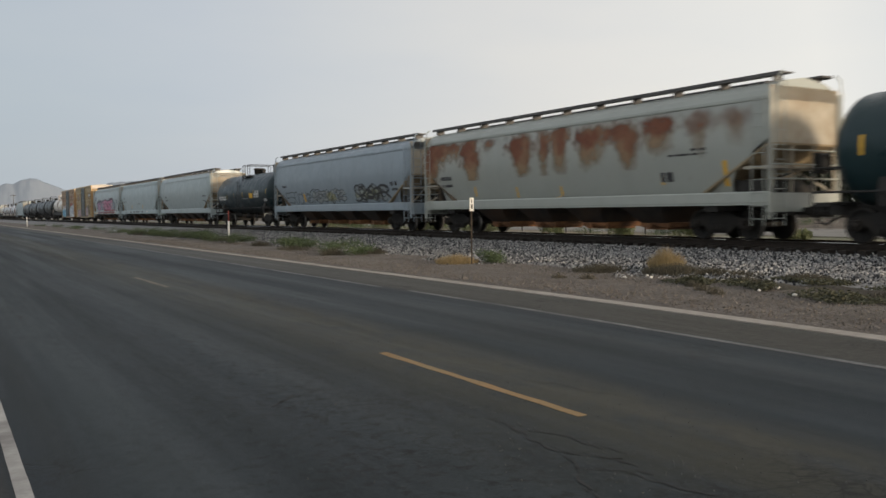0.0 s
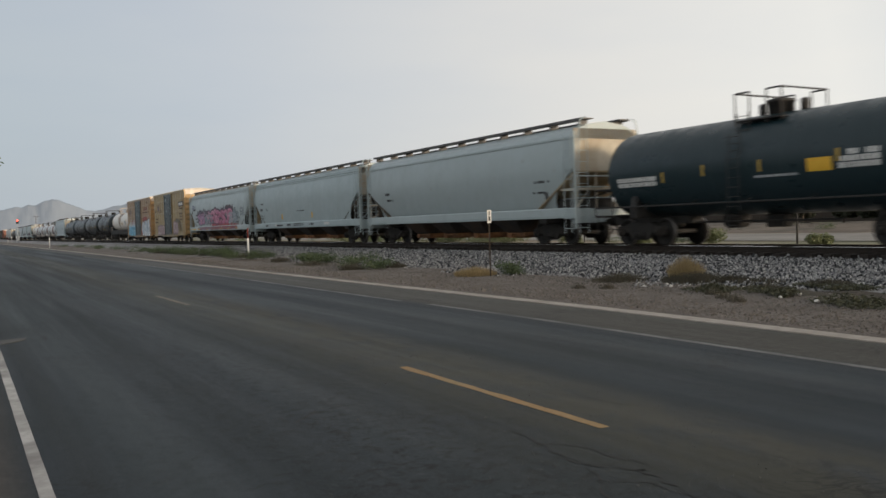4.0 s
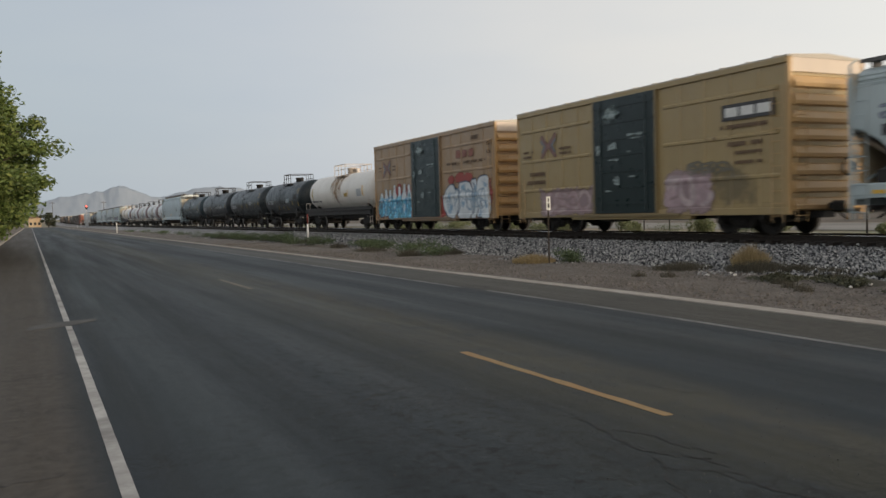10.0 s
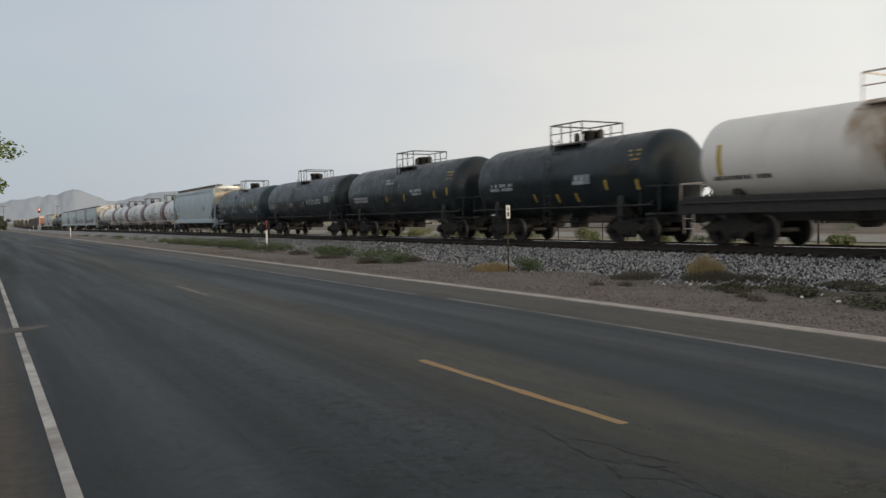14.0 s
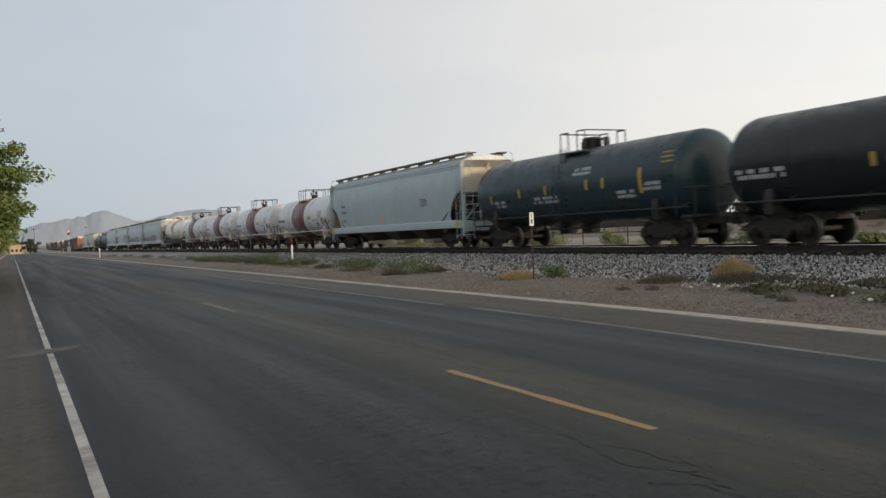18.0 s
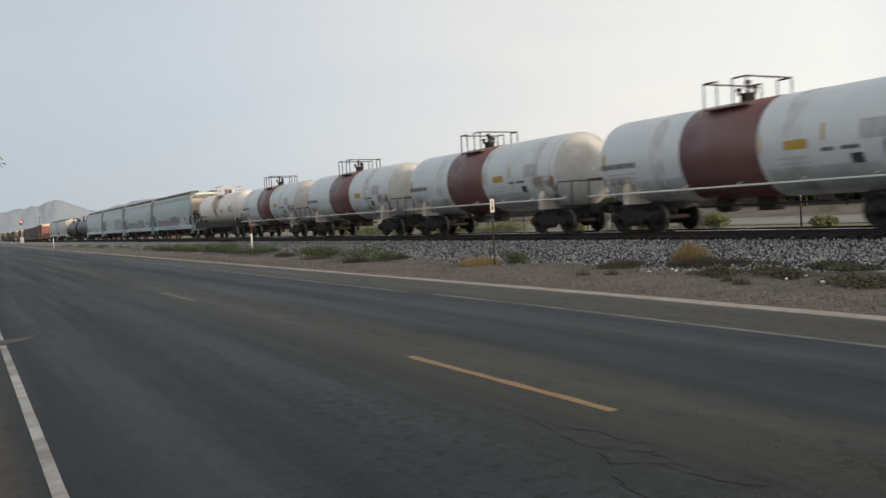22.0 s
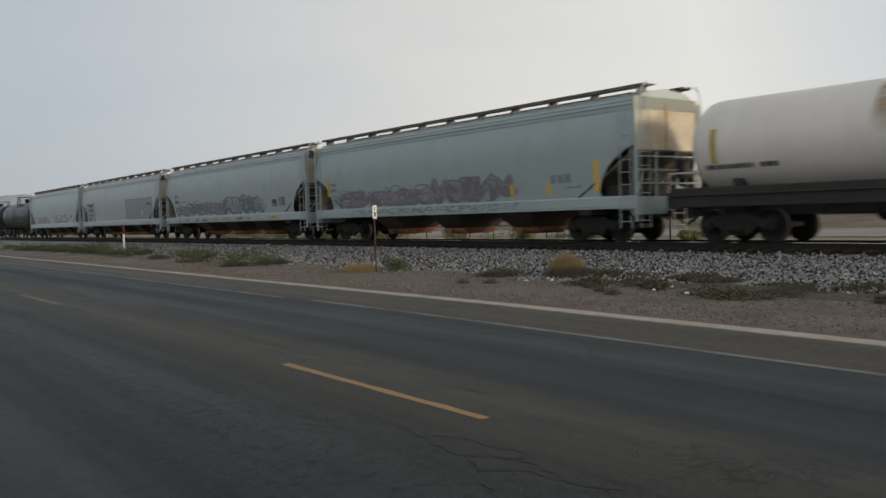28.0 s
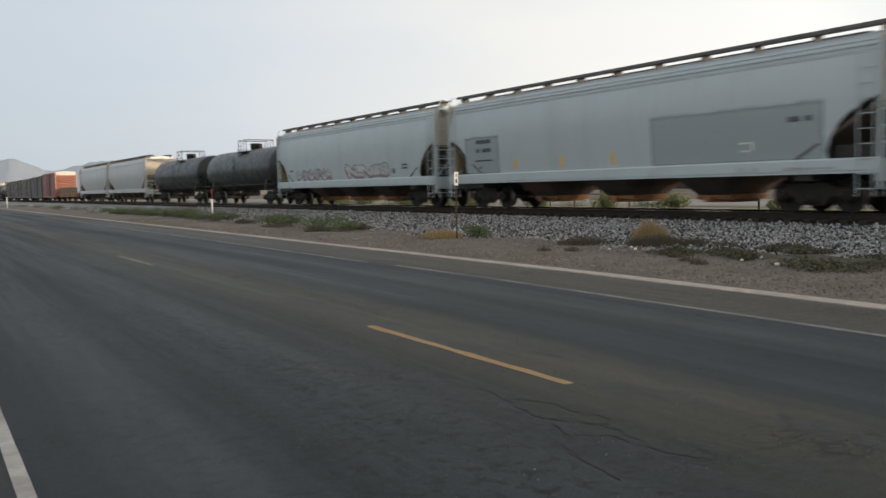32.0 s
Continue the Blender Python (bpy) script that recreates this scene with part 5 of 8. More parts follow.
def rust_panel(car, spots, seed=1):
    """Rust where the old lettering wore through, with pale runs under it: (y, z, w, h, strength)."""
    p = SprayPanel(min(v[0] - v[2] for v in spots), max(v[0] + v[2] for v in spots), 2.2, 3.95, seed, 0.045)
    for y, z, w, hh, amt in spots:
        for q in range(3):
            p.cloud(y + p.rng.uniform(-.3, .3) * w, z - hh * p.rng.uniform(.5, .8), w * p.rng.uniform(.4, .7), hh * 1.4, (0.36, 0.25, 0.15), 0.45 * amt, 0.5, 0.4, 0.2)
    for y, z, w, hh, amt in spots:
        p.cloud(y, z, w * 1.15, hh * 1.15, (0.30, 0.17, 0.10), 0.75 * amt, 0.55, 0.45, 0.25)
        p.cloud(y, z, w * 0.9, hh * 0.95, (0.19, 0.065, 0.038), 0.9 * amt, 0.6, 0.4, 0.3)
    p.hang(car, "blotchy orange rust stains of worn lettering", "rust_stain", 0.003, "rusted_through")


def stain_material(name, col, lo=0.44, hi=0.58, amt=0.9, fade=False):
    m, nt, b = nodes_of(name)
    c = ramp_of(nt, noise_of(nt, 4, 6, 0.7), [(0.3, tuple(v * 0.6 for v in col)), (0.7, col)])
    nt.links.new(c, b.inputs["Base Color"])
    b.inputs["Roughness"].default_value = 0.9
    a = ramp_of(nt, noise_of(nt, 2.2, 8, 0.75), [(lo, (0, 0, 0)), (hi, (amt,) * 3)])
    if fade:
        at = nt.nodes.new("ShaderNodeAttribute")
        at.attribute_name = "fade"
        soft = ramp_of(nt, at.outputs["Fac"], [(0.0, (0, 0, 0)), (0.55, (1, 1, 1))])
        a = mix_of(nt, 1.0, a, soft, "MULTIPLY")
    nt.links.new(a, b.inputs["Alpha"])
    return m


M["spill_stain"] = stain_material("spill_stain", (0.50, 0.35, 0.22), 0.15, 0.70, 0.75, True)
M["dust_stain"] = stain_material("dust_stain", (0.40, 0.33, 0.25), 0.42, 0.80, 0.4)
M["head_rust"] = stain_material("head_rust", (0.34, 0.20, 0.11), 0.40, 0.64, 0.8)
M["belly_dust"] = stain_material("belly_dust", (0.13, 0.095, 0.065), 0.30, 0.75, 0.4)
# dust and rust of the front heads, with the sun's warm tone mixed in
M["end_dust_and_sun"] = stain_material("end_dust_and_sun", (0.52, 0.38, 0.24), 0.20, 0.85, 0.45)



def spill(car, r, zc, y, w, low, rnd):
    """A run of spilt product down the shell from the manway, fading at its sides and foot."""
    bm = BM()
    lay = bm.loops.layers.float_color.new("fade")
    rows, n, m = [], 12, 8
    for k in range(n + 1):
        u = k / n
        a = math.radians(88 + (low - 88) * u)
        ww = w * (0.75 + 0.4 * u + rnd.uniform(-.06, .06))
        rows.append([(bm.verts.new((-(r + 0.006 + 0.0004 * (low % 7)) * math.cos(a), y + ww * (q / m - 0.5), zc + (r + 0.006 + 0.0004 * (low % 7)) * math.sin(a))), math.sin(math.pi * q / m) * min(1, (1 - u) * 2.2)) for q in range(m + 1)])
    fade = {v: f for row in rows for v, f in row}
    for a, b in zip(rows, rows[1:]):
        for q in range(m):
            f = bm.faces.new((a[q][0], a[q + 1][0], b[q + 1][0], b[q][0]))
            for lp in f.loops:
                lp[lay] = (fade[lp.vert],) * 3 + (1,)
    bmesh.ops.recalc_face_normals(bm, faces=bm.faces[:])
    part("spill_stain", bm, M["spill_stain"], car, "tan spill stain down the tank")


# c0: dark green tank, leaving
c = couple(tank_car(15.0, (0.012, 0.036, 0.042), "dark green-black tank car with yellow stripes"), -0.8, 14.2)
for y in (3.8, 5.9):
    tank_patch(c, 1.48, 2.42, y, 2, 0.12, 0.5, M["yellow_decal"])
tank_text(c, 1.48, 2.42, 3.9, 0, 1.3, 0.13, 2, M["white_decal"])
# c1: rusty grey hopper
c = couple(covered_hopper(18.9, (0.385, 0.415, 0.385), "long grey covered hopper car with rust blotches", 1, corrugated=False), 15.2, 34.1)
rust_panel(c, [(8.75, 3.45, 1.3, 1.1, 1), (9.0, 3.0, .7, .8, .8), (8.0, 3.6, 1.1, .5, .8), (7.0, 3.7, 1.3, .4, .7), (5.8, 3.5, 1.2, .9, 1), (5.4, 3.1, .8, .8, .9), (4.2, 3.75, .8, .3, .4), (2.1, 3.4, 1.2, .8, 1), (1.9, 2.95, .8, .5, .4),
               (0.6, 3.5, .6, .9, .8), (-0.3, 3.5, .9, .8, .9), (-2.0, 3.45, 1.3, .65, 1), (-3.6, 3.5, 1.2, .7, .8), (-4.0, 3.1, .7, .7, .6), (-5.3, 3.55, 1.2, .55, .9), (-6.9, 3.5, .9, .6, .4), (-8.2, 3.55, .9, .5, .3)], 4)
stripes(c, (-7.85,), 1.95, 0.16, 0.75)
stripes(c, (-5.35,), 1.85, 0.12, 0.3)
stencils(c, [(-7.2, 2.55, 1.5, .06), (-7.2, 2.68, .6, .07), (-5.8, 1.78, .5, .30), (7.2, 2.3, .9, .16), (7.2, 2.0, .8, .12), (-6.8, 1.2, .9, .1)])
for y, z in ((5.43, 1.75), (2.47, 1.65), (-0.28, 1.6)):
    stripes(c, (y,), z, 0.10, 0.42)
# c2: hopper with dark lettering
c = couple(covered_hopper(18.8, COOL, "pale grey covered hopper car with dark graffiti", 1, corrugated=False), 35.5, 54.3)
p = SprayPanel(-7.4, 8.7, 1.40, 2.75, 21)
p.signs(-6.6, -3.2, 1.5, 2.4, 4, [(0.33, 0.37, 0.38), (0.27, 0.31, 0.33)], (0.03, 0.032, 0.036), 0.09, 0.045, wide=1.4)
p.cloud(-4.6, 1.9, 2.4, .5, (0.36, 0.35, 0.16), 0.4)
p.tags(-6.9, -2.8, 1.45, 2.4, 5, (0.03, 0.032, 0.036), 0.05)
p.signs(-1.6, 3.2, 1.5, 2.3, 6, [(0.36, 0.40, 0.40), (0.30, 0.33, 0.34)], (0.12, 0.13, 0.14), 0.08, 0.03, wide=1.4)
p.cloud(0.2, 1.8, 1.6, .5, (0.40, 0.38, 0.12), 0.5)
p.tags(-1.4, 3.4, 1.45, 2.35, 6, (0.11, 0.12, 0.13), 0.025)
p.tags(3.3, 8.2, 1.45, 2.2, 7, (0.20, 0.22, 0.23), 0.025)
p.hang(c, "black and grey sprayed graffiti tags")
stripes(c, (4.38,), 1.85, 0.22, 0.5, S - 0.012)
stencils(c, [(-7.9, 2.25, .7, .2), (-7.9, 2.0, .6, .12), (7.2, 2.55, .8, .14)])
# c3: black tank
c = couple(tank_car(13.8, (0.011, 0.028, 0.035), "black tank car with yellow placard", platform_y=-0.1), 55.0, 68.8)
tank_patch(c, 1.48, 2.42, -2.4, -8, 0.75, 0.36, M["yellow_decal"], "placard", "yellow warning placard")
for y, a in ((-5.6, 1), (-0.5, -4), (-2.95, 0), (1.6, -4), (3.3, -8)):
    tank_patch(c, 1.48, 2.42, y, a, 0.10, 0.34, M["dull_yellow"])
tank_text(c, 1.48, 2.42, -4.1, 2, 1.0, 0.14, 3, M["white_decal"])
tank_text(c, 1.48, 2.42, -5.6, -22, 0.5, 0.2, 1, M["white_decal"])
tank_text(c, 1.48, 2.42, 3.6, -8, 1.8, 0.14, 2, M["white_decal"])
tank_text(c, 1.48, 2.42, -1.7, -16, 1.4, 0.07, 1, M["spray_chrome"])
# c4, c5: plain pale hoppers; c6: hopper with pink lettering
c = couple(covered_hopper(18.0, PALE, "pale grey covered hopper car with cream end", 1, corrugated=False), 69.5, 87.5)
stencils(c, [(-7.2, 1.75, .4, .30), (-7.4, 2.4, 1.0, .10), (6.0, 2.5, .8, .14), (6.0, 2.2, .8, .10), (4.0, 1.2, 1.4, .1), (-7.0, 2.0, .8, .08)])
c = couple(covered_hopper(19.4, (0.355, 0.435, 0.455), "pale grey covered hopper car with small stencils", 0), 88.5, 107.9)
stencils(c, [(7.5, 2.75, .6, .10), (7.5, 2.3, .7, .18), (7.4, 1.9, .9, .08), (6.6, 2.3, .2, .16), (-0.9, 2.1, 1.4, .05), (7.3, 1.75, 1.0, .05)])
stencils(c, [(6.4, 1.15, .5, .12), (3.2, 1.15, 1.4, .10), (1.6, 1.15, .7, .14), (-0.8, 1.15, 1.9, .06), (-0.8, 1.25, 1.9, .06), (-2.6, 1.15, .7, .14)], x=S - 0.042)
stencils(c, [(4.4, 1.15, .4, .14), (-5.2, 1.15, .8, .16)], "white_decal", x=S - 0.042)
stripes(c, (-2.2, 3.5), 1.8, 0.22, 0.35)
c = couple(covered_hopper(19.2, PALE, "pale grey covered hopper car with pink graffiti", 0), 109.0, 128.2)
INK, PINK, ROSE, PLUM, ORCHID, GREYVIOLET = (0.035, 0.025, 0.045), (0.46, 0.13, 0.24), (0.55, 0.26, 0.35), (0.17, 0.07, 0.17), (0.36, 0.19, 0.35), (0.30, 0.28, 0.34)
p = SprayPanel(-7.4, 7.1, 1.40, 3.15, 5)
p.cloud(-5.3, 2.1, 2.0, 1.0, (0.27, 0.33, 0.37), 0.8, 0.7)
p.cloud(-3.6, 2.86, 2.6, .45, (0.10, 0.055, 0.07), 0.9, 0.6)
p.cloud(3.9, 2.1, 5.4, 1.1, GREYVIOLET, 0.85, 0.5)
p.cloud(-0.6, 2.1, 6.6, 1.3, PLUM, 0.8, 0.4)
p.signs(1.6, 6.4, 1.52, 2.72, 5, [ORCHID, ROSE, GREYVIOLET, PINK], INK, 0.15, 0.04, (0.12, 0.10, 0.15), (-0.12, 0.10), (0.62, 0.52, 0.60), 1.3)
p.signs(-4.6, 1.9, 1.50, 2.92, 6, [PINK, ROSE, PINK, (0.40, 0.09, 0.17)], INK, 0.19, 0.045, (0.05, 0.03, 0.06), (-0.12, 0.10), (0.66, 0.42, 0.50), 1.3)
p.tags(-5.9, -3.9, 1.6, 2.5, 3, (0.32, 0.36, 0.40), 0.05)
p.tags(2.6, 6.6, 2.3, 2.95, 6, INK, 0.03)
p.tags(1.5, 4.0, 1.6, 2.4, 3, (0.14, 0.28, 0.30), 0.05)
p.block(-6.4, 1.8, 1.40, 1.56, (0.42, 0.07, 0.07), 0.9, 0.05, 0.2)
p.block(-6.8, -4.6, 1.62, 1.68, INK, 0.9, 0.03, 0.1)
p.hang(c, "pink and violet sprayed graffiti with dark outlines")
p = SprayPanel(-7.2, 6.6, 1.06, 1.38, 6)
p.block(-6.2, 1.6, 1.1, 1.38, (0.40, 0.08, 0.08), 0.85, 0.06, 0.3)
p.block(1.6, 6.3, 1.12, 1.38, (0.42, 0.34, 0.40), 0.7, 0.06, 0.4)
for q in range(5):
    p.block(-6.4 + 2.3 * q, -5.7 + 2.3 * q, 1.1, 1.22, (0.62, 0.40, 0.06), 0.9, 0.02, 0.04)
p.tags(-6, 6, 1.1, 1.36, 16, (0.20, 0.08, 0.11), 0.03)
p.hang(c, "red and pink sprayed graffiti on the sill", flat=1.587)
stencils(c, [(7.3, 1.12, .9, .10), (8.3, 1.12, .6, .10), (5.9, 1.12, .7, .1)], "yellow_decal", x=S - 0.042)
stencils(c, [(7.4, 2.9, .7, .16), (6.5, 2.4, .7, .14), (6.5, 2.1, .9, .10), (6.6, 1.8, .8, .1), (-7.0, 1.75, .5, .28), (8.4, 2.6, .5, .3)])
p = SprayPanel(-8.6, -6.9, 1.9, 3.1, 8)
p.tags(-8.3, -7.2, 2.0, 2.9, 2, (0.22, 0.25, 0.28), 0.04)
p.hang(c, "grey sprayed tag")
p = SprayPanel(7.3, 8.9, 2.95, 3.5, 9)
p.tags(7.5, 8.7, 3.02, 3.4, 2, (0.20, 0.22, 0.30), 0.03)
p.hang(c, "grey sprayed tag")
# c7, c8: tan boxcars
TAN = (0.335, 0.245, 0.108)
c = couple(boxcar(15.0, TAN, (0.014, 0.026, 0.028), "tan ribbed boxcar with dark green sliding door", H=5.31, door_at=0.0, door_w=3.6, end_color=(0.46, 0.29, 0.12)), 129.9, 144.9)
MAUVE = (0.36, 0.27, 0.29)
p = SprayPanel(1.6, 6.0, 0.65, 2.1, 61, 0.035)
p.block(1.95, 5.6, 0.70, 1.75, MAUVE, 0.8, 0.05, 0.3)
p.signs(2.1, 5.4, 0.78, 1.7, 4, [(0.42, 0.33, 0.33), (0.36, 0.26, 0.27)], (0.26, 0.17, 0.17), 0.10, 0.03, wide=1.2)
p.hang(c, "faded mauve sprayed graffiti")
p = SprayPanel(-6.6, -1.9, 0.65, 2.6, 62, 0.035)
p.block(-4.4, -2.3, 0.75, 2.1, MAUVE, 0.75, 0.06, 0.4)
p.signs(-4.3, -2.3, 0.85, 2.0, 3, [(0.42, 0.34, 0.35), (0.38, 0.28, 0.30)], (0.30, 0.21, 0.21), 0.13, 0.02, wide=1.2)
p.tags(-5.2, -3.4, 1.9, 2.4, 3, (0.16, 0.15, 0.12), 0.03)
p.cloud(-5.4, 1.5, 1.4, 1.0, (0.14, 0.13, 0.10), 0.4)
p.hang(c, "faded mauve sprayed graffiti")
bm = BM()
box(bm, S - 0.064, S - 0.056, -7.0, -4.9, 3.55, 4.05)
part("emblem", bm, M["black_decal"], c, "dark rectangular emblem")
bm = BM()
for k in range(3):
    box(bm, S - 0.070, S - 0.064, -6.85 + 0.64 * k, -6.32 + 0.64 * k, 3.66, 3.94)
part("emblem_bars", bm, M["white_decal"], c)
stencils(c, [(-6.7, 3.3, 1.9, .12), (-6.5, 2.75, 1.4, .14), (-6.5, 2.5, 1.1, .1), (-6.5, 2.2, 1.2, .1), (6.2, 3.4, .8, .10), (6.2, 3.2, .8, .10), (3.4, 3.4, .8, .10), (3.4, 3.2, .8, .1), (5.3, 2.4, 1.2, .16), (5.3, 2.05, 1.4, .16), (-4.6, 3.0, .4, .1)], "brown_decal", x=S - 0.046)


def cross_emblem(car, y, z, s=0.55):
    p = SprayPanel(y - 1.9 * s, y + 1.9 * s, z - 1.2 * s, z + 1.2 * s, int(z * 100), 0.025)
    for k in (-1, 1):
        p.lay(step_down(p.away([[(y - s, z - k * s * 0.8), (y + s, z + k * s * 0.8)]]), 0.09, 0.02) * 0.85, (0.24, 0.13, 0.12))
        p.lay(step_down(p.away([[(y + k * s * 1.0, z - s * 0.45), (y + k * s * 0.5, z), (y + k * s * 1.0, z + s * 0.45)]]), 0.06, 0.02) * 0.85, (0.20, 0.22, 0.26))
    p.hang(car, "faded blue and red crossed emblem", "emblem", 0.006)


def door_marks(car):
    p = SprayPanel(-1.7, 1.7, 1.0, 4.9, 9, 0.03)
    pale = (0.27, 0.33, 0.33)
    p.cloud(0.65, 4.42, .7, .5, (0.16, 0.21, 0.21), 0.8, 0.7, 0.2, 0.12)
    p.tags(0.35, 0.95, 4.25, 4.6, 2, pale, 0.03)
    p.tags(0.3, 0.75, 3.1, 3.35, 2, pale, 0.03)
    p.block(1.3, 1.5, 3.0, 3.3, pale, 0.7, 0.02, 0.15)
    p.tags(0.2, 0.5, 1.7, 2.1, 1, pale, 0.025)
    for y0, y1, z in ((-1.2, -0.3, 3.55), (-1.1, -0.5, 3.42), (-.9, -.3, 2.95), (0.2, 0.8, 2.7), (-.8, -.4, 2.05), (0.5, 1.0, 1.55), (-1.4, -1.0, 1.9), (1.2, 1.4, 2.4)):
        p.block(y0, y1, z, z + 0.055, pale, 0.8, 0.012, 0.06)
    p.hang(car, "pale worn marks on the sliding door", "door_marks", 0.098)


cross_emblem(c, 5.0, 3.6, 0.5)
door_marks(c)
c = couple(boxcar(15.4, (0.34, 0.225, 0.125), (0.014, 0.030, 0.034), "weathered orange-brown boxcar with blue graffiti", H=5.28, door_at=0.05, door_w=3.7, end_color=(0.46, 0.27, 0.10)), 146.9, 162.3)
SKY, DEEP, CHALK, RED, NAVY = (0.13, 0.42, 0.58), (0.04, 0.24, 0.44), (0.66, 0.70, 0.72), (0.33, 0.06, 0.05), (0.05, 0.09, 0.16)
p = SprayPanel(-7.5, 7.6, 0.63, 3.0, 71)
p.cloud(3.9, 2.35, 1.1, .8, RED, 0.95, 0.4, 0.12)
p.cloud(2.4, 2.2, 1.0, .8, RED, 0.9, 0.4, 0.12)
p.block(1.9, 7.2, 0.78, 1.15, (0.36, 0.13, 0.07), 0.7, 0.1, 0.3)
for k in range(7):        # peaked blue signs, white at the tips
    cy, hh = 2.35 + 0.70 * k + p.rng.uniform(-.06, .06), (1.66, 1.80, 1.62, 1.74, 1.48, 1.52, 1.30)[k]
    path = [[(cy, 0.92 + 0.2 * (k > 4)), (cy + 0.04, 0.8 + hh * 0.5), (cy + p.rng.uniform(-.1, .1), 0.8 + hh)], [(cy - 0.2, 0.95 + 0.2 * (k > 4)), (cy + 0.22, 1.25)]]
    d = p.away(path) * (1 + 1.3 * np.clip((p.Z - 0.8 - hh * 0.7) / 0.45, 0, 1)) + (p.field(0.3) - 0.5) * 0.06
    p.lay(step_down(d, 0.37), NAVY)
    m = np.clip((p.Z - 1.8) / 0.35 + (p.field(0.25) - 0.5) * 2.4, 0, 1)[..., None]
    blue = np.array(SKY) * (0.45 + 1.1 * p.field(0.2))[..., None]
    p.lay(step_down(d, 0.315), blue * (1 - m) + np.array(CHALK) * m)
    p.cloud(cy + p.rng.uniform(-.15, .15), p.rng.uniform(1.0, 1.7), .28, .4, CHALK if k % 2 else NAVY, 0.7, 0.9, 0.2, 0.15)
p.tags(2.0, 6.9, 0.85, 2.0, 6, DEEP, 0.03)
for y, z, w, h in ((-2.0, 1.15, 1.0, 1.1), (-3.1, 2.62, .9, .5), (-4.1, 2.68, 1.0, .5), (-5.0, 2.7, .9, .5), (-6.9, 1.75, 1.1, 1.3), (-5.6, 2.2, .6, .6), (1.85, 1.0, .5, .5)):
    p.cloud(y, z, w, h, RED, 0.95, 0.35, 0.1)
for cy, cz, w, h, ang in ((-3.0, 1.52, 1.75, 1.75, 2), (-4.55, 1.55, 1.45, 1.85, 5), (-5.58, 1.6, .5, 1.95, 8), (-6.5, 1.6, 1.2, 1.9, 7)):     # broad white signs
    dd = (np.abs((p.Y + p.wob[0] * 2 - cy) / (w / 2)) ** ang + np.abs((p.Z + p.wob[1] * 2 - cz) / (h / 2)) ** ang) ** (1 / ang)
    p.lay(step_down(dd, 1.07, 0.03), NAVY)
    p.lay(step_down(dd, 1.0, 0.03), np.array(CHALK) * (0.85 + 0.25 * p.field(0.4))[..., None])
    for q in range(3):
        p.cloud(cy + p.rng.uniform(-.3, .3) * w, cz + p.rng.uniform(-.35, .35) * h, .34, .3, (0.22, 0.36, 0.50), 0.9, 0.9, 0.15, 0.12)
p.lay(step_down(p.away([[(-3.9, 2.3), (-3.85, 1.7), (-4.0, 1.2), (-3.8, .85)], [(-5.55, 2.4), (-5.6, 1.6), (-5.45, .9)], [(-4.7, 1.75), (-4.75, 1.45)], [(-6.2, 1.5), (-6.3, 1.2)]]), 0.05), NAVY)
p.tags(-6.8, -2.6, 1.0, 2.2, 6, (0.24, 0.33, 0.42), 0.03)
p.hang(c, "blue and white sprayed graffiti over red patches", proud=0.006)
cross_emblem(c, 5.6, 3.7, 0.5)
door_marks(c)
stencils(c, [(-6.7, 3.38, 4.1, .13), (-7.2, 3.7, .3, .2), (-7.2, 4.1, .3, .2), (6.5, 3.75, .45, .08), (6.5, 3.55, .45, .08), (4.3, 3.75, .45, .08), (4.3, 3.55, .45, .08), (-6.0, 4.5, .7, .2)], "brown_decal", x=S - 0.046)
p = SprayPanel(-6.0, -3.0, 3.6, 4.2, 73, 0.025)
for k in range(3):
    p.block(-5.55 + 0.7 * k, -5.05 + 0.7 * k, 3.68, 4.08, (0.27, 0.10, 0.075), 0.85, 0.03, 0.06)
p.hang(c, "faded red emblem of three blocks", "emblem", 0.006)
# c9: white tank on a black frame
WHITE = (0.78, 0.75, 0.70)
c = couple(tank_car(14.9, WHITE, "dirty white tank car on a black underframe", r=1.32, zc=2.66, framed=True, rail_color=M["dusty_white"]), 163.1, 178.0)
FRAMED = [c]
# c10 to c13: dark tanks; marks as (y, angle on the shell)
TANKS = [(178.7, 191.0, (0.009, 0.016, 0.020), -0.5, [(-5.1, -16), (-3.45, -14), (-1.6, -30), (-.4, -30), (1.1, -28)], [(-2.2, -2, .7), (2.6, -4, 1.6)]),
         (191.7, 206.3, (0.011, 0.018, 0.022), -0.4, [(-5.9, -6), (-4.6, -10), (-1.2, -12), (1.0, -12)], [(-3.2, 0, 1.2), (3.6, -8, 1.9), (0.2, 26, 1.0)]),
         (206.9, 222.6, (0.007, 0.013, 0.017), 0.35, [(-6.2, -4), (2.2, -8)], [(5.0, -8, 1.7), (-4.5, -3, 0.8), (-3.4, -4, 0.6), (-2.5, -3, 0.7), (-1.2, -7, 0.5), (1.0, -8, 0.7)]),
         (223.3, 238.3, (0.018, 0.037, 0.048), -0.35, [(-2.8, -2), (-1.8, -2), (1.0, -3), (3.0, -4), (5.4, -10)], [(4.3, -16, .7)])]
TR, TZ = 1.53, 2.45
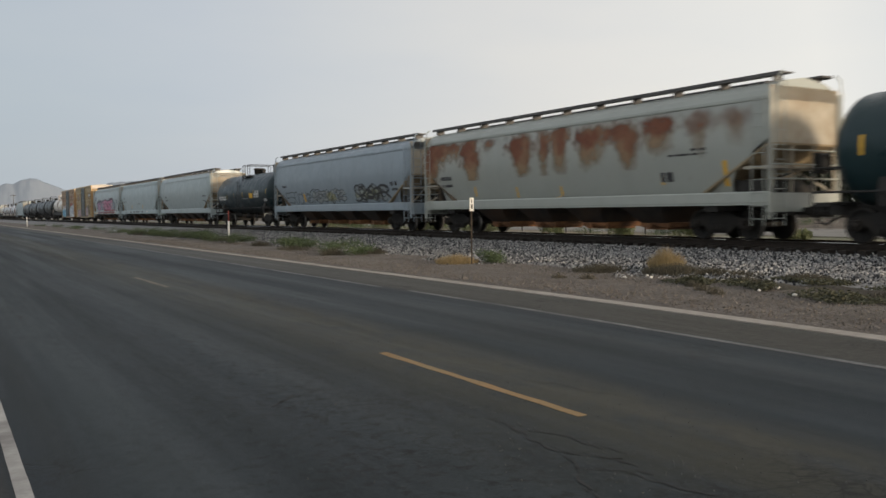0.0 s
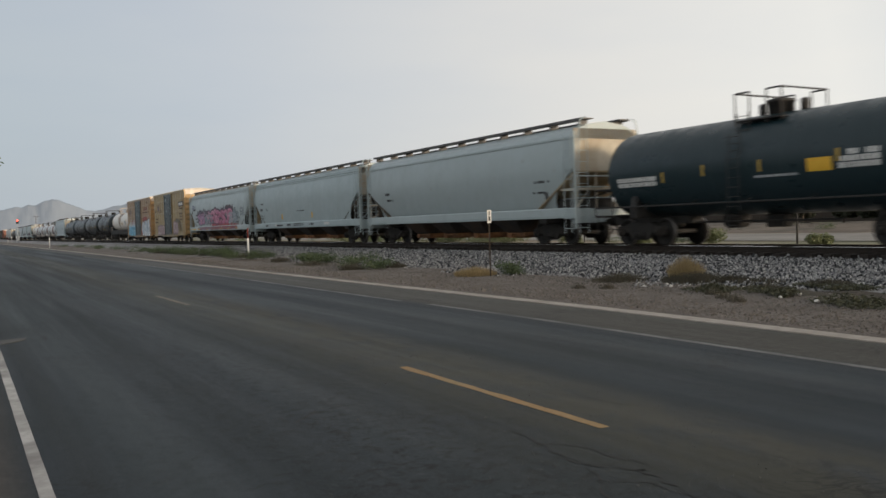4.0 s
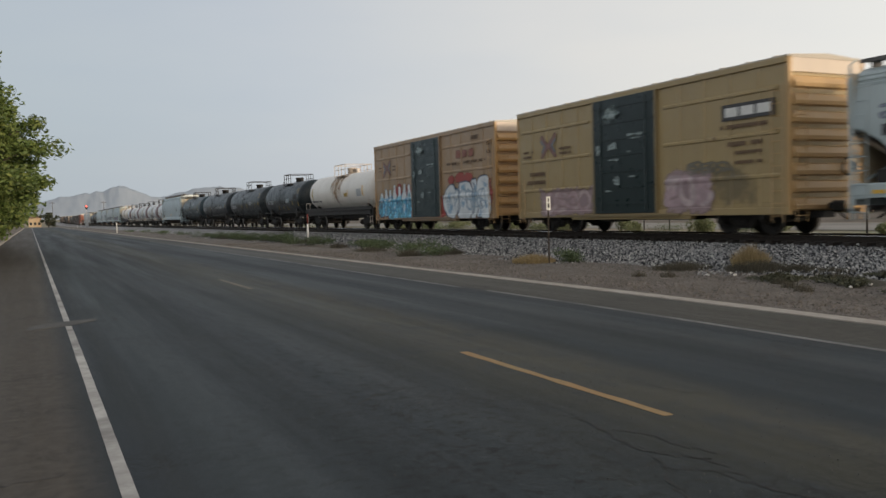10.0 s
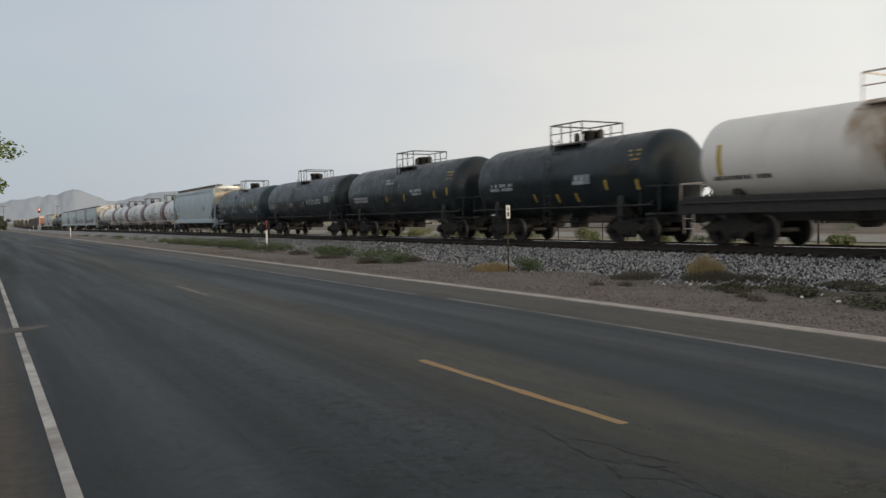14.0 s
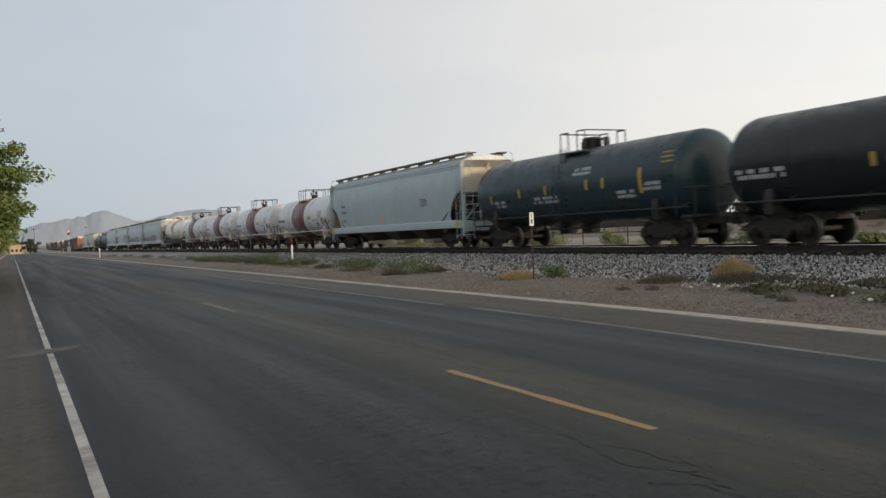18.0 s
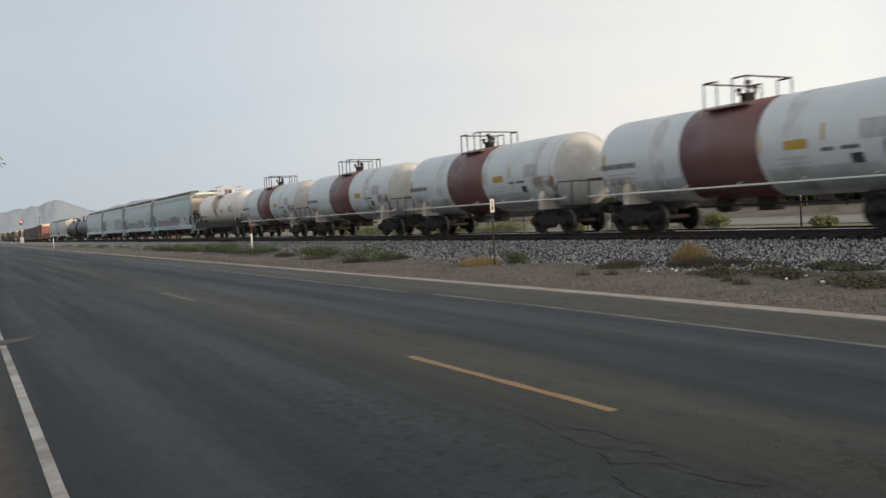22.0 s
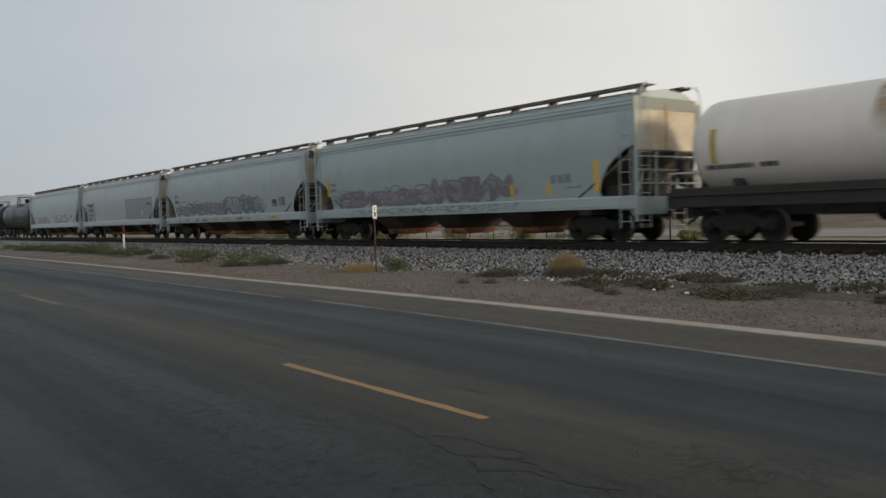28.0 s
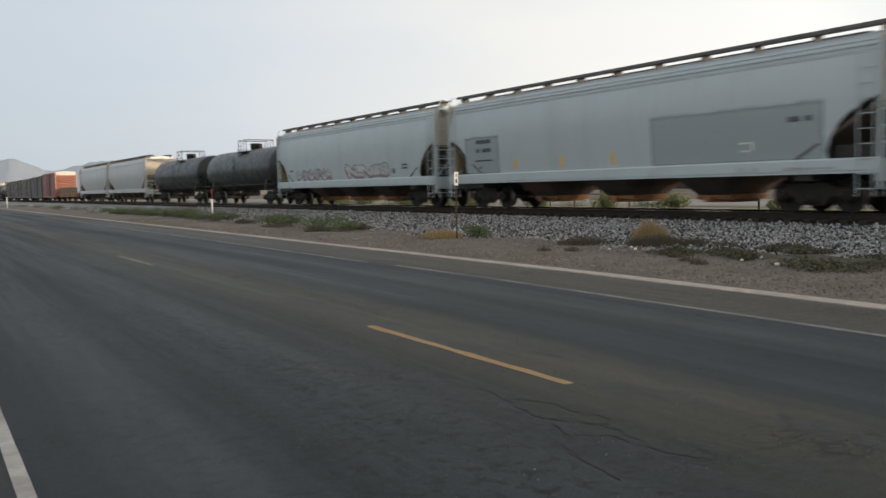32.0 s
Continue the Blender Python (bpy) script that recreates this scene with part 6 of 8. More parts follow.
for a, b, col, py, marks, texts in TANKS:
    c = couple(tank_car(b - a, col, "black tank car with yellow stripes and white stencils", platform_y=py, short=0.35, r=TR, zc=TZ, fenced=a < 200), a, b)
    tank_text(c, TR, TZ, -(b - a) / 2 + 1.0, 30, 0.5, 0.06, 3, M["spray_chrome" if 200 < a < 220 else "dull_yellow"])
    for y, ang in marks:
        tank_patch(c, TR, TZ, y, ang, 0.14, 0.38, M["dull_yellow"])
    for y, ang, ln in texts:
        tank_text(c, TR, TZ, y, ang, ln, 0.13, 2, M["spray_chrome"])
    if a > 220:
        tank_text(c, TR, TZ, -2.0, 22, 1.1, 0.12, 2, M["spray_chrome"])
        tank_patch(c, TR, TZ, -4.9, -4, 0.16, 0.9, M["dull_yellow"])
        for y, ang, ln in ((0.2, -15, 1.7), (-4.5, -17, 1.0), (-5.9, -9, 0.8)):
            tank_text(c, TR, TZ, y, ang, ln, 0.12, 2, M["spray_chrome"])
    elif a > 200:
        tank_patch(c, TR, TZ, -5.5, -2, 0.8, 0.42, M["spray_slate"], "notice_panel", "grey notice panel")
    elif a < 180:
        tank_patch(c, TR, TZ, -2.1, -4, 0.95, 0.36, M["spray_slate"], "notice_panel", "grey notice panel")
        tank_patch(c, TR, TZ, -4.3, 6, 1.0, 0.42, M["dark_steel"], "notice_panel", "dark framed notice panel")
# c14: grey hopper
c = couple(covered_hopper(18.9, (0.345, 0.425, 0.46), "clean pale grey covered hopper car", 0, gate=True), 238.9, 257.8)
stencils(c, [(6.6, 2.7, .8, .16), (6.6, 2.3, .8, .16), (6.7, 1.85, .7, .06), (6.7, 1.75, .7, .06), (-5.5, 2.25, .8, .07), (-5.5, 2.37, .9, .07), (-5.5, 2.49, .9, .07), (-5.3, 2.6, .7, .07)], "spray_grey")
stencils(c, [(.6, 1.6, .5, .10), (.6, 1.74, .5, .10)], "yellow_decal")
stencils(c, [(5.4, 1.12, .6, .14), (8.6, 1.08, .8, .16), (-9.2, 1.12, .7, .14)], "yellow_decal", x=S - 0.042)
# c15 to c18: white tanks with a red band
for y in (265.1, 279.7, 294.2, 308.8):
    c = couple(tank_car(13.9, (0.60, 0.645, 0.675), "dusty white tank car with dull red band", r=1.48, zc=2.42, band=(0.125, 0.048, 0.048), platform_y=0.7, short=0.5, slim=True), y - 6.95, y + 6.95)
    tank_patch(c, 1.48, 2.42, -2.05, -4, 0.75, 0.26, M["dull_yellow"], "placard", "yellow warning placard")
    tank_patch(c, 1.48, 2.42, 5.75, 0, 0.12, 0.6, M["spray_mustard"])
    tank_patch(c, 1.48, 2.42, -0.9, 0, 0.07, 0.5, M["spray_mustard"])
    tank_patch(c, 1.48, 2.42, -2.9, 6, 0.09, 0.45, M["spray_mustard"])
    tank_patch(c, 1.48, 2.42, -5.2, -28, 1.3, 1.1, M["head_rust"], "rust_stain", "brown rust stain above the bolster")
    tank_patch(c, 1.48, 2.42, 5.1, -34, 1.1, 0.7, M["head_rust"], "rust_stain", "brown rust stain above the bolster")
    tank_patch(c, 1.48, 2.42, -4.4, 4, 0.9, 0.5, M["spray_chrome"], "notice_panel", "grey notice panel")
    tank_patch(c, 1.48, 2.42, -3.8, -24, 0.35, 0.28, M["black_decal"], "notice_panel", "small black notice")
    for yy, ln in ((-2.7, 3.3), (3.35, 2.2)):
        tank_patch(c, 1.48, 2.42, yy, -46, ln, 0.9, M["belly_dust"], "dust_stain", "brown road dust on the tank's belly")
    tank_text(c, 1.48, 2.42, 4.2, -6, 1.7, 0.18, 1, M["spray_grey"])
    tank_text(c, 1.48, 2.42, 4.3, -17, 1.3, 0.06, 2, M["spray_chrome"])
    tank_text(c, 1.48, 2.42, -2.4, -18, 0.9, 0.05, 2, M["spray_chrome"])
    tank_text(c, 1.48, 2.42, -3.9, -12, 1.0, 0.10, 1, M["black_decal"])
    bm = BM()
    for s_end in (-1,):
        drum(bm, [(s_end * 6.455, 0.1), (s_end * 6.437, 0.53), (s_end * 6.36, 0.985), (s_end * 6.22, 1.295), (s_end * 6.02, 1.448), (s_end * 5.6, 1.484)], 40, "y", centre=(0, 0, 2.42))
        part("dust_stain", bm, M["end_dust_and_sun"], c, "tan dust, rust and a sunlit tone over the tank head")
        bm = BM()
    rndt = random.Random(int(y))
    for q in range(3):
        yy = rndt.uniform(-5.2, 5.2)
        drum(bm, [(yy - 0.3, 1.483), (yy - 0.29, 1.487 + 0.001 * q), (yy + 0.29, 1.487 + 0.001 * q), (yy + 0.3, 1.483)], 40, "y", centre=(0, 0, 2.42))
        part("dust_stain", bm, M["dust_stain"], c, "brown dust stain round the tank")
        bm = BM()
    bm.free()
# c19: white framed tank
c = couple(tank_car(14.6, WHITE, "dirty white tank car on a black underframe", r=1.32, zc=2.66, framed=True, rail_color=M["dusty_white"]), 316.4, 331.0)
FRAMED.append(c)
for c in FRAMED:
    tank_patch(c, 1.32, 2.66, -1.83, -12, 0.65, 0.26, M["dull_yellow"], "placard", "yellow warning placard")
    tank_patch(c, 1.32, 2.66, -2.3, -5, 0.08, 0.35, M["yellow_decal"])
    tank_patch(c, 1.32, 2.66, -5.25, -4, 0.16, 0.7, M["yellow_decal"])
    tank_patch(c, 1.32, 2.66, 5.75, -2, 0.18, 0.95, M["spray_mustard"])
    tank_patch(c, 1.32, 2.66, -4.5, -8, 0.9, 0.5, M["spray_chrome"], "notice_panel", "grey notice panel")
    tank_text(c, 1.32, 2.66, 3.9, -27, 2.2, 0.14, 1, M["black_decal"])
    rnds = random.Random(3)
    for yy, w, lo in ((0.35, 1.5, -40), (-0.6, 0.8, -20), (1.2, 0.7, -5), (0.2, 0.5, -60)):
        spill(c, 1.32, 2.66, yy, w, lo, rnds)
# c20 to c23: hoppers
c = couple(covered_hopper(19.1, (0.33, 0.405, 0.415), "grey-green covered hopper car with violet graffiti", 0), 331.9, 351.0)
DUSK, LILAC, FOG, SLATE = (0.20, 0.16, 0.21), (0.30, 0.26, 0.31), (0.33, 0.36, 0.37), (0.19, 0.22, 0.24)
p = SprayPanel(-5.0, 7.9, 1.41, 2.6, 31)
p.cloud(1.6, 1.75, 11.5, .6, LILAC, 0.45, 0.5)
p.signs(-4.0, 0.2, 1.48, 2.42, 5, [LILAC, (0.36, 0.33, 0.36), DUSK], DUSK, 0.13, 0.035, (0.14, 0.10, 0.15), (0.08, -0.06), (0.45, 0.42, 0.46), 1.3)
p.signs(0.3, 7.3, 1.46, 2.12, 8, [LILAC, (0.36, 0.32, 0.36), (0.27, 0.22, 0.28)], DUSK, 0.11, 0.03, (0.15, 0.11, 0.16), (0.07, -0.05), (0.45, 0.42, 0.46), 1.3)
p.tags(-4.4, 7.4, 1.44, 2.3, 12, (0.15, 0.10, 0.15), 0.02)
p.fade(0.58)
p.hang(c, "faded violet bubble graffiti")
p = SprayPanel(-4.9, 7.0, 1.08, 1.37, 33)
p.tags(-4.4, 6.4, 1.1, 1.4, 14, (0.26, 0.23, 0.30), 0.02)
p.fade(0.45)
p.hang(c, "faint violet sprayed drips on the sill", flat=1.587)
stripes(c, (-8.0,), 2.05, 0.18, 0.95)
stripes(c, (-5.9, -4.1), 1.75, 0.15, 0.4)
stencils(c, [(8.25, 2.0, .22, .8)], "spray_mustard")
stencils(c, [(7.7, 2.45, .5, .14), (7.7, 2.2, .5, .14), (7.6, 1.95, .6, .05), (7.6, 1.8, .6, .05), (-7.3, 1.72, .6, .06), (-6.9, 1.9, .9, .28), (-4.5, 1.15, .4, .1), (-7.9, 1.15, .4, .1)], "spray_slate")
c = couple(covered_hopper(19.2, (0.365, 0.43, 0.45), "pale grey covered hopper car with faded graffiti", 0), 352.0, 371.3)
p = SprayPanel(-5.2, 7.8, 1.41, 2.6, 41)
p.cloud(-2.2, 1.85, 4.8, .9, FOG, 0.6, 0.5)
p.signs(-4.7, 0.2, 1.48, 2.42, 5, [FOG, (0.40, 0.43, 0.45), SLATE], SLATE, 0.15, 0.035, (0.13, 0.15, 0.17), (0.08, -0.06), (0.50, 0.52, 0.53), 1.3)
p.signs(0.5, 5.0, 1.46, 2.15, 5, [LILAC, FOG, (0.36, 0.34, 0.40)], SLATE, 0.12, 0.03, (0.15, 0.14, 0.18), (0.08, -0.05), None, 1.3)
p.signs(5.0, 7.4, 1.46, 2.0, 3, [(0.30, 0.37, 0.28), FOG], (0.20, 0.25, 0.22), 0.10, 0.03, None, wide=1.2)
p.tags(4.2, 5.5, 1.5, 2.1, 2, (0.10, 0.24, 0.27), 0.05)
p.tags(-4.6, 7.2, 1.45, 2.35, 11, (0.15, 0.16, 0.18), 0.02)
p.fade(0.7)
p.hang(c, "faded grey and green bubble graffiti")
stencils(c, [(-6.4, 1.72, .55, .36), (-7.3, 1.74, .6, .45)], "spray_grey")
stencils(c, [(-6.3, 1.9, .4, .2)])
stencils(c, [(7.4, 2.62, .6, .16), (7.4, 2.28, .55, .18), (7.2, 1.95, .7, .06), (7.2, 1.82, .7, .06)])
stencils(c, [(6.9, 1.14, .5, .12), (1.2, 1.14, .5, .14), (-0.6, 1.1, .9, .18), (-3.4, 1.14, .6, .10), (-6.6, 1.14, .9, .12)], "spray_mustard", x=S - 0.042)
stencils(c, [(5.5, 1.14, .9, .10), (3.9, 1.1, .5, .16), (2.6, 1.1, 1.0, .12), (-2.4, 1.1, .9, .16)], "spray_slate", x=S - 0.042)
c = couple(covered_hopper(19.1, (0.40, 0.465, 0.49), "pale grey covered hopper car with repainted patch", 0), 372.5, 391.6)
for y0, y1, z1, seed in ((-8.0, -2.15, 2.86, 81), (6.0, 8.3, 2.85, 82)):
    p = SprayPanel(y0 - 0.1, y1 + 0.1, 1.39, z1 + 0.1, seed, 0.06)
    p.block(y0, y1, 1.3, z1, (0.30, 0.35, 0.365), 0.95, 0.05, 0.04)
    p.hang(c, "darker grey repainted patch", "repaint_patch", 0.003)
stencils(c, [(6.5, 2.6, 1.0, .16), (6.5, 2.25, 1.0, .16), (6.4, 1.9, 1.2, .05), (-7.7, 2.4, .7, .14), (7.1, 1.6, .25, .1)], x=S - 0.008)
stencils(c, [(-5.9, 1.9, .45, .05), (-5.9, 1.72, .06, .2), (-5.9, 1.68, .45, .05)], "white_decal", x=S - 0.008)
stencils(c, [(-6.1, 1.12, .7, .12), (-2.4, 1.1, .3, .14), (-7.4, 1.12, .5, .1), (-8.4, 1.15, 1.2, .05)], "spray_chrome", x=S - 0.042)
stripes(c, (4.9, 2.2, -0.4), 1.72, 0.14, 0.4)
c = couple(covered_hopper(18.9, (0.42, 0.495, 0.515), "pale grey covered hopper car with white graffiti", 0), 392.8, 411.7)
p = SprayPanel(-5.6, 6.7, 1.41, 2.35, 51)
p.signs(-5.1, -0.55, 1.44, 2.15, 5, [(0.62, 0.62, 0.62), (0.48, 0.47, 0.48)], (0.13, 0.12, 0.13), 0.10, 0.03, (0.30, 0.22, 0.26), wide=1.3)
p.signs(1.45, 6.15, 1.44, 2.1, 5, [(0.60, 0.61, 0.61), (0.42, 0.42, 0.44)], (0.13, 0.12, 0.13), 0.10, 0.03, (0.30, 0.22, 0.26), wide=1.3)
p.fade(0.85)
p.hang(c, "white and grey sprayed graffiti")
stencils(c, [(-5.7, 1.6, .3, .25), (-6.9, 1.95, .5, .08), (-6.9, 1.8, .5, .08), (7.0, 2.0, .5, .10)])
# c24, c25: black tanks
c = couple(tank_car(15.6, (0.026, 0.032, 0.033), "dull black tank car with dusty shell", platform_y=-0.4), 412.4, 428.0)
c = couple(tank_car(16.2, (0.011, 0.015, 0.015), "dull black tank car with dusty shell", platform_y=-0.4), 428.7, 444.9)
# the rest, far down the line
c = couple(covered_hopper(18.7, (0.43, 0.45, 0.45), "pale dusty grey covered hopper car", 1, corrugated=False), 447.0, 465.7)
c = couple(covered_hopper(18.6, (0.45, 0.47, 0.47), "pale grey covered hopper car", 1, corrugated=False), 466.4, 485.0)
couple(flat_car(20.0, "rusty bulkhead flat car without load"), 486.5, 506.5)
couple(boxcar(15.5, (0.21, 0.05, 0.025), (0.05, 0.02, 0.015), "dull red boxcar with ribbed sides", H=4.7, end_color=(0.22, 0.06, 0.03)), 508.0, 523.5)
couple(boxcar(15.5, (0.028, 0.028, 0.03), (0.022, 0.022, 0.024), "dark brown boxcar with ribbed sides", H=4.5, end_color=(0.10, 0.07, 0.05)), 524.6, 540.1)
couple(boxcar(15.5, (0.05, 0.042, 0.038), (0.04, 0.034, 0.03), "dark brown boxcar with ribbed sides", H=4.4, end_color=(0.10, 0.07, 0.05)), 541.2, 556.7)
far = 558.0
DARK_BOX, BLACK_TANK, FLAT = CARS[-1][0], CARS[24][0], CARS[28][0]
for kind in "bbtbfbbtbbfbtb":
    L = {"t": 15.6, "f": 20.0, "b": 15.5}[kind]
    src = {"t": BLACK_TANK, "f": FLAT, "b": DARK_BOX}[kind]
    n = copy_thing(src, pose(TRACK_X, far + L / 2, RAIL_Z))
    CARS.append((n, far + L / 2))
    far += L + 1.1

# ---- loose ballast, weeds and roadside things ----
M["stone"] = None


def stone_material():
    m, nt, b = nodes_of("ballast_stone")
    geo = nt.nodes.new("ShaderNodeNewGeometry")
    c = ramp_of(nt, geo.outputs["Random Per Island"], [(0.0, (0.016, 0.018, 0.021)), (0.33, (0.05, 0.054, 0.062)), (0.46, (0.23, 0.235, 0.245)), (0.78, (0.42, 0.42, 0.415)), (1.0, (0.70, 0.69, 0.66))])
    n = ramp_of(nt, noise_of(nt, 30, 4, 0.6), [(0.3, (0.55, 0.55, 0.55)), (0.7, (1, 1, 1))])
    nt.links.new(mix_of(nt, 1.0, c, n, "MULTIPLY"), b.inputs["Base Color"])
    b.inputs["Roughness"].default_value = 0.9
    return m


M["stone"] = stone_material()


def bank_z(x):
    return float(np.interp(x, [12.5, 13.2, 15.0, 17.0, 18.8, 19.6, 20.3], [0.02, 0.06, 0.10, 0.13, 0.16, 0.15, 0.18]))


def scatter(name, label, n, spot, size, material, seed, category):
    """Many angular stones as one mesh: spot(rng) gives places, size their half width."""
    rng = np.random.default_rng(seed)
    base = np.array([[1, 0, 0], [-1, 0, 0], [0, 1, 0], [0, -1, 0], [0, 0, 1], [0, 0, -1]], float)
    tri = np.array([[0, 2, 4], [2, 1, 4], [1, 3, 4], [3, 0, 4], [2, 0, 5], [1, 2, 5], [3, 1, 5], [0, 3, 5]])
    p = spot(rng, n)
    v = base[None] * rng.uniform(0.55, 1.35, (n, 6, 1)) + rng.normal(0, 0.16, (n, 6, 3))
    v *= rng.uniform(size[0], size[1], (n, 1, 1)) * np.array([1.1, 1.1, 0.8])
    q = rng.normal(size=(n, 4))
    q /= np.linalg.norm(q, axis=1, keepdims=True)
    w, x, y, z = q.T
    R = np.stack([np.stack([1 - 2 * (y * y + z * z), 2 * (x * y - z * w), 2 * (x * z + y * w)], -1), np.stack([2 * (x * y + z * w), 1 - 2 * (x * x + z * z), 2 * (y * z - x * w)], -1),
                  np.stack([2 * (x * z - y * w), 2 * (y * z + x * w), 1 - 2 * (x * x + y * y)], -1)], 1)
    v = np.einsum("nij,nkj->nki", R, v) + p[:, None]
    f = tri[None] + 6 * np.arange(n)[:, None, None]
    me = bpy.data.meshes.new(name)
    me.from_pydata(v.reshape(-1, 3).tolist(), [], f.reshape(-1, 3).tolist())
    me.materials.append(material)
    return tagged(new(name, me), label, category, kind="stuff")


def ballast_spot(rng, n):
    y = -6 + 76 * rng.random(n) ** 1.35
    toe = 12.7 + 0.5 * np.sin(y * 0.9) + 0.35 * np.sin(y * 2.3 + 1) - 0.02 * y
    toe = np.where(y < 12, toe + 0.35, toe)
    u = rng.random(n)
    x = toe + (20.0 - toe) * u ** 0.9
    z = np.array([bank_z(a) for a in x]) + rng.uniform(-0.01, 0.035, n)
    return np.stack([x, y, z], 1)


scatter("ballast_stones", "loose black and white crushed ballast stones", 115000, ballast_spot, (0.017, 0.040), M["stone"], 3, "ballast")


def between_spot(rng, n):
    y = rng.uniform(-6, 60, n)
    x = rng.uniform(20.0, 23.0, n)
    return np.stack([x, y, np.full(n, 0.19) + rng.uniform(-0.02, 0.04, n)], 1)


scatter("track_stones", "crushed ballast stones between the ties", 9000, between_spot, (0.03, 0.06), M["stone"], 4, "ballast")
M["pebble"] = surface("grey_brown_pebbles", (0.05, 0.046, 0.042), (0.25, 0.23, 0.21), 5, 0.95, 0, (0.14, 0.12, 0.105), 3.0, 0)


def pebble_spot(rng, n):
    y = -4 + 50 * rng.random(n) ** 1.5
    x = rng.uniform(8.95, 12.9, n)
    return np.stack([x, y, np.full(n, 0.045) + rng.uniform(-0.01, 0.015, n)], 1)


scatter("verge_pebbles", "small grey-brown pebbles strewn on the verge", 26000, pebble_spot, (0.006, 0.022), M["pebble"], 5, "gravel")


M["chip"] = surface("grey_stone_chips", (0.035, 0.04, 0.042), (0.11, 0.115, 0.115), 30, 0.95, bump=0)


def grit_spot(rng, n):
    y = 2.6 + 6.0 * rng.random(n) ** 1.3
    x = 3.3 + 0.55 * np.sin(y * 1.7) * 0.5 + rng.normal(0, 0.75, n)
    return np.stack([x, y, np.full(n, 0.003)], 1)


scatter("road_grit", "loose stone chips scattered on the asphalt", 1100, grit_spot, (0.002, 0.006), M["chip"], 6, "gravel")
M["litter"] = surface("pale_litter", (0.62, 0.60, 0.56), (0.75, 0.73, 0.70), 8, 0.8, bump=0)
rnd = random.Random(8)
for x, y, s in ((11.2, 8.2, 0.04), (12.0, 9.1, 0.035), (11.4, 9.0, 0.03), (12.4, 10.6, 0.035), (11.6, 7.6, 0.03), (12.9, 8.0, 0.03), (11.9, 11.9, 0.035), (12.2, 12.3, 0.03)):
    bm = BM()
    bmesh.ops.create_icosphere(bm, subdivisions=2, radius=s)
    for v in bm.verts:
        v.co *= rnd.uniform(0.75, 1.15)
        v.co.z *= 0.7
    o = obj_from("pale_stone", bm, M["litter"])
    o.location = (x, y, 0.07 + s * 0.35)
    tagged(o, "small whitish stone lying on the dirt verge", "stone", "pale stones on the verge")


def leaf_material(name, c1, c2, c3):
    m, nt, b = nodes_of(name)
    geo = nt.nodes.new("ShaderNodeNewGeometry")
    c = ramp_of(nt, geo.outputs["Random Per Island"], [(0.0, c1), (0.6, c2), (1.0, c3)])
    nt.links.new(mix_of(nt, ramp_of(nt, noise_of(nt, 1.2, 3, 0.6), [(0.4, (0, 0, 0)), (0.65, (0.6, 0.6, 0.6))]), c, c2), b.inputs["Base Color"])
    b.inputs["Roughness"].default_value = 0.6
    b.inputs["Transmission Weight"].default_value = 0.0
    tr = nt.nodes.new("ShaderNodeBsdfTranslucent")
    nt.links.new(c, tr.inputs["Color"])
    mx = nt.nodes.new("ShaderNodeMixShader")
    mx.inputs[0].default_value = 0.25
    nt.links.new(b.outputs[0], mx.inputs[1])
    nt.links.new(tr.outputs[0], mx.inputs[2])
    nt.links.new(mx.outputs[0], nt.nodes["Material Output"].inputs[0])
    return m


M["weed_leaf"] = leaf_material("weed_leaf", (0.045, 0.075, 0.03), (0.085, 0.12, 0.05), (0.14, 0.165, 0.08))
M["dry_grass"] = leaf_material("dry_grass", (0.19, 0.14, 0.07), (0.33, 0.25, 0.13), (0.44, 0.35, 0.19))
M["brown_grass"] = leaf_material("brown_grass", (0.05, 0.047, 0.034), (0.085, 0.077, 0.054), (0.125, 0.112, 0.078))
M["olive_leaf"] = leaf_material("olive_leaf", (0.042, 0.046, 0.027), (0.076, 0.079, 0.046), (0.12, 0.115, 0.07))
M["tree_leaf"] = leaf_material("tree_leaf", (0.05, 0.085, 0.022), (0.115, 0.165, 0.042), (0.23, 0.26, 0.075))
M["far_leaf"] = leaf_material("far_leaf", (0.03, 0.04, 0.025), (0.05, 0.062, 0.038), (0.08, 0.085, 0.05))
M["bark"] = surface("grey_bark", (0.06, 0.048, 0.038), (0.14, 0.115, 0.09), 8, 0.95, 0, (0.05, 0.042, 0.035), 2, 0.8, 15, 0.02, (1, 1, 0.3))


def blades(bm, rng, cx, cy, cz, rx, ry, hgt, n, w=0.012, spread=0.6):
    for _ in range(n):
        a, r = rng.uniform(0, 6.28), rng.random() ** 0.6
        x, y = cx + math.cos(a) * rx * r, cy + math.sin(a) * ry * r
        hh = hgt * rng.uniform(0.45, 1.0) * (1 - 0.55 * r)
        lx, ly = math.cos(a) * hh * spread * r + rng.uniform(-.1, .1) * hh, math.sin(a) * hh * spread * r + rng.uniform(-.1, .1) * hh
        t = rng.uniform(0, 3.14)
        dx, dy = math.cos(t) * w, math.sin(t) * w
        v = [bm.verts.new(p) for p in ((x - dx, y - dy, cz), (x + dx, y + dy, cz), (x + lx * .5 + dx * .8, y + ly * .5 + dy * .8, cz + hh * .6), (x + lx * .5 - dx * .8, y + ly * .5 - dy * .8, cz + hh * .6), (x + lx, y + ly, cz + hh))]
        bm.faces.new((v[0], v[1], v[2], v[3]))
        bm.faces.new((v[3], v[2], v[4]))


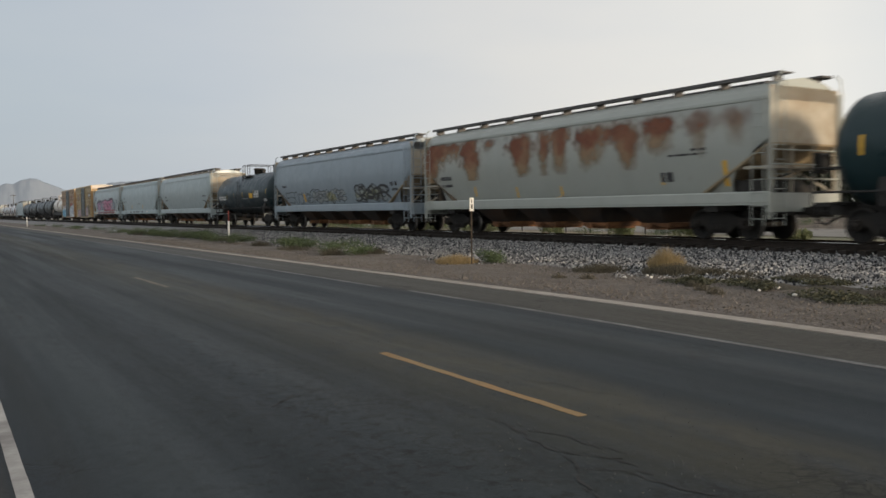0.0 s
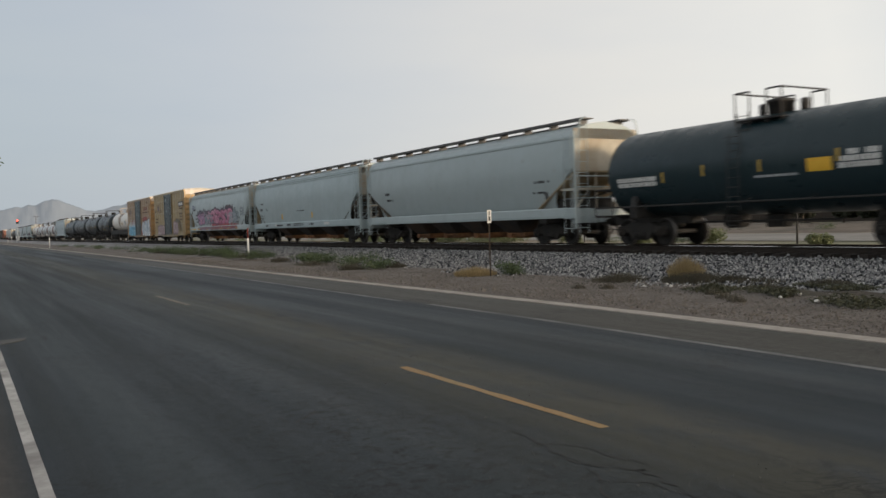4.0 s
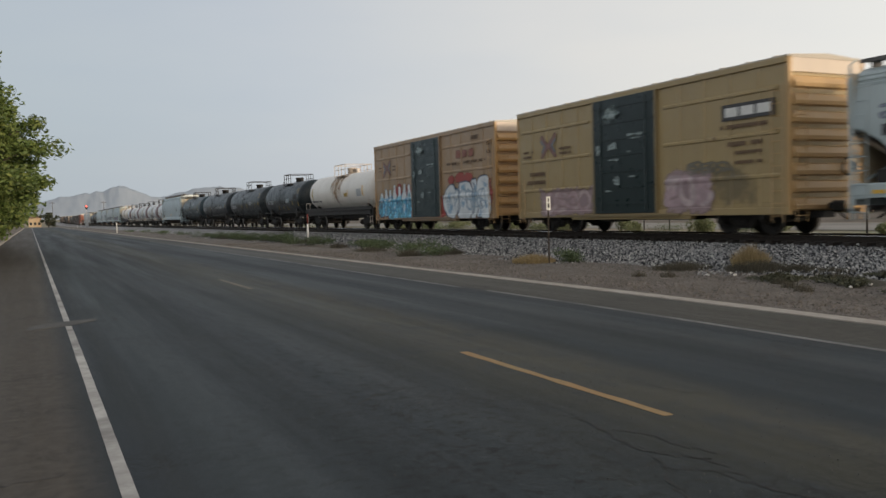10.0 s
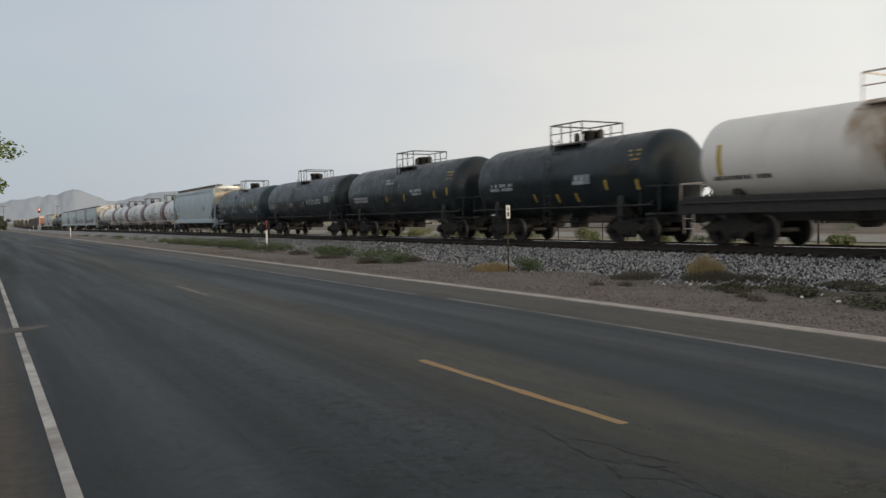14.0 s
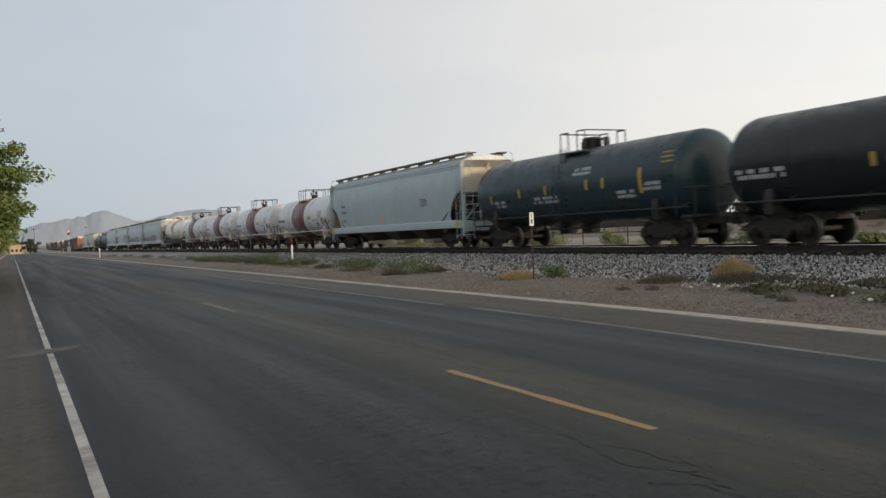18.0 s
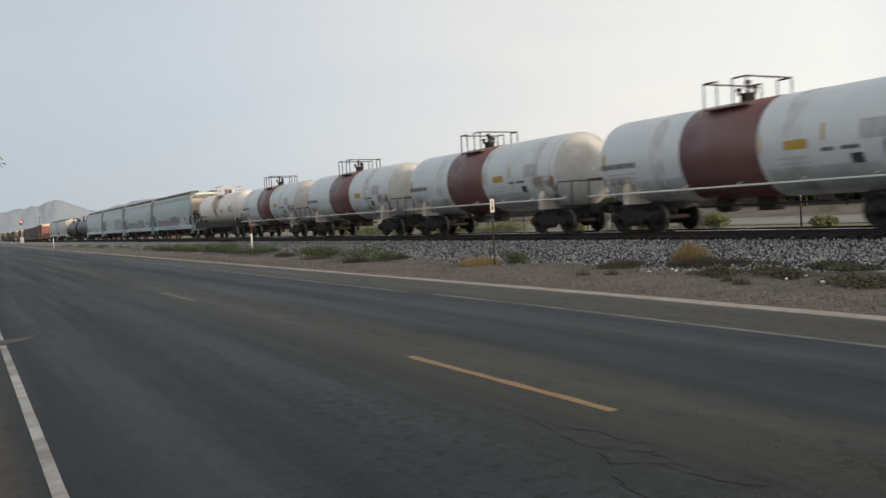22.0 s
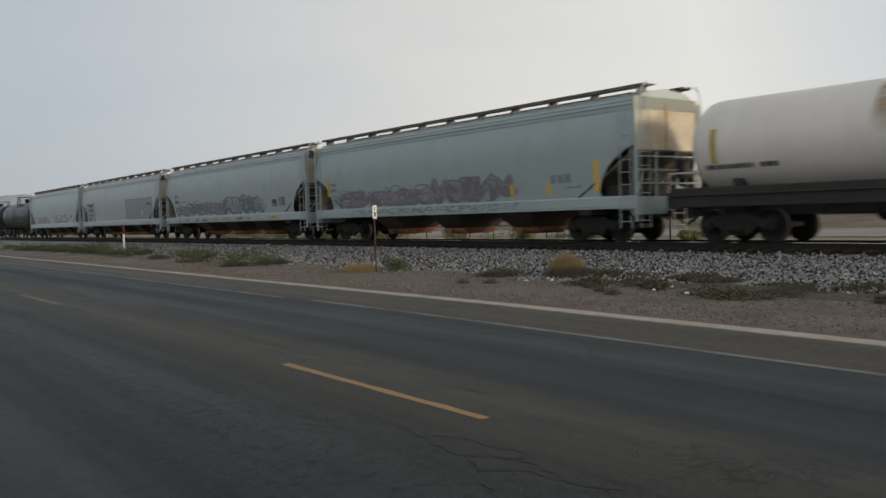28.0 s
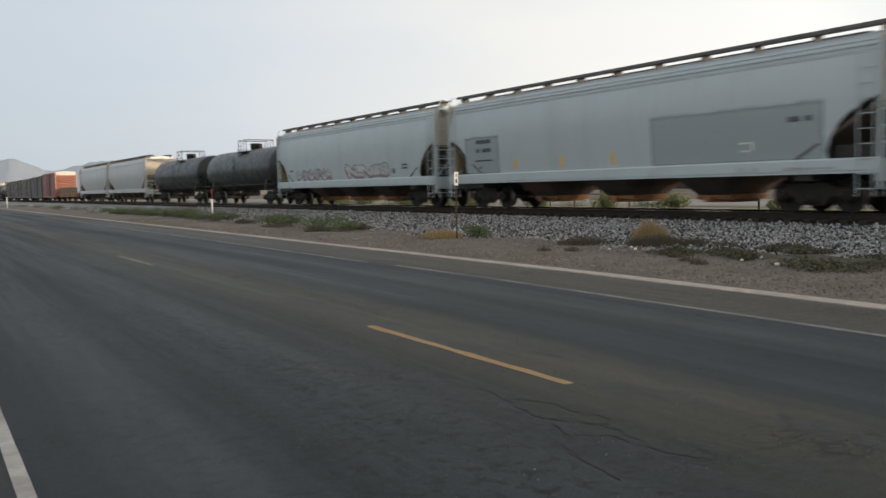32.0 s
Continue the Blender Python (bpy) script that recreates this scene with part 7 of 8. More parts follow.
def leaves(bm, rng, centre, radii, n, size, shell=0.0):
    cx, cy, cz = centre
    for _ in range(n):
        d = Vector((rng.gauss(0, 1), rng.gauss(0, 1), rng.gauss(0, 1))).normalized() * (shell + (1 - shell) * rng.random() ** 0.5)
        p = Vector((cx + d.x * radii[0], cy + d.y * radii[1], cz + d.z * radii[2]))
        u = Vector((rng.gauss(0, 1), rng.gauss(0, 1), rng.gauss(0, 0.5))).normalized()
        v = u.cross(Vector((rng.gauss(0, 1), rng.gauss(0, 1), rng.gauss(0, 1)))).normalized()
        s = size * rng.uniform(0.6, 1.3)
        bm.faces.new([bm.verts.new(q) for q in (p - u * s, p - v * s * .45, p + u * s, p + v * s * .45)])


def weed(x, y, r, hgt, kind, n, label, seed, z=None, leaf=0.034):
    rng = random.Random(seed)
    z = (bank_z(x) if x > 12.5 else 0.04) - 0.01 if z is None else z
    ob = root({"green": "weed_bush", "olive": "creeping_weed", "dry": "dry_grass_tuft", "brown": "withered_weed"}[kind], label, {"green": "weed", "olive": "weed", "dry": "grass tuft", "brown": "weed"}[kind], "weeds along the track", pose(x, y, z))
    if kind == "green":
        for k in range(3):
            bm = BM()
            a = rng.uniform(0, 6.28)
            rod(bm, (0, 0, -0.02), (math.cos(a) * r * .5, math.sin(a) * r * .5, hgt * rng.uniform(.4, .8)), 0.008, 4)
            part("stem", bm, M["brown_grass"], ob)
    bm = BM()
    if kind in ("green", "olive"):
        for k in range(9):
            a, q = rng.uniform(0, 6.28), rng.uniform(0, 0.75)
            leaves(bm, rng, (math.cos(a) * r * q, math.sin(a) * r * q, hgt * rng.uniform(.25, .7)), (r * .42, r * .42, hgt * .38), n * 2 // 9, leaf)
        part("foliage", bm, M["weed_leaf" if kind == "green" else "olive_leaf"], ob)
    else:
        blades(bm, rng, 0, 0, 0, r, r, hgt, int(n * 3.0), 0.0035, 0.35)
        leaves(bm, rng, (0, 0, hgt * 0.34), (r * 0.95, r * 0.95, hgt * 0.42), int(n * 1.6), 0.016)
        part("foliage", bm, M["dry_grass" if kind == "dry" else "brown_grass"], ob)
    return ob


GREEN_LABEL = "low green weed bush growing beside the ballast"
DRY_LABEL = "straw-yellow dry grass tuft in the gravel"
BROWN_LABEL = "small withered brown weed on the verge"
rnd = random.Random(77)
weed(11.65, 18.6, 0.55, 0.34, "dry", 650, DRY_LABEL, 1)
weed(12.35, 18.1, 0.55, 0.42, "green", 540, GREEN_LABEL, 2)
weed(13.55, 13.1, 0.36, 0.66, "dry", 650, "tall straw-yellow dry grass tuft among the stones", 3)
weed(13.2, 12.5, 0.7, 0.30, "brown", 700, BROWN_LABEL, 4)
weed(12.6, 14.1, 0.65, 0.26, "brown", 700, BROWN_LABEL, 5)
weed(11.4, 23.9, 0.55, 0.35, "green", 360, GREEN_LABEL, 6)
weed(12.3, 24.6, 0.4, 0.3, "brown", 300, BROWN_LABEL, 7)
for x, y in ((10.6, 13.1), (10.9, 12.6), (10.9, 9.7), (10.6, 9.2), (11.3, 10.3)):
    weed(x, y, 0.15, 0.2, "brown", 60, BROWN_LABEL, int(x * 10 + y))
for k in range(26):        # brown growth over the dirt mound nearest the road
    y = rnd.uniform(3.0, 12.0)
    x = 12.6 + rnd.uniform(-1.0, 1.2) - (0.0 if y > 8 else 0.3)
    if rnd.random() < 0.5:
        weed(x, y, rnd.uniform(.35, .7), rnd.uniform(.08, .17), "olive", 420, "low olive-brown weed creeping over the dirt", 100 + k)
    else:
        weed(x, y, rnd.uniform(.35, .75), rnd.uniform(.12, .26), "brown", 420, BROWN_LABEL, 100 + k)
for k in range(46):        # green row between 24 and 62 m
    y = 24.5 + 40 * rnd.random() ** 1.1
    x = 12.0 + rnd.uniform(-0.55, 0.8) - (0.7 if y < 30 else 0)
    if rnd.random() < 0.75:
        weed(x, y, rnd.uniform(.45, .95), rnd.uniform(.3, .62), "green", 300, GREEN_LABEL, 200 + k)
    else:
        weed(x, y, rnd.uniform(.4, .7), rnd.uniform(.25, .4), "brown", 240, BROWN_LABEL, 200 + k)
for k in range(14):
    weed(11.6 + rnd.uniform(-.5, .8), rnd.uniform(64, 120), rnd.uniform(.6, 1.1), rnd.uniform(.3, .5), "green", 180, GREEN_LABEL, 300 + k)

# dirt mound behind the verge
bm = BM()
bmesh.ops.create_grid(bm, x_segments=40, y_segments=60, size=1)
for v in bm.verts:
    u, w = v.co.x, v.co.y
    fall = max(0, 1 - u * u) * max(0, 1 - w * w)
    v.co = (12.5 + u * 0.95, 8.0 + w * 5.5, -0.05 + 0.13 * fall + 0.10 * fall * noise.noise((u * 3, w * 5, 2)))
tagged(obj_from("dirt_mound", bm, M["mound_dirt"]), "low brown dirt mound spilling over the ballast", "ground", kind="structure")

# small marker sign on a thin post
M["sign_white"] = surface("sign_white", (0.62, 0.62, 0.58), (0.72, 0.72, 0.69), 12, 0.5, bump=0)
M["post_steel"] = surface("brown_steel_post", (0.05, 0.04, 0.032), (0.10, 0.08, 0.062), 12, 0.8, 0.3)
sign = root("marker_sign", "small white marker sign on a thin brown steel post", "sign", "", pose(11.75, 18.05, 0.10))
bm = BM()
prism(bm, [(-0.022, -0.012), (-0.006, 0.012), (0.006, 0.012), (0.022, -0.012), (0.014, -0.012), (0.0, 0.006), (-0.014, -0.012)], -0.2, 1.60, "z")
part("post", bm, M["post_steel"], sign)
bm = BM()
box(bm, -0.075, 0.075, -0.022, -0.016, 1.30, 1.64, 0.004)
plate = part("plate", bm, M["sign_white"], sign, "white rectangular metal plate")
plate.matrix_basis = pose(0, 0, 0, 0, 0, 12)
bm = BM()
box(bm, -0.018, 0.012, -0.026, -0.022, 1.50, 1.60)
box(bm, -0.03, 0.03, -0.026, -0.022, 1.36, 1.47)
mark = part("sign_mark", bm, M["black_decal"], plate)

# white posts with a red head
M["post_white"] = surface("white_post_paint", (0.66, 0.66, 0.63), (0.78, 0.78, 0.75), 8, 0.6, bump=0)
M["post_red"] = surface("red_post_paint", (0.17, 0.035, 0.03), (0.25, 0.05, 0.04), 8, 0.6, bump=0)


def marker_post(x, y, hgt, red=True):
    p = root("marker_post", "slim white post with a red head beside the track" if red else "slim plain white post beside the road", "post", "marker posts", pose(x, y, 0.03))
    bm = BM()
    drum(bm, [(-0.1, 0), (-0.1, 0.05), (hgt * (0.66 if red else 1), 0.05), (hgt * (0.66 if red else 1), 0)], 10, "z")
    part("shaft", bm, M["post_white"], p)
    if red:
        bm = BM()
        drum(bm, [(hgt * 0.66, 0), (hgt * 0.66, 0.036), (hgt * 0.97, 0.036), (hgt, 0.02), (hgt, 0)], 10, "z")
        part("head", bm, M["post_red"], p, "red painted head")
    return p


marker_post(12.6, 41.5, 1.50)
marker_post(9.6, 112.0, 1.25, False)
marker_post(13.0, 262.0, 1.6, False)
marker_post(11.0, 240.0, 1.5, True)

# railway signal showing red
M["signal_red"] = bpy.data.materials.new("signal_red")
M["signal_red"].use_nodes = True
sb = M["signal_red"].node_tree.nodes["Principled BSDF"]
sb.inputs["Base Color"].default_value = (0.8, 0.05, 0.03, 1)
sb.inputs["Emission Color"].default_value = (1.0, 0.10, 0.06, 1)
sb.inputs["Emission Strength"].default_value = 6.0
sig = root("railway_signal", "railway signal mast showing a red light", "railway signal", "", pose(15.0, 270.0, 0.1))
bm = BM()
rod(bm, (0, 0, -0.1), (0, 0, 5.9), 0.09, 8)
part("mast", bm, M["spray_chrome"], sig)
bm = BM()
box(bm, -0.32, 0.32, -0.1, 0.06, 5.2, 6.4, 0.06)
part("signal_head", bm, M["dark_steel"], sig)
for z, mt in ((6.12, "signal_red"), (5.6, "dark_steel")):
    bm = BM()
    drum(bm, [(-0.15, 0), (-0.15, 0.19), (-0.10, 0.2)], 14, "y", centre=(0, 0, z))
    part("lens", bm, M[mt], sig, "glowing red lens" if mt == "signal_red" else "")
bm = BM()
box(bm, -0.45, 0.45, 0.3, 1.1, -0.1, 1.7, 0.03)
part("relay_case", bm, M["spray_chrome"], sig, "grey equipment case")


# ---- trees ----
def tree(x, y, hgt, spread, label, seed, leaf="far_leaf", n=5200, size=0.085, trunk=0.16, low=0.3, lean=0.0, clumps=38, skirt=0.15):
    rng = random.Random(seed)
    t = root("distant_tree", label, "tree", "trees", pose(x, y, 0.05))
    bm = BM()
    tips = []

    def limb(p, d, ln, r, depth):
        q = p + d * ln
        res = bmesh.ops.create_cone(bm, cap_ends=False, segments=7 if depth < 2 else 5, radius1=r, radius2=r * 0.62, depth=ln,
                                    matrix=Matrix.Translation((p + q) / 2) @ d.to_track_quat("Z", "Y").to_matrix().to_4x4())
        if depth >= 3:
            tips.append(q)
            return
        for k in range(3 if depth else 4):
            a = rng.uniform(0, 6.28)
            side = Vector((math.cos(a), math.sin(a), rng.uniform(0.1, 0.8)))
            limb(q - d * ln * rng.uniform(0, 0.25), (d * rng.uniform(.4, .9) + side * rng.uniform(.6, 1.0)).normalized(), ln * rng.uniform(.55, .8), r * 0.58, depth + 1)
    limb(Vector((0, 0, -0.2)), Vector((lean, 0, 1)).normalized(), hgt * 0.28, trunk, 0)
    part("trunk", bm, M["bark"], t)
    bm = BM()
    for k in range(clumps):
        a, q = rng.uniform(0, 6.28), rng.random() ** 0.5
        zz = low + (1 - low) * rng.random()
        env = max(skirt, math.sin(math.pi * min(1, max(0.08, (zz - low * 0.6) / (1.05 - low * 0.6)))) ** 0.7)
        c = Vector((math.cos(a) * spread * q * env + lean * hgt * zz, math.sin(a) * spread * q * env, hgt * zz))
        s = spread * rng.uniform(0.16, 0.34)
        leaves(bm, rng, c, (s, s, s * 0.62), n // clumps, size)
    part("crown", bm, M[leaf], t)
    return t


TIERS = ((1.02, 0.42), (0.95, 0.56), (0.88, 0.68), (0.80, 0.80), (0.73, 0.84), (0.655, 0.98), (0.60, 0.86), (0.54, 1.03), (0.47, 0.90), (0.40, 0.94), (0.33, 0.96), (0.26, 0.78), (0.18, 0.62))     # height and reach of the boughs


def street_tree(x, y, hgt, spread, label, seed, n, size):
    """Broad tree: boughs in tiers round the trunk, each a drooping spray of leaf clusters, with gaps between."""
    rng = random.Random(seed)
    t = root("street_tree", label, "tree", "trees", pose(x, y, 0.05))
    bm = BM()
    rod(bm, (0, 0, -0.2), (0.1, 0, hgt * 0.3), 0.17, 8)
    rod(bm, (0.1, 0, hgt * 0.28), (0.25, 0.1, hgt * 0.62), 0.11, 7)
    rod(bm, (0.25, 0.1, hgt * 0.6), (0.2, 0.0, hgt * 0.93), 0.05, 6)
    crown = BM()
    per = n // (len(TIERS) * 8 * 9)
    for zz, reach in TIERS:
        turn = rng.uniform(0, 0.5)
        for k in range(8):
            a = turn + k * math.pi / 4 + rng.uniform(-.25, .25)
            R = spread * reach * (1.0 if k == 0 else rng.uniform(0.72, 1.0))
            z0 = hgt * (zz - 0.09)
            tip = Vector((math.cos(a) * R, math.sin(a) * R, hgt * zz + rng.uniform(-.25, .15)))
            start = Vector((0.15, 0.05, max(hgt * 0.12, z0 - R * 0.25)))
            rod(bm, start, start.lerp(tip, 0.8), 0.028, 4)
            for q in range(9):
                u = 0.32 + 0.68 * (q + rng.random() * 0.6) / 9
                c = start.lerp(tip, u) + Vector((rng.uniform(-.4, .4), rng.uniform(-.5, .5), 0.45 * math.sin(u * 3.0) - 0.15 + rng.uniform(-.2, .2)))
                s = spread * rng.uniform(0.10, 0.17) * (1.25 - 0.5 * u)
                leaves(crown, rng, c, (s * 1.2, s * 1.2, s * 0.85), per, size)
    part("trunk", bm, M["bark"], t)
    part("crown", crown, M["tree_leaf"], t)
    return t


street_tree(-4.0, 37.0, 8.3, 4.75, "leafy green street tree overhanging the road", 11, 150000, 0.10)
street_tree(-3.9, 46.5, 6.6, 4.7, "leafy green street tree on the dusty pavement", 12, 45000, 0.13)
street_tree(-4.0, 57.0, 5.8, 4.2, "leafy green street tree on the dusty pavement", 13, 20000, 0.16)
street_tree(-4.6, 68.0, 6.2, 3.9, "leafy green street tree on the dusty pavement", 14, 12000, 0.18)
street_tree(-4.4, 90.0, 6.0, 3.8, "leafy green street tree on the dusty pavement", 15, 4000, 0.2)
street_tree(-4.5, 125.0, 6.0, 4.0, "leafy green street tree on the dusty pavement", 16, 3300, 0.24)
FAR_LABEL = "dark far tree beyond the railway"
for k, (az, dist, hgt, sp) in enumerate(((51.6, 100, 11.5, 2.0), (53.0, 108, 10.0, 2.4), (55.3, 98, 8.4, 2.6), (57.4, 92, 8.0, 3.0), (61.2, 90, 9.8, 2.8), (64.2, 92, 9.6, 3.2), (67.5, 95, 8, 3.6), (70.5, 95, 7, 4), (44, 150, 5.0, 4.5), (40, 170, 5, 5), (47.5, 140, 6.0, 3.6),
                                         (34, 190, 5, 6), (29, 220, 5.5, 6), (24, 250, 5, 6), (1.0, 330, 5.0, 3.4), (-1.2, 230, 6.5, 5))):
    a = math.radians(az)
    tree(dist * math.sin(a), dist * math.cos(a), hgt, sp, FAR_LABEL, 40 + k, "far_leaf", 30000 if dist < 120 else 5200 if dist < 160 else 1500, 0.23 if dist < 160 else 0.4, 0.14, 0.10, clumps=70 if dist < 160 else 24, skirt=0.55)
rnd = random.Random(61)
for k in range(15):       # low tree line behind the far fence
    tree(106 + rnd.uniform(-3, 4), 16 + 7.4 * k, rnd.uniform(3.4, 5.2), rnd.uniform(3.6, 5.0), FAR_LABEL, 80 + k, "far_leaf", 1300, 0.26, 0.14, 0.06, clumps=26, skirt=0.75)
rnd = random.Random(21)
for k in range(26):       # scrub beside the far road
    y = rnd.uniform(-5, 130)
    x = rnd.choice((rnd.uniform(27, 35), rnd.uniform(52, 75)))
    o = weed(x, y, rnd.uniform(.9, 2.0), rnd.uniform(.5, 1.0), "green", 420, "grey-green desert scrub beyond the railway", 500 + k, -0.05)
    o.name = "desert_shrub"

M["scrub_leaf"] = leaf_material("scrub_leaf", (0.09, 0.115, 0.055), (0.16, 0.185, 0.09), (0.24, 0.25, 0.14))
for k, (x, y, r, hh) in enumerate(((31, 39.1, .9, .95), (31, 33.2, .9, .95), (31, 28.4, 1.0, .9), (30.5, 45, 1.6, .9), (31.5, 48.5, 1.8, .8), (30.8, 52, 1.5, .9), (31.5, 56, 1.7, .8), (31, 61, 1.6, .9), (32, 23.4, .8, .6), (31, 67, 1.8, .9), (32, 74, 2.0, 1.0))):
    o = weed(x, y, r, hh, "green", 1500, "pale green desert shrub beyond the railway", 700 + k, -0.05, 0.055)
    o.name = "desert_shrub"
    for ch in o.children:
        if ch.name.startswith("foliage"):
            ch.data.materials[0] = M["scrub_leaf"]

# pipe fence beyond the track
pf = root("pipe_fence", "low dark pipe fence with posts beyond the railway", "fence", "", pose(35.5, 0, -0.05))
for k in range(12):
    bm = BM()
    rod(bm, (0, 36 + k * 2.4, -0.1), (0, 36 + k * 2.4, 1.25), 0.045, 6)
    part("fence_post", bm, M["dark_steel"], pf)
for z in (0.75, 1.2):
    bm = BM()
    rod(bm, (0, 35.8, z), (0, 62.6, z), 0.035, 6)
    part("fence_rail", bm, M["dark_steel"], pf)

# dark wooden fence and low houses beyond the far road
M["fence_wood"] = surface("dark_fence", (0.03, 0.026, 0.022), (0.065, 0.05, 0.04), 3, 0.9, 0, (0.04, 0.032, 0.026), 0.3)
M["stucco"] = surface("ochre_stucco", (0.34, 0.27, 0.18), (0.42, 0.33, 0.22), 2, 0.9, 0, (0.36, 0.26, 0.16), 0.3)
M["white_wall"] = surface("white_wall", (0.30, 0.28, 0.25), (0.38, 0.36, 0.32), 2, 0.85, 0, (0.27, 0.25, 0.22), 0.3)
M["dark_glass"] = surface("dark_window", (0.02, 0.022, 0.025), (0.035, 0.037, 0.04), 3, 0.15, bump=0)
M["roof_tile"] = surface("brown_roof", (0.12, 0.08, 0.06), (0.19, 0.13, 0.10), 4, 0.85)
fence = root("board_fence", "long dark wooden board fence beyond the far road", "fence", "", pose(100, 0, -0.05))
for k in range(60):
    bm = BM()
    y = 20 + k * 2.5
    box(bm, -0.03, 0.03, y + 0.02, y + 2.48, 0.05, 1.75 + 0.1 * math.sin(k * 1.7))
    part("fence_panel", bm, M["fence_wood"], fence)


def house(x, y, w, d, hgt, wall, label, turn=0):
    hs = root("house", label, "house", "far houses", pose(x, y, -0.05, 0, 0, turn))
    bm = BM()
    box(bm, -w / 2, w / 2, -d / 2, d / 2, 0, hgt, 0.02)
    part("wall", bm, M[wall], hs)
    bm = BM()
    prism(bm, [(-w / 2 - 0.4, hgt), (w / 2 + 0.4, hgt), (w / 2 + 0.3, hgt + 0.25), (0, hgt + 1.1), (-w / 2 - 0.3, hgt + 0.25)], -d / 2 - 0.4, d / 2 + 0.4, "y")
    part("roof", bm, M["roof_tile"], hs)
    for k in range(3):
        yy = -d / 2 + d * (k + 0.5) / 3
        bm = BM()
        box(bm, -w / 2 - 0.03, -w / 2 + 0.05, yy - 0.6, yy + 0.6, 0.9, 2.1)
        part("window", bm, M["dark_glass"], hs)
        bm = BM()
        xx = -w / 2 + w * (k + 0.5) / 3
        box(bm, xx - 0.5, xx + 0.5, -d / 2 - 0.03, -d / 2 + 0.05, 0.9, 2.1)
        part("window", bm, M["dark_glass"], hs)
    return hs


house(1.9, 425, 5.2, 9, 4.0, "stucco", "small ochre stucco house at the road's end")
house(118, 95, 11, 14, 2.8, "white_wall", "low pale house behind the dark fence", 8)
house(122, 66, 12, 13, 2.9, "stucco", "low ochre house behind the dark fence", -5)
house(116, 130, 10, 15, 2.7, "white_wall", "low pale house behind the dark fence", 3)
house(130, 30, 12, 12, 2.8, "white_wall", "low pale house behind the dark fence", 0)


def pole(x, y, hgt, label, lamp=False):
    p = root("street_lamp" if lamp else "utility_pole", label, "street lamp" if lamp else "utility pole", "poles", pose(x, y, -0.05))
    bm = BM()
    drum(bm, [(-0.2, 0), (-0.2, 0.13), (hgt, 0.08), (hgt, 0)], 8, "z")
    part("shaft", bm, M["bark"] if not lamp else M["dark_steel"], p)
    bm = BM()
    if lamp:
        rod(bm, (0, 0, hgt - 0.1), (-0.9, 0, hgt + 0.05), 0.04, 6)
        box(bm, -1.3, -0.8, -0.12, 0.12, hgt, hgt + 0.12, 0.02)
        part("lamp_arm", bm, M["dark_steel"], p)
    else:
        box(bm, -1.1, 1.1, -0.06, 0.06, hgt - 0.6, hgt - 0.46)
        for k in (-1, -0.4, 0.4, 1):
            rod(bm, (k, 0, hgt - 0.46), (k, 0, hgt - 0.28), 0.04, 6)
        part("cross_arm", bm, M["bark"], p)


pole(8.9, 405, 10.8, "far wooden utility pole with cross arm")
pole(29.5, 402, 10.6, "far wooden utility pole with cross arm")
pole(100.0, 111.7, 14.9, "far wooden utility pole with cross arm")
# thin post beside the far road
far_pole = root("thin_pole", "thin dark steel pole beside the far road", "pole", "poles", pose(34.5, 26.3, -0.05))
bm = BM()
drum(bm, [(-0.2, 0), (-0.2, 0.05), (1.45, 0.045), (1.5, 0.03), (1.5, 0)], 8, "z")
part("shaft", bm, M["dark_steel"], far_pole)
bm = BM()
box(bm, -0.07, 0.07, -0.02, 0.02, 1.42, 1.56, 0.01)
part("cap", bm, M["spray_chrome"], far_pole)

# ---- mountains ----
# distance haze is put into the mountains' pale blue-grey colour
M["mountain"] = surface("haze_tinted_mountain", (0.32, 0.362, 0.412), (0.345, 0.386, 0.435), 0.004, 1.0, 0, (0.31, 0.352, 0.402), 0.0012, 0)


def range_of(name, az0, az1, dist, crest, label, seed):
    """A ridge seen far off: crest gives its elevation in degrees by azimuth; several rows of slopes give it depth."""
    bm = BM()
    n, rows = 160, 11
    grid = []
    for j in range(rows):
        u = j / (rows - 1)
        line = []
        for i in range(n + 1):
            az = az0 + (az1 - az0) * i / n
            d = dist * (0.82 + 0.18 * u)
            e = float(np.interp(az, [c[0] for c in crest], [c[1] for c in crest]))
            rough = 0.07 * noise.fractal(Vector((az * 1.3, u * 2.2, seed)), 0.75, 2.1, 6)
            z = max(-20, dist * math.tan(math.radians(max(0, e))) * (u ** 1.3) * (1 + rough * (3.4 - 2.4 * u)))
            line.append(bm.verts.new((d * math.sin(math.radians(az)), d * math.cos(math.radians(az)), z - 4 * (1 - u))))
        grid.append(line)
    back = [bm.verts.new((v.co.x * 1.2, v.co.y * 1.2, -10)) for v in grid[-1]]
    grid.append(back)
    for a, b in zip(grid, grid[1:]):
        for i in range(n):
            bm.faces.new((a[i], a[i + 1], b[i + 1], b[i])).smooth = True
    bmesh.ops.recalc_face_normals(bm, faces=bm.faces[:])
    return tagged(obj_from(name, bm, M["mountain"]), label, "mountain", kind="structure")


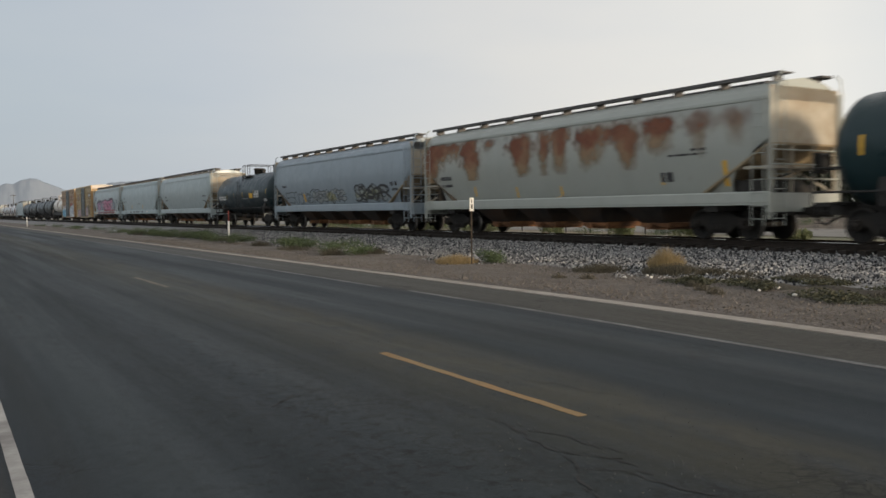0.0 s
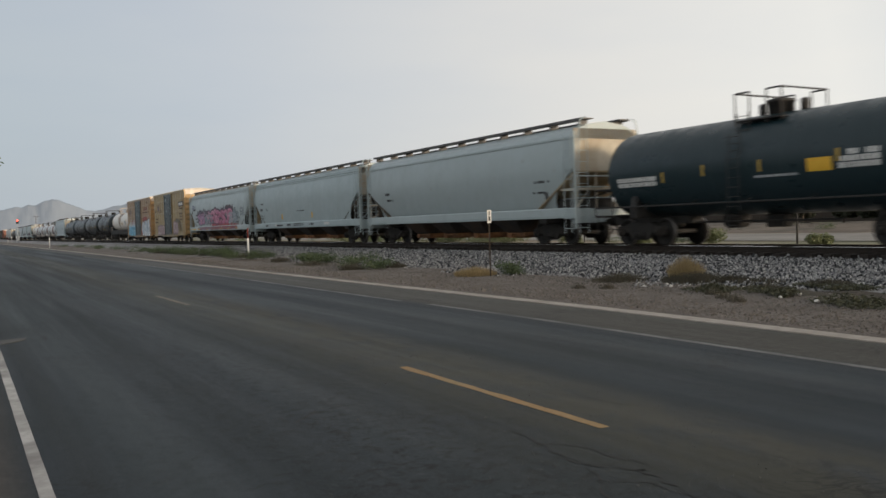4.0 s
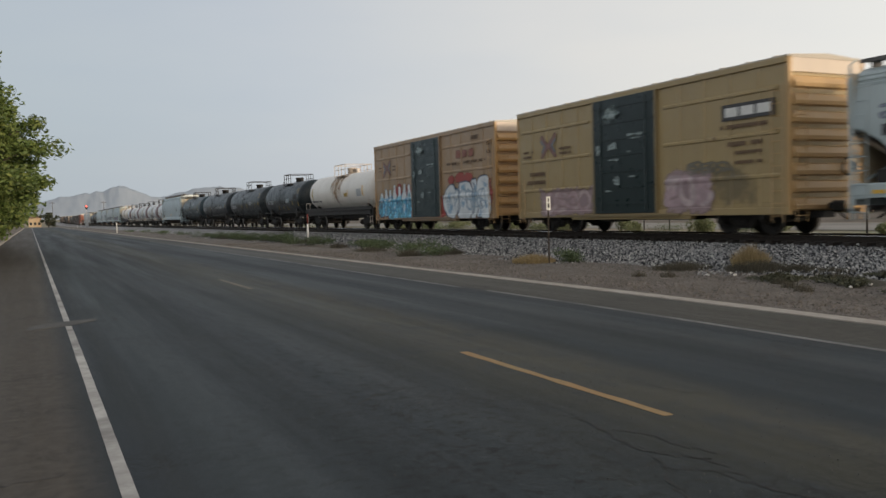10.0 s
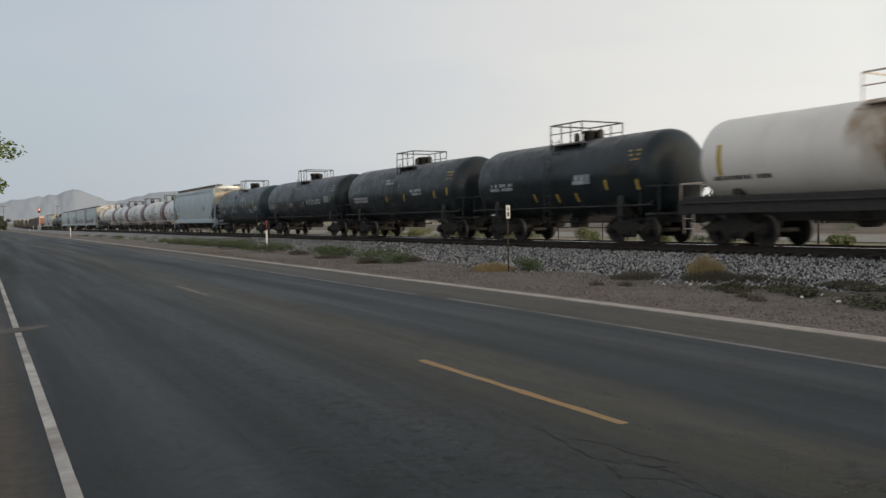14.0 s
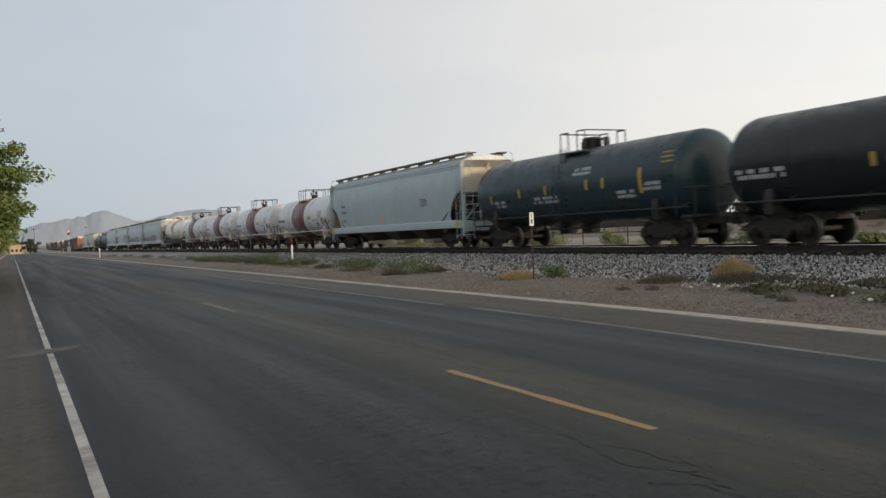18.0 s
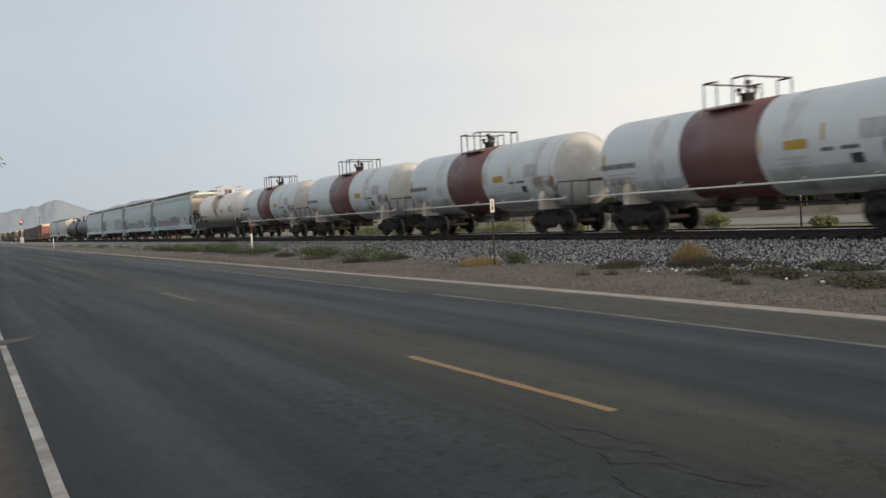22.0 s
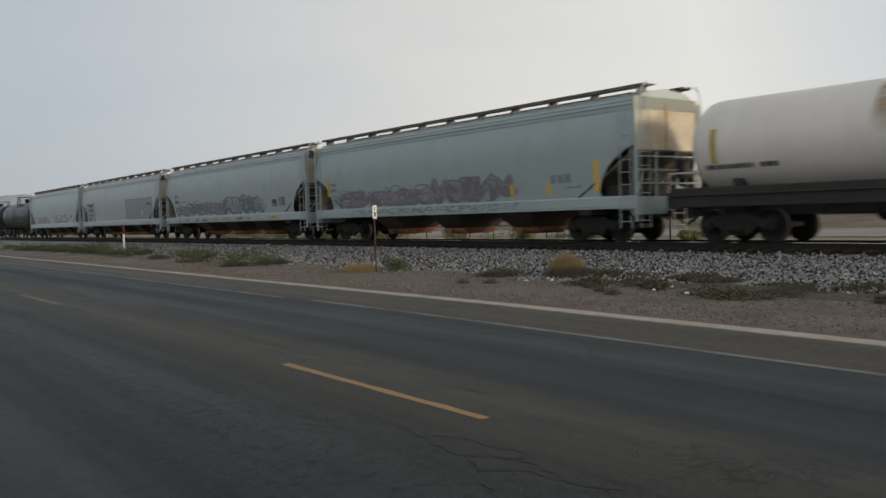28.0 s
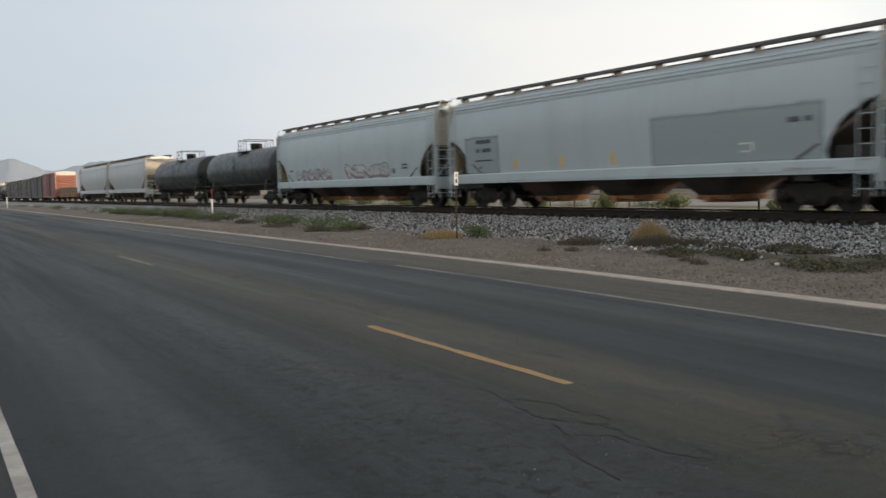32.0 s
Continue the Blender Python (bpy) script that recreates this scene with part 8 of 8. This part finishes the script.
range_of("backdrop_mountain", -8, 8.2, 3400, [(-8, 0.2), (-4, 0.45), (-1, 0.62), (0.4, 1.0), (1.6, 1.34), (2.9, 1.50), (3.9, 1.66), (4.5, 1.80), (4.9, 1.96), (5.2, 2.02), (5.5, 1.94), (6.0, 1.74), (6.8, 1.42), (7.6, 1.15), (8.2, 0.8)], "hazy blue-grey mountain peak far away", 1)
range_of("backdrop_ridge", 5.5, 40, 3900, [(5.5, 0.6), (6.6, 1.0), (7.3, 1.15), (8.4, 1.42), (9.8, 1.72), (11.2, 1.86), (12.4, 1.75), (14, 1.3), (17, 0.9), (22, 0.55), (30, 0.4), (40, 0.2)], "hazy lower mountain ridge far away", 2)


def settle():
    """Everything that stands on the land goes down with it."""
    def lower(ob, y0=0.0):
        me = ob.data
        co = np.empty(len(me.vertices) * 3, np.float32)
        me.vertices.foreach_get("co", co)
        co = co.reshape(-1, 3)
        co[:, 2] += GRADE * (np.clip(co[:, 1] + ob.location.y + y0, KNEE, FOOT) - KNEE)
        me.vertices.foreach_set("co", co.ravel())
        me.update()
    moving = {car.name for car, _ in CARS}
    for ob in list(scene.objects):
        if ob.parent or ob.type not in ("MESH", "EMPTY") or ob.name in moving or ob.name.startswith("backdrop"):
            continue
        if ob.type == "MESH":
            lower(ob)
        elif ob.name in ("railway_track", "pipe_fence", "board_fence"):
            for ch in ob.children:
                if ch.data.users > 1:
                    ch.location.z += dip(ch.location.y + ob.location.y)
                else:
                    lower(ch, ob.location.y)
        else:
            ob.location.z += dip(ob.location.y)


settle()


def motions():
    """The train runs past at a steady speed; its wheels roll while it is near."""
    step = 1.0 / FPS
    for car, y in CARS:
        rows = []
        for k in range(65):
            t = k * 0.5
            v = y - V * t
            rows.append((t, pose(TRACK_X, v, RAIL_Z + (dip(v + 6) + dip(v - 6)) / 2, math.degrees(math.atan((dip(v + 6) - dip(v - 6)) / 12)))))
        walk(car, rows)
        # the wheels roll while the car is between 90 m ahead and 25 m past
        t0, t1 = max(0.0, (y - 90) / V), min(32.0, (y + 25) / V)
        if t1 - t0 < 0.5:
            continue
        n0, n1 = math.ceil(t0 * FPS), math.floor(t1 * FPS)
        turn = math.degrees(V * step / WHEEL_R)
        for truck in car.children:
            if not truck.name.startswith("truck"):
                continue
            for w in truck.children:
                if w.name.startswith("wheelset"):
                    x, yy, z = w.location
                    rows = [(n * step, pose(x, yy, z, turn * (n - n0))) for n in range(n0, n1 + 1)]
                    if n0 > 0:
                        rows.insert(0, (0.0, pose(x, yy, z)))
                    if n1 < 32 * FPS:
                        rows.append((32.0, rows[-1][1]))
                    walk(w, rows)


motions()
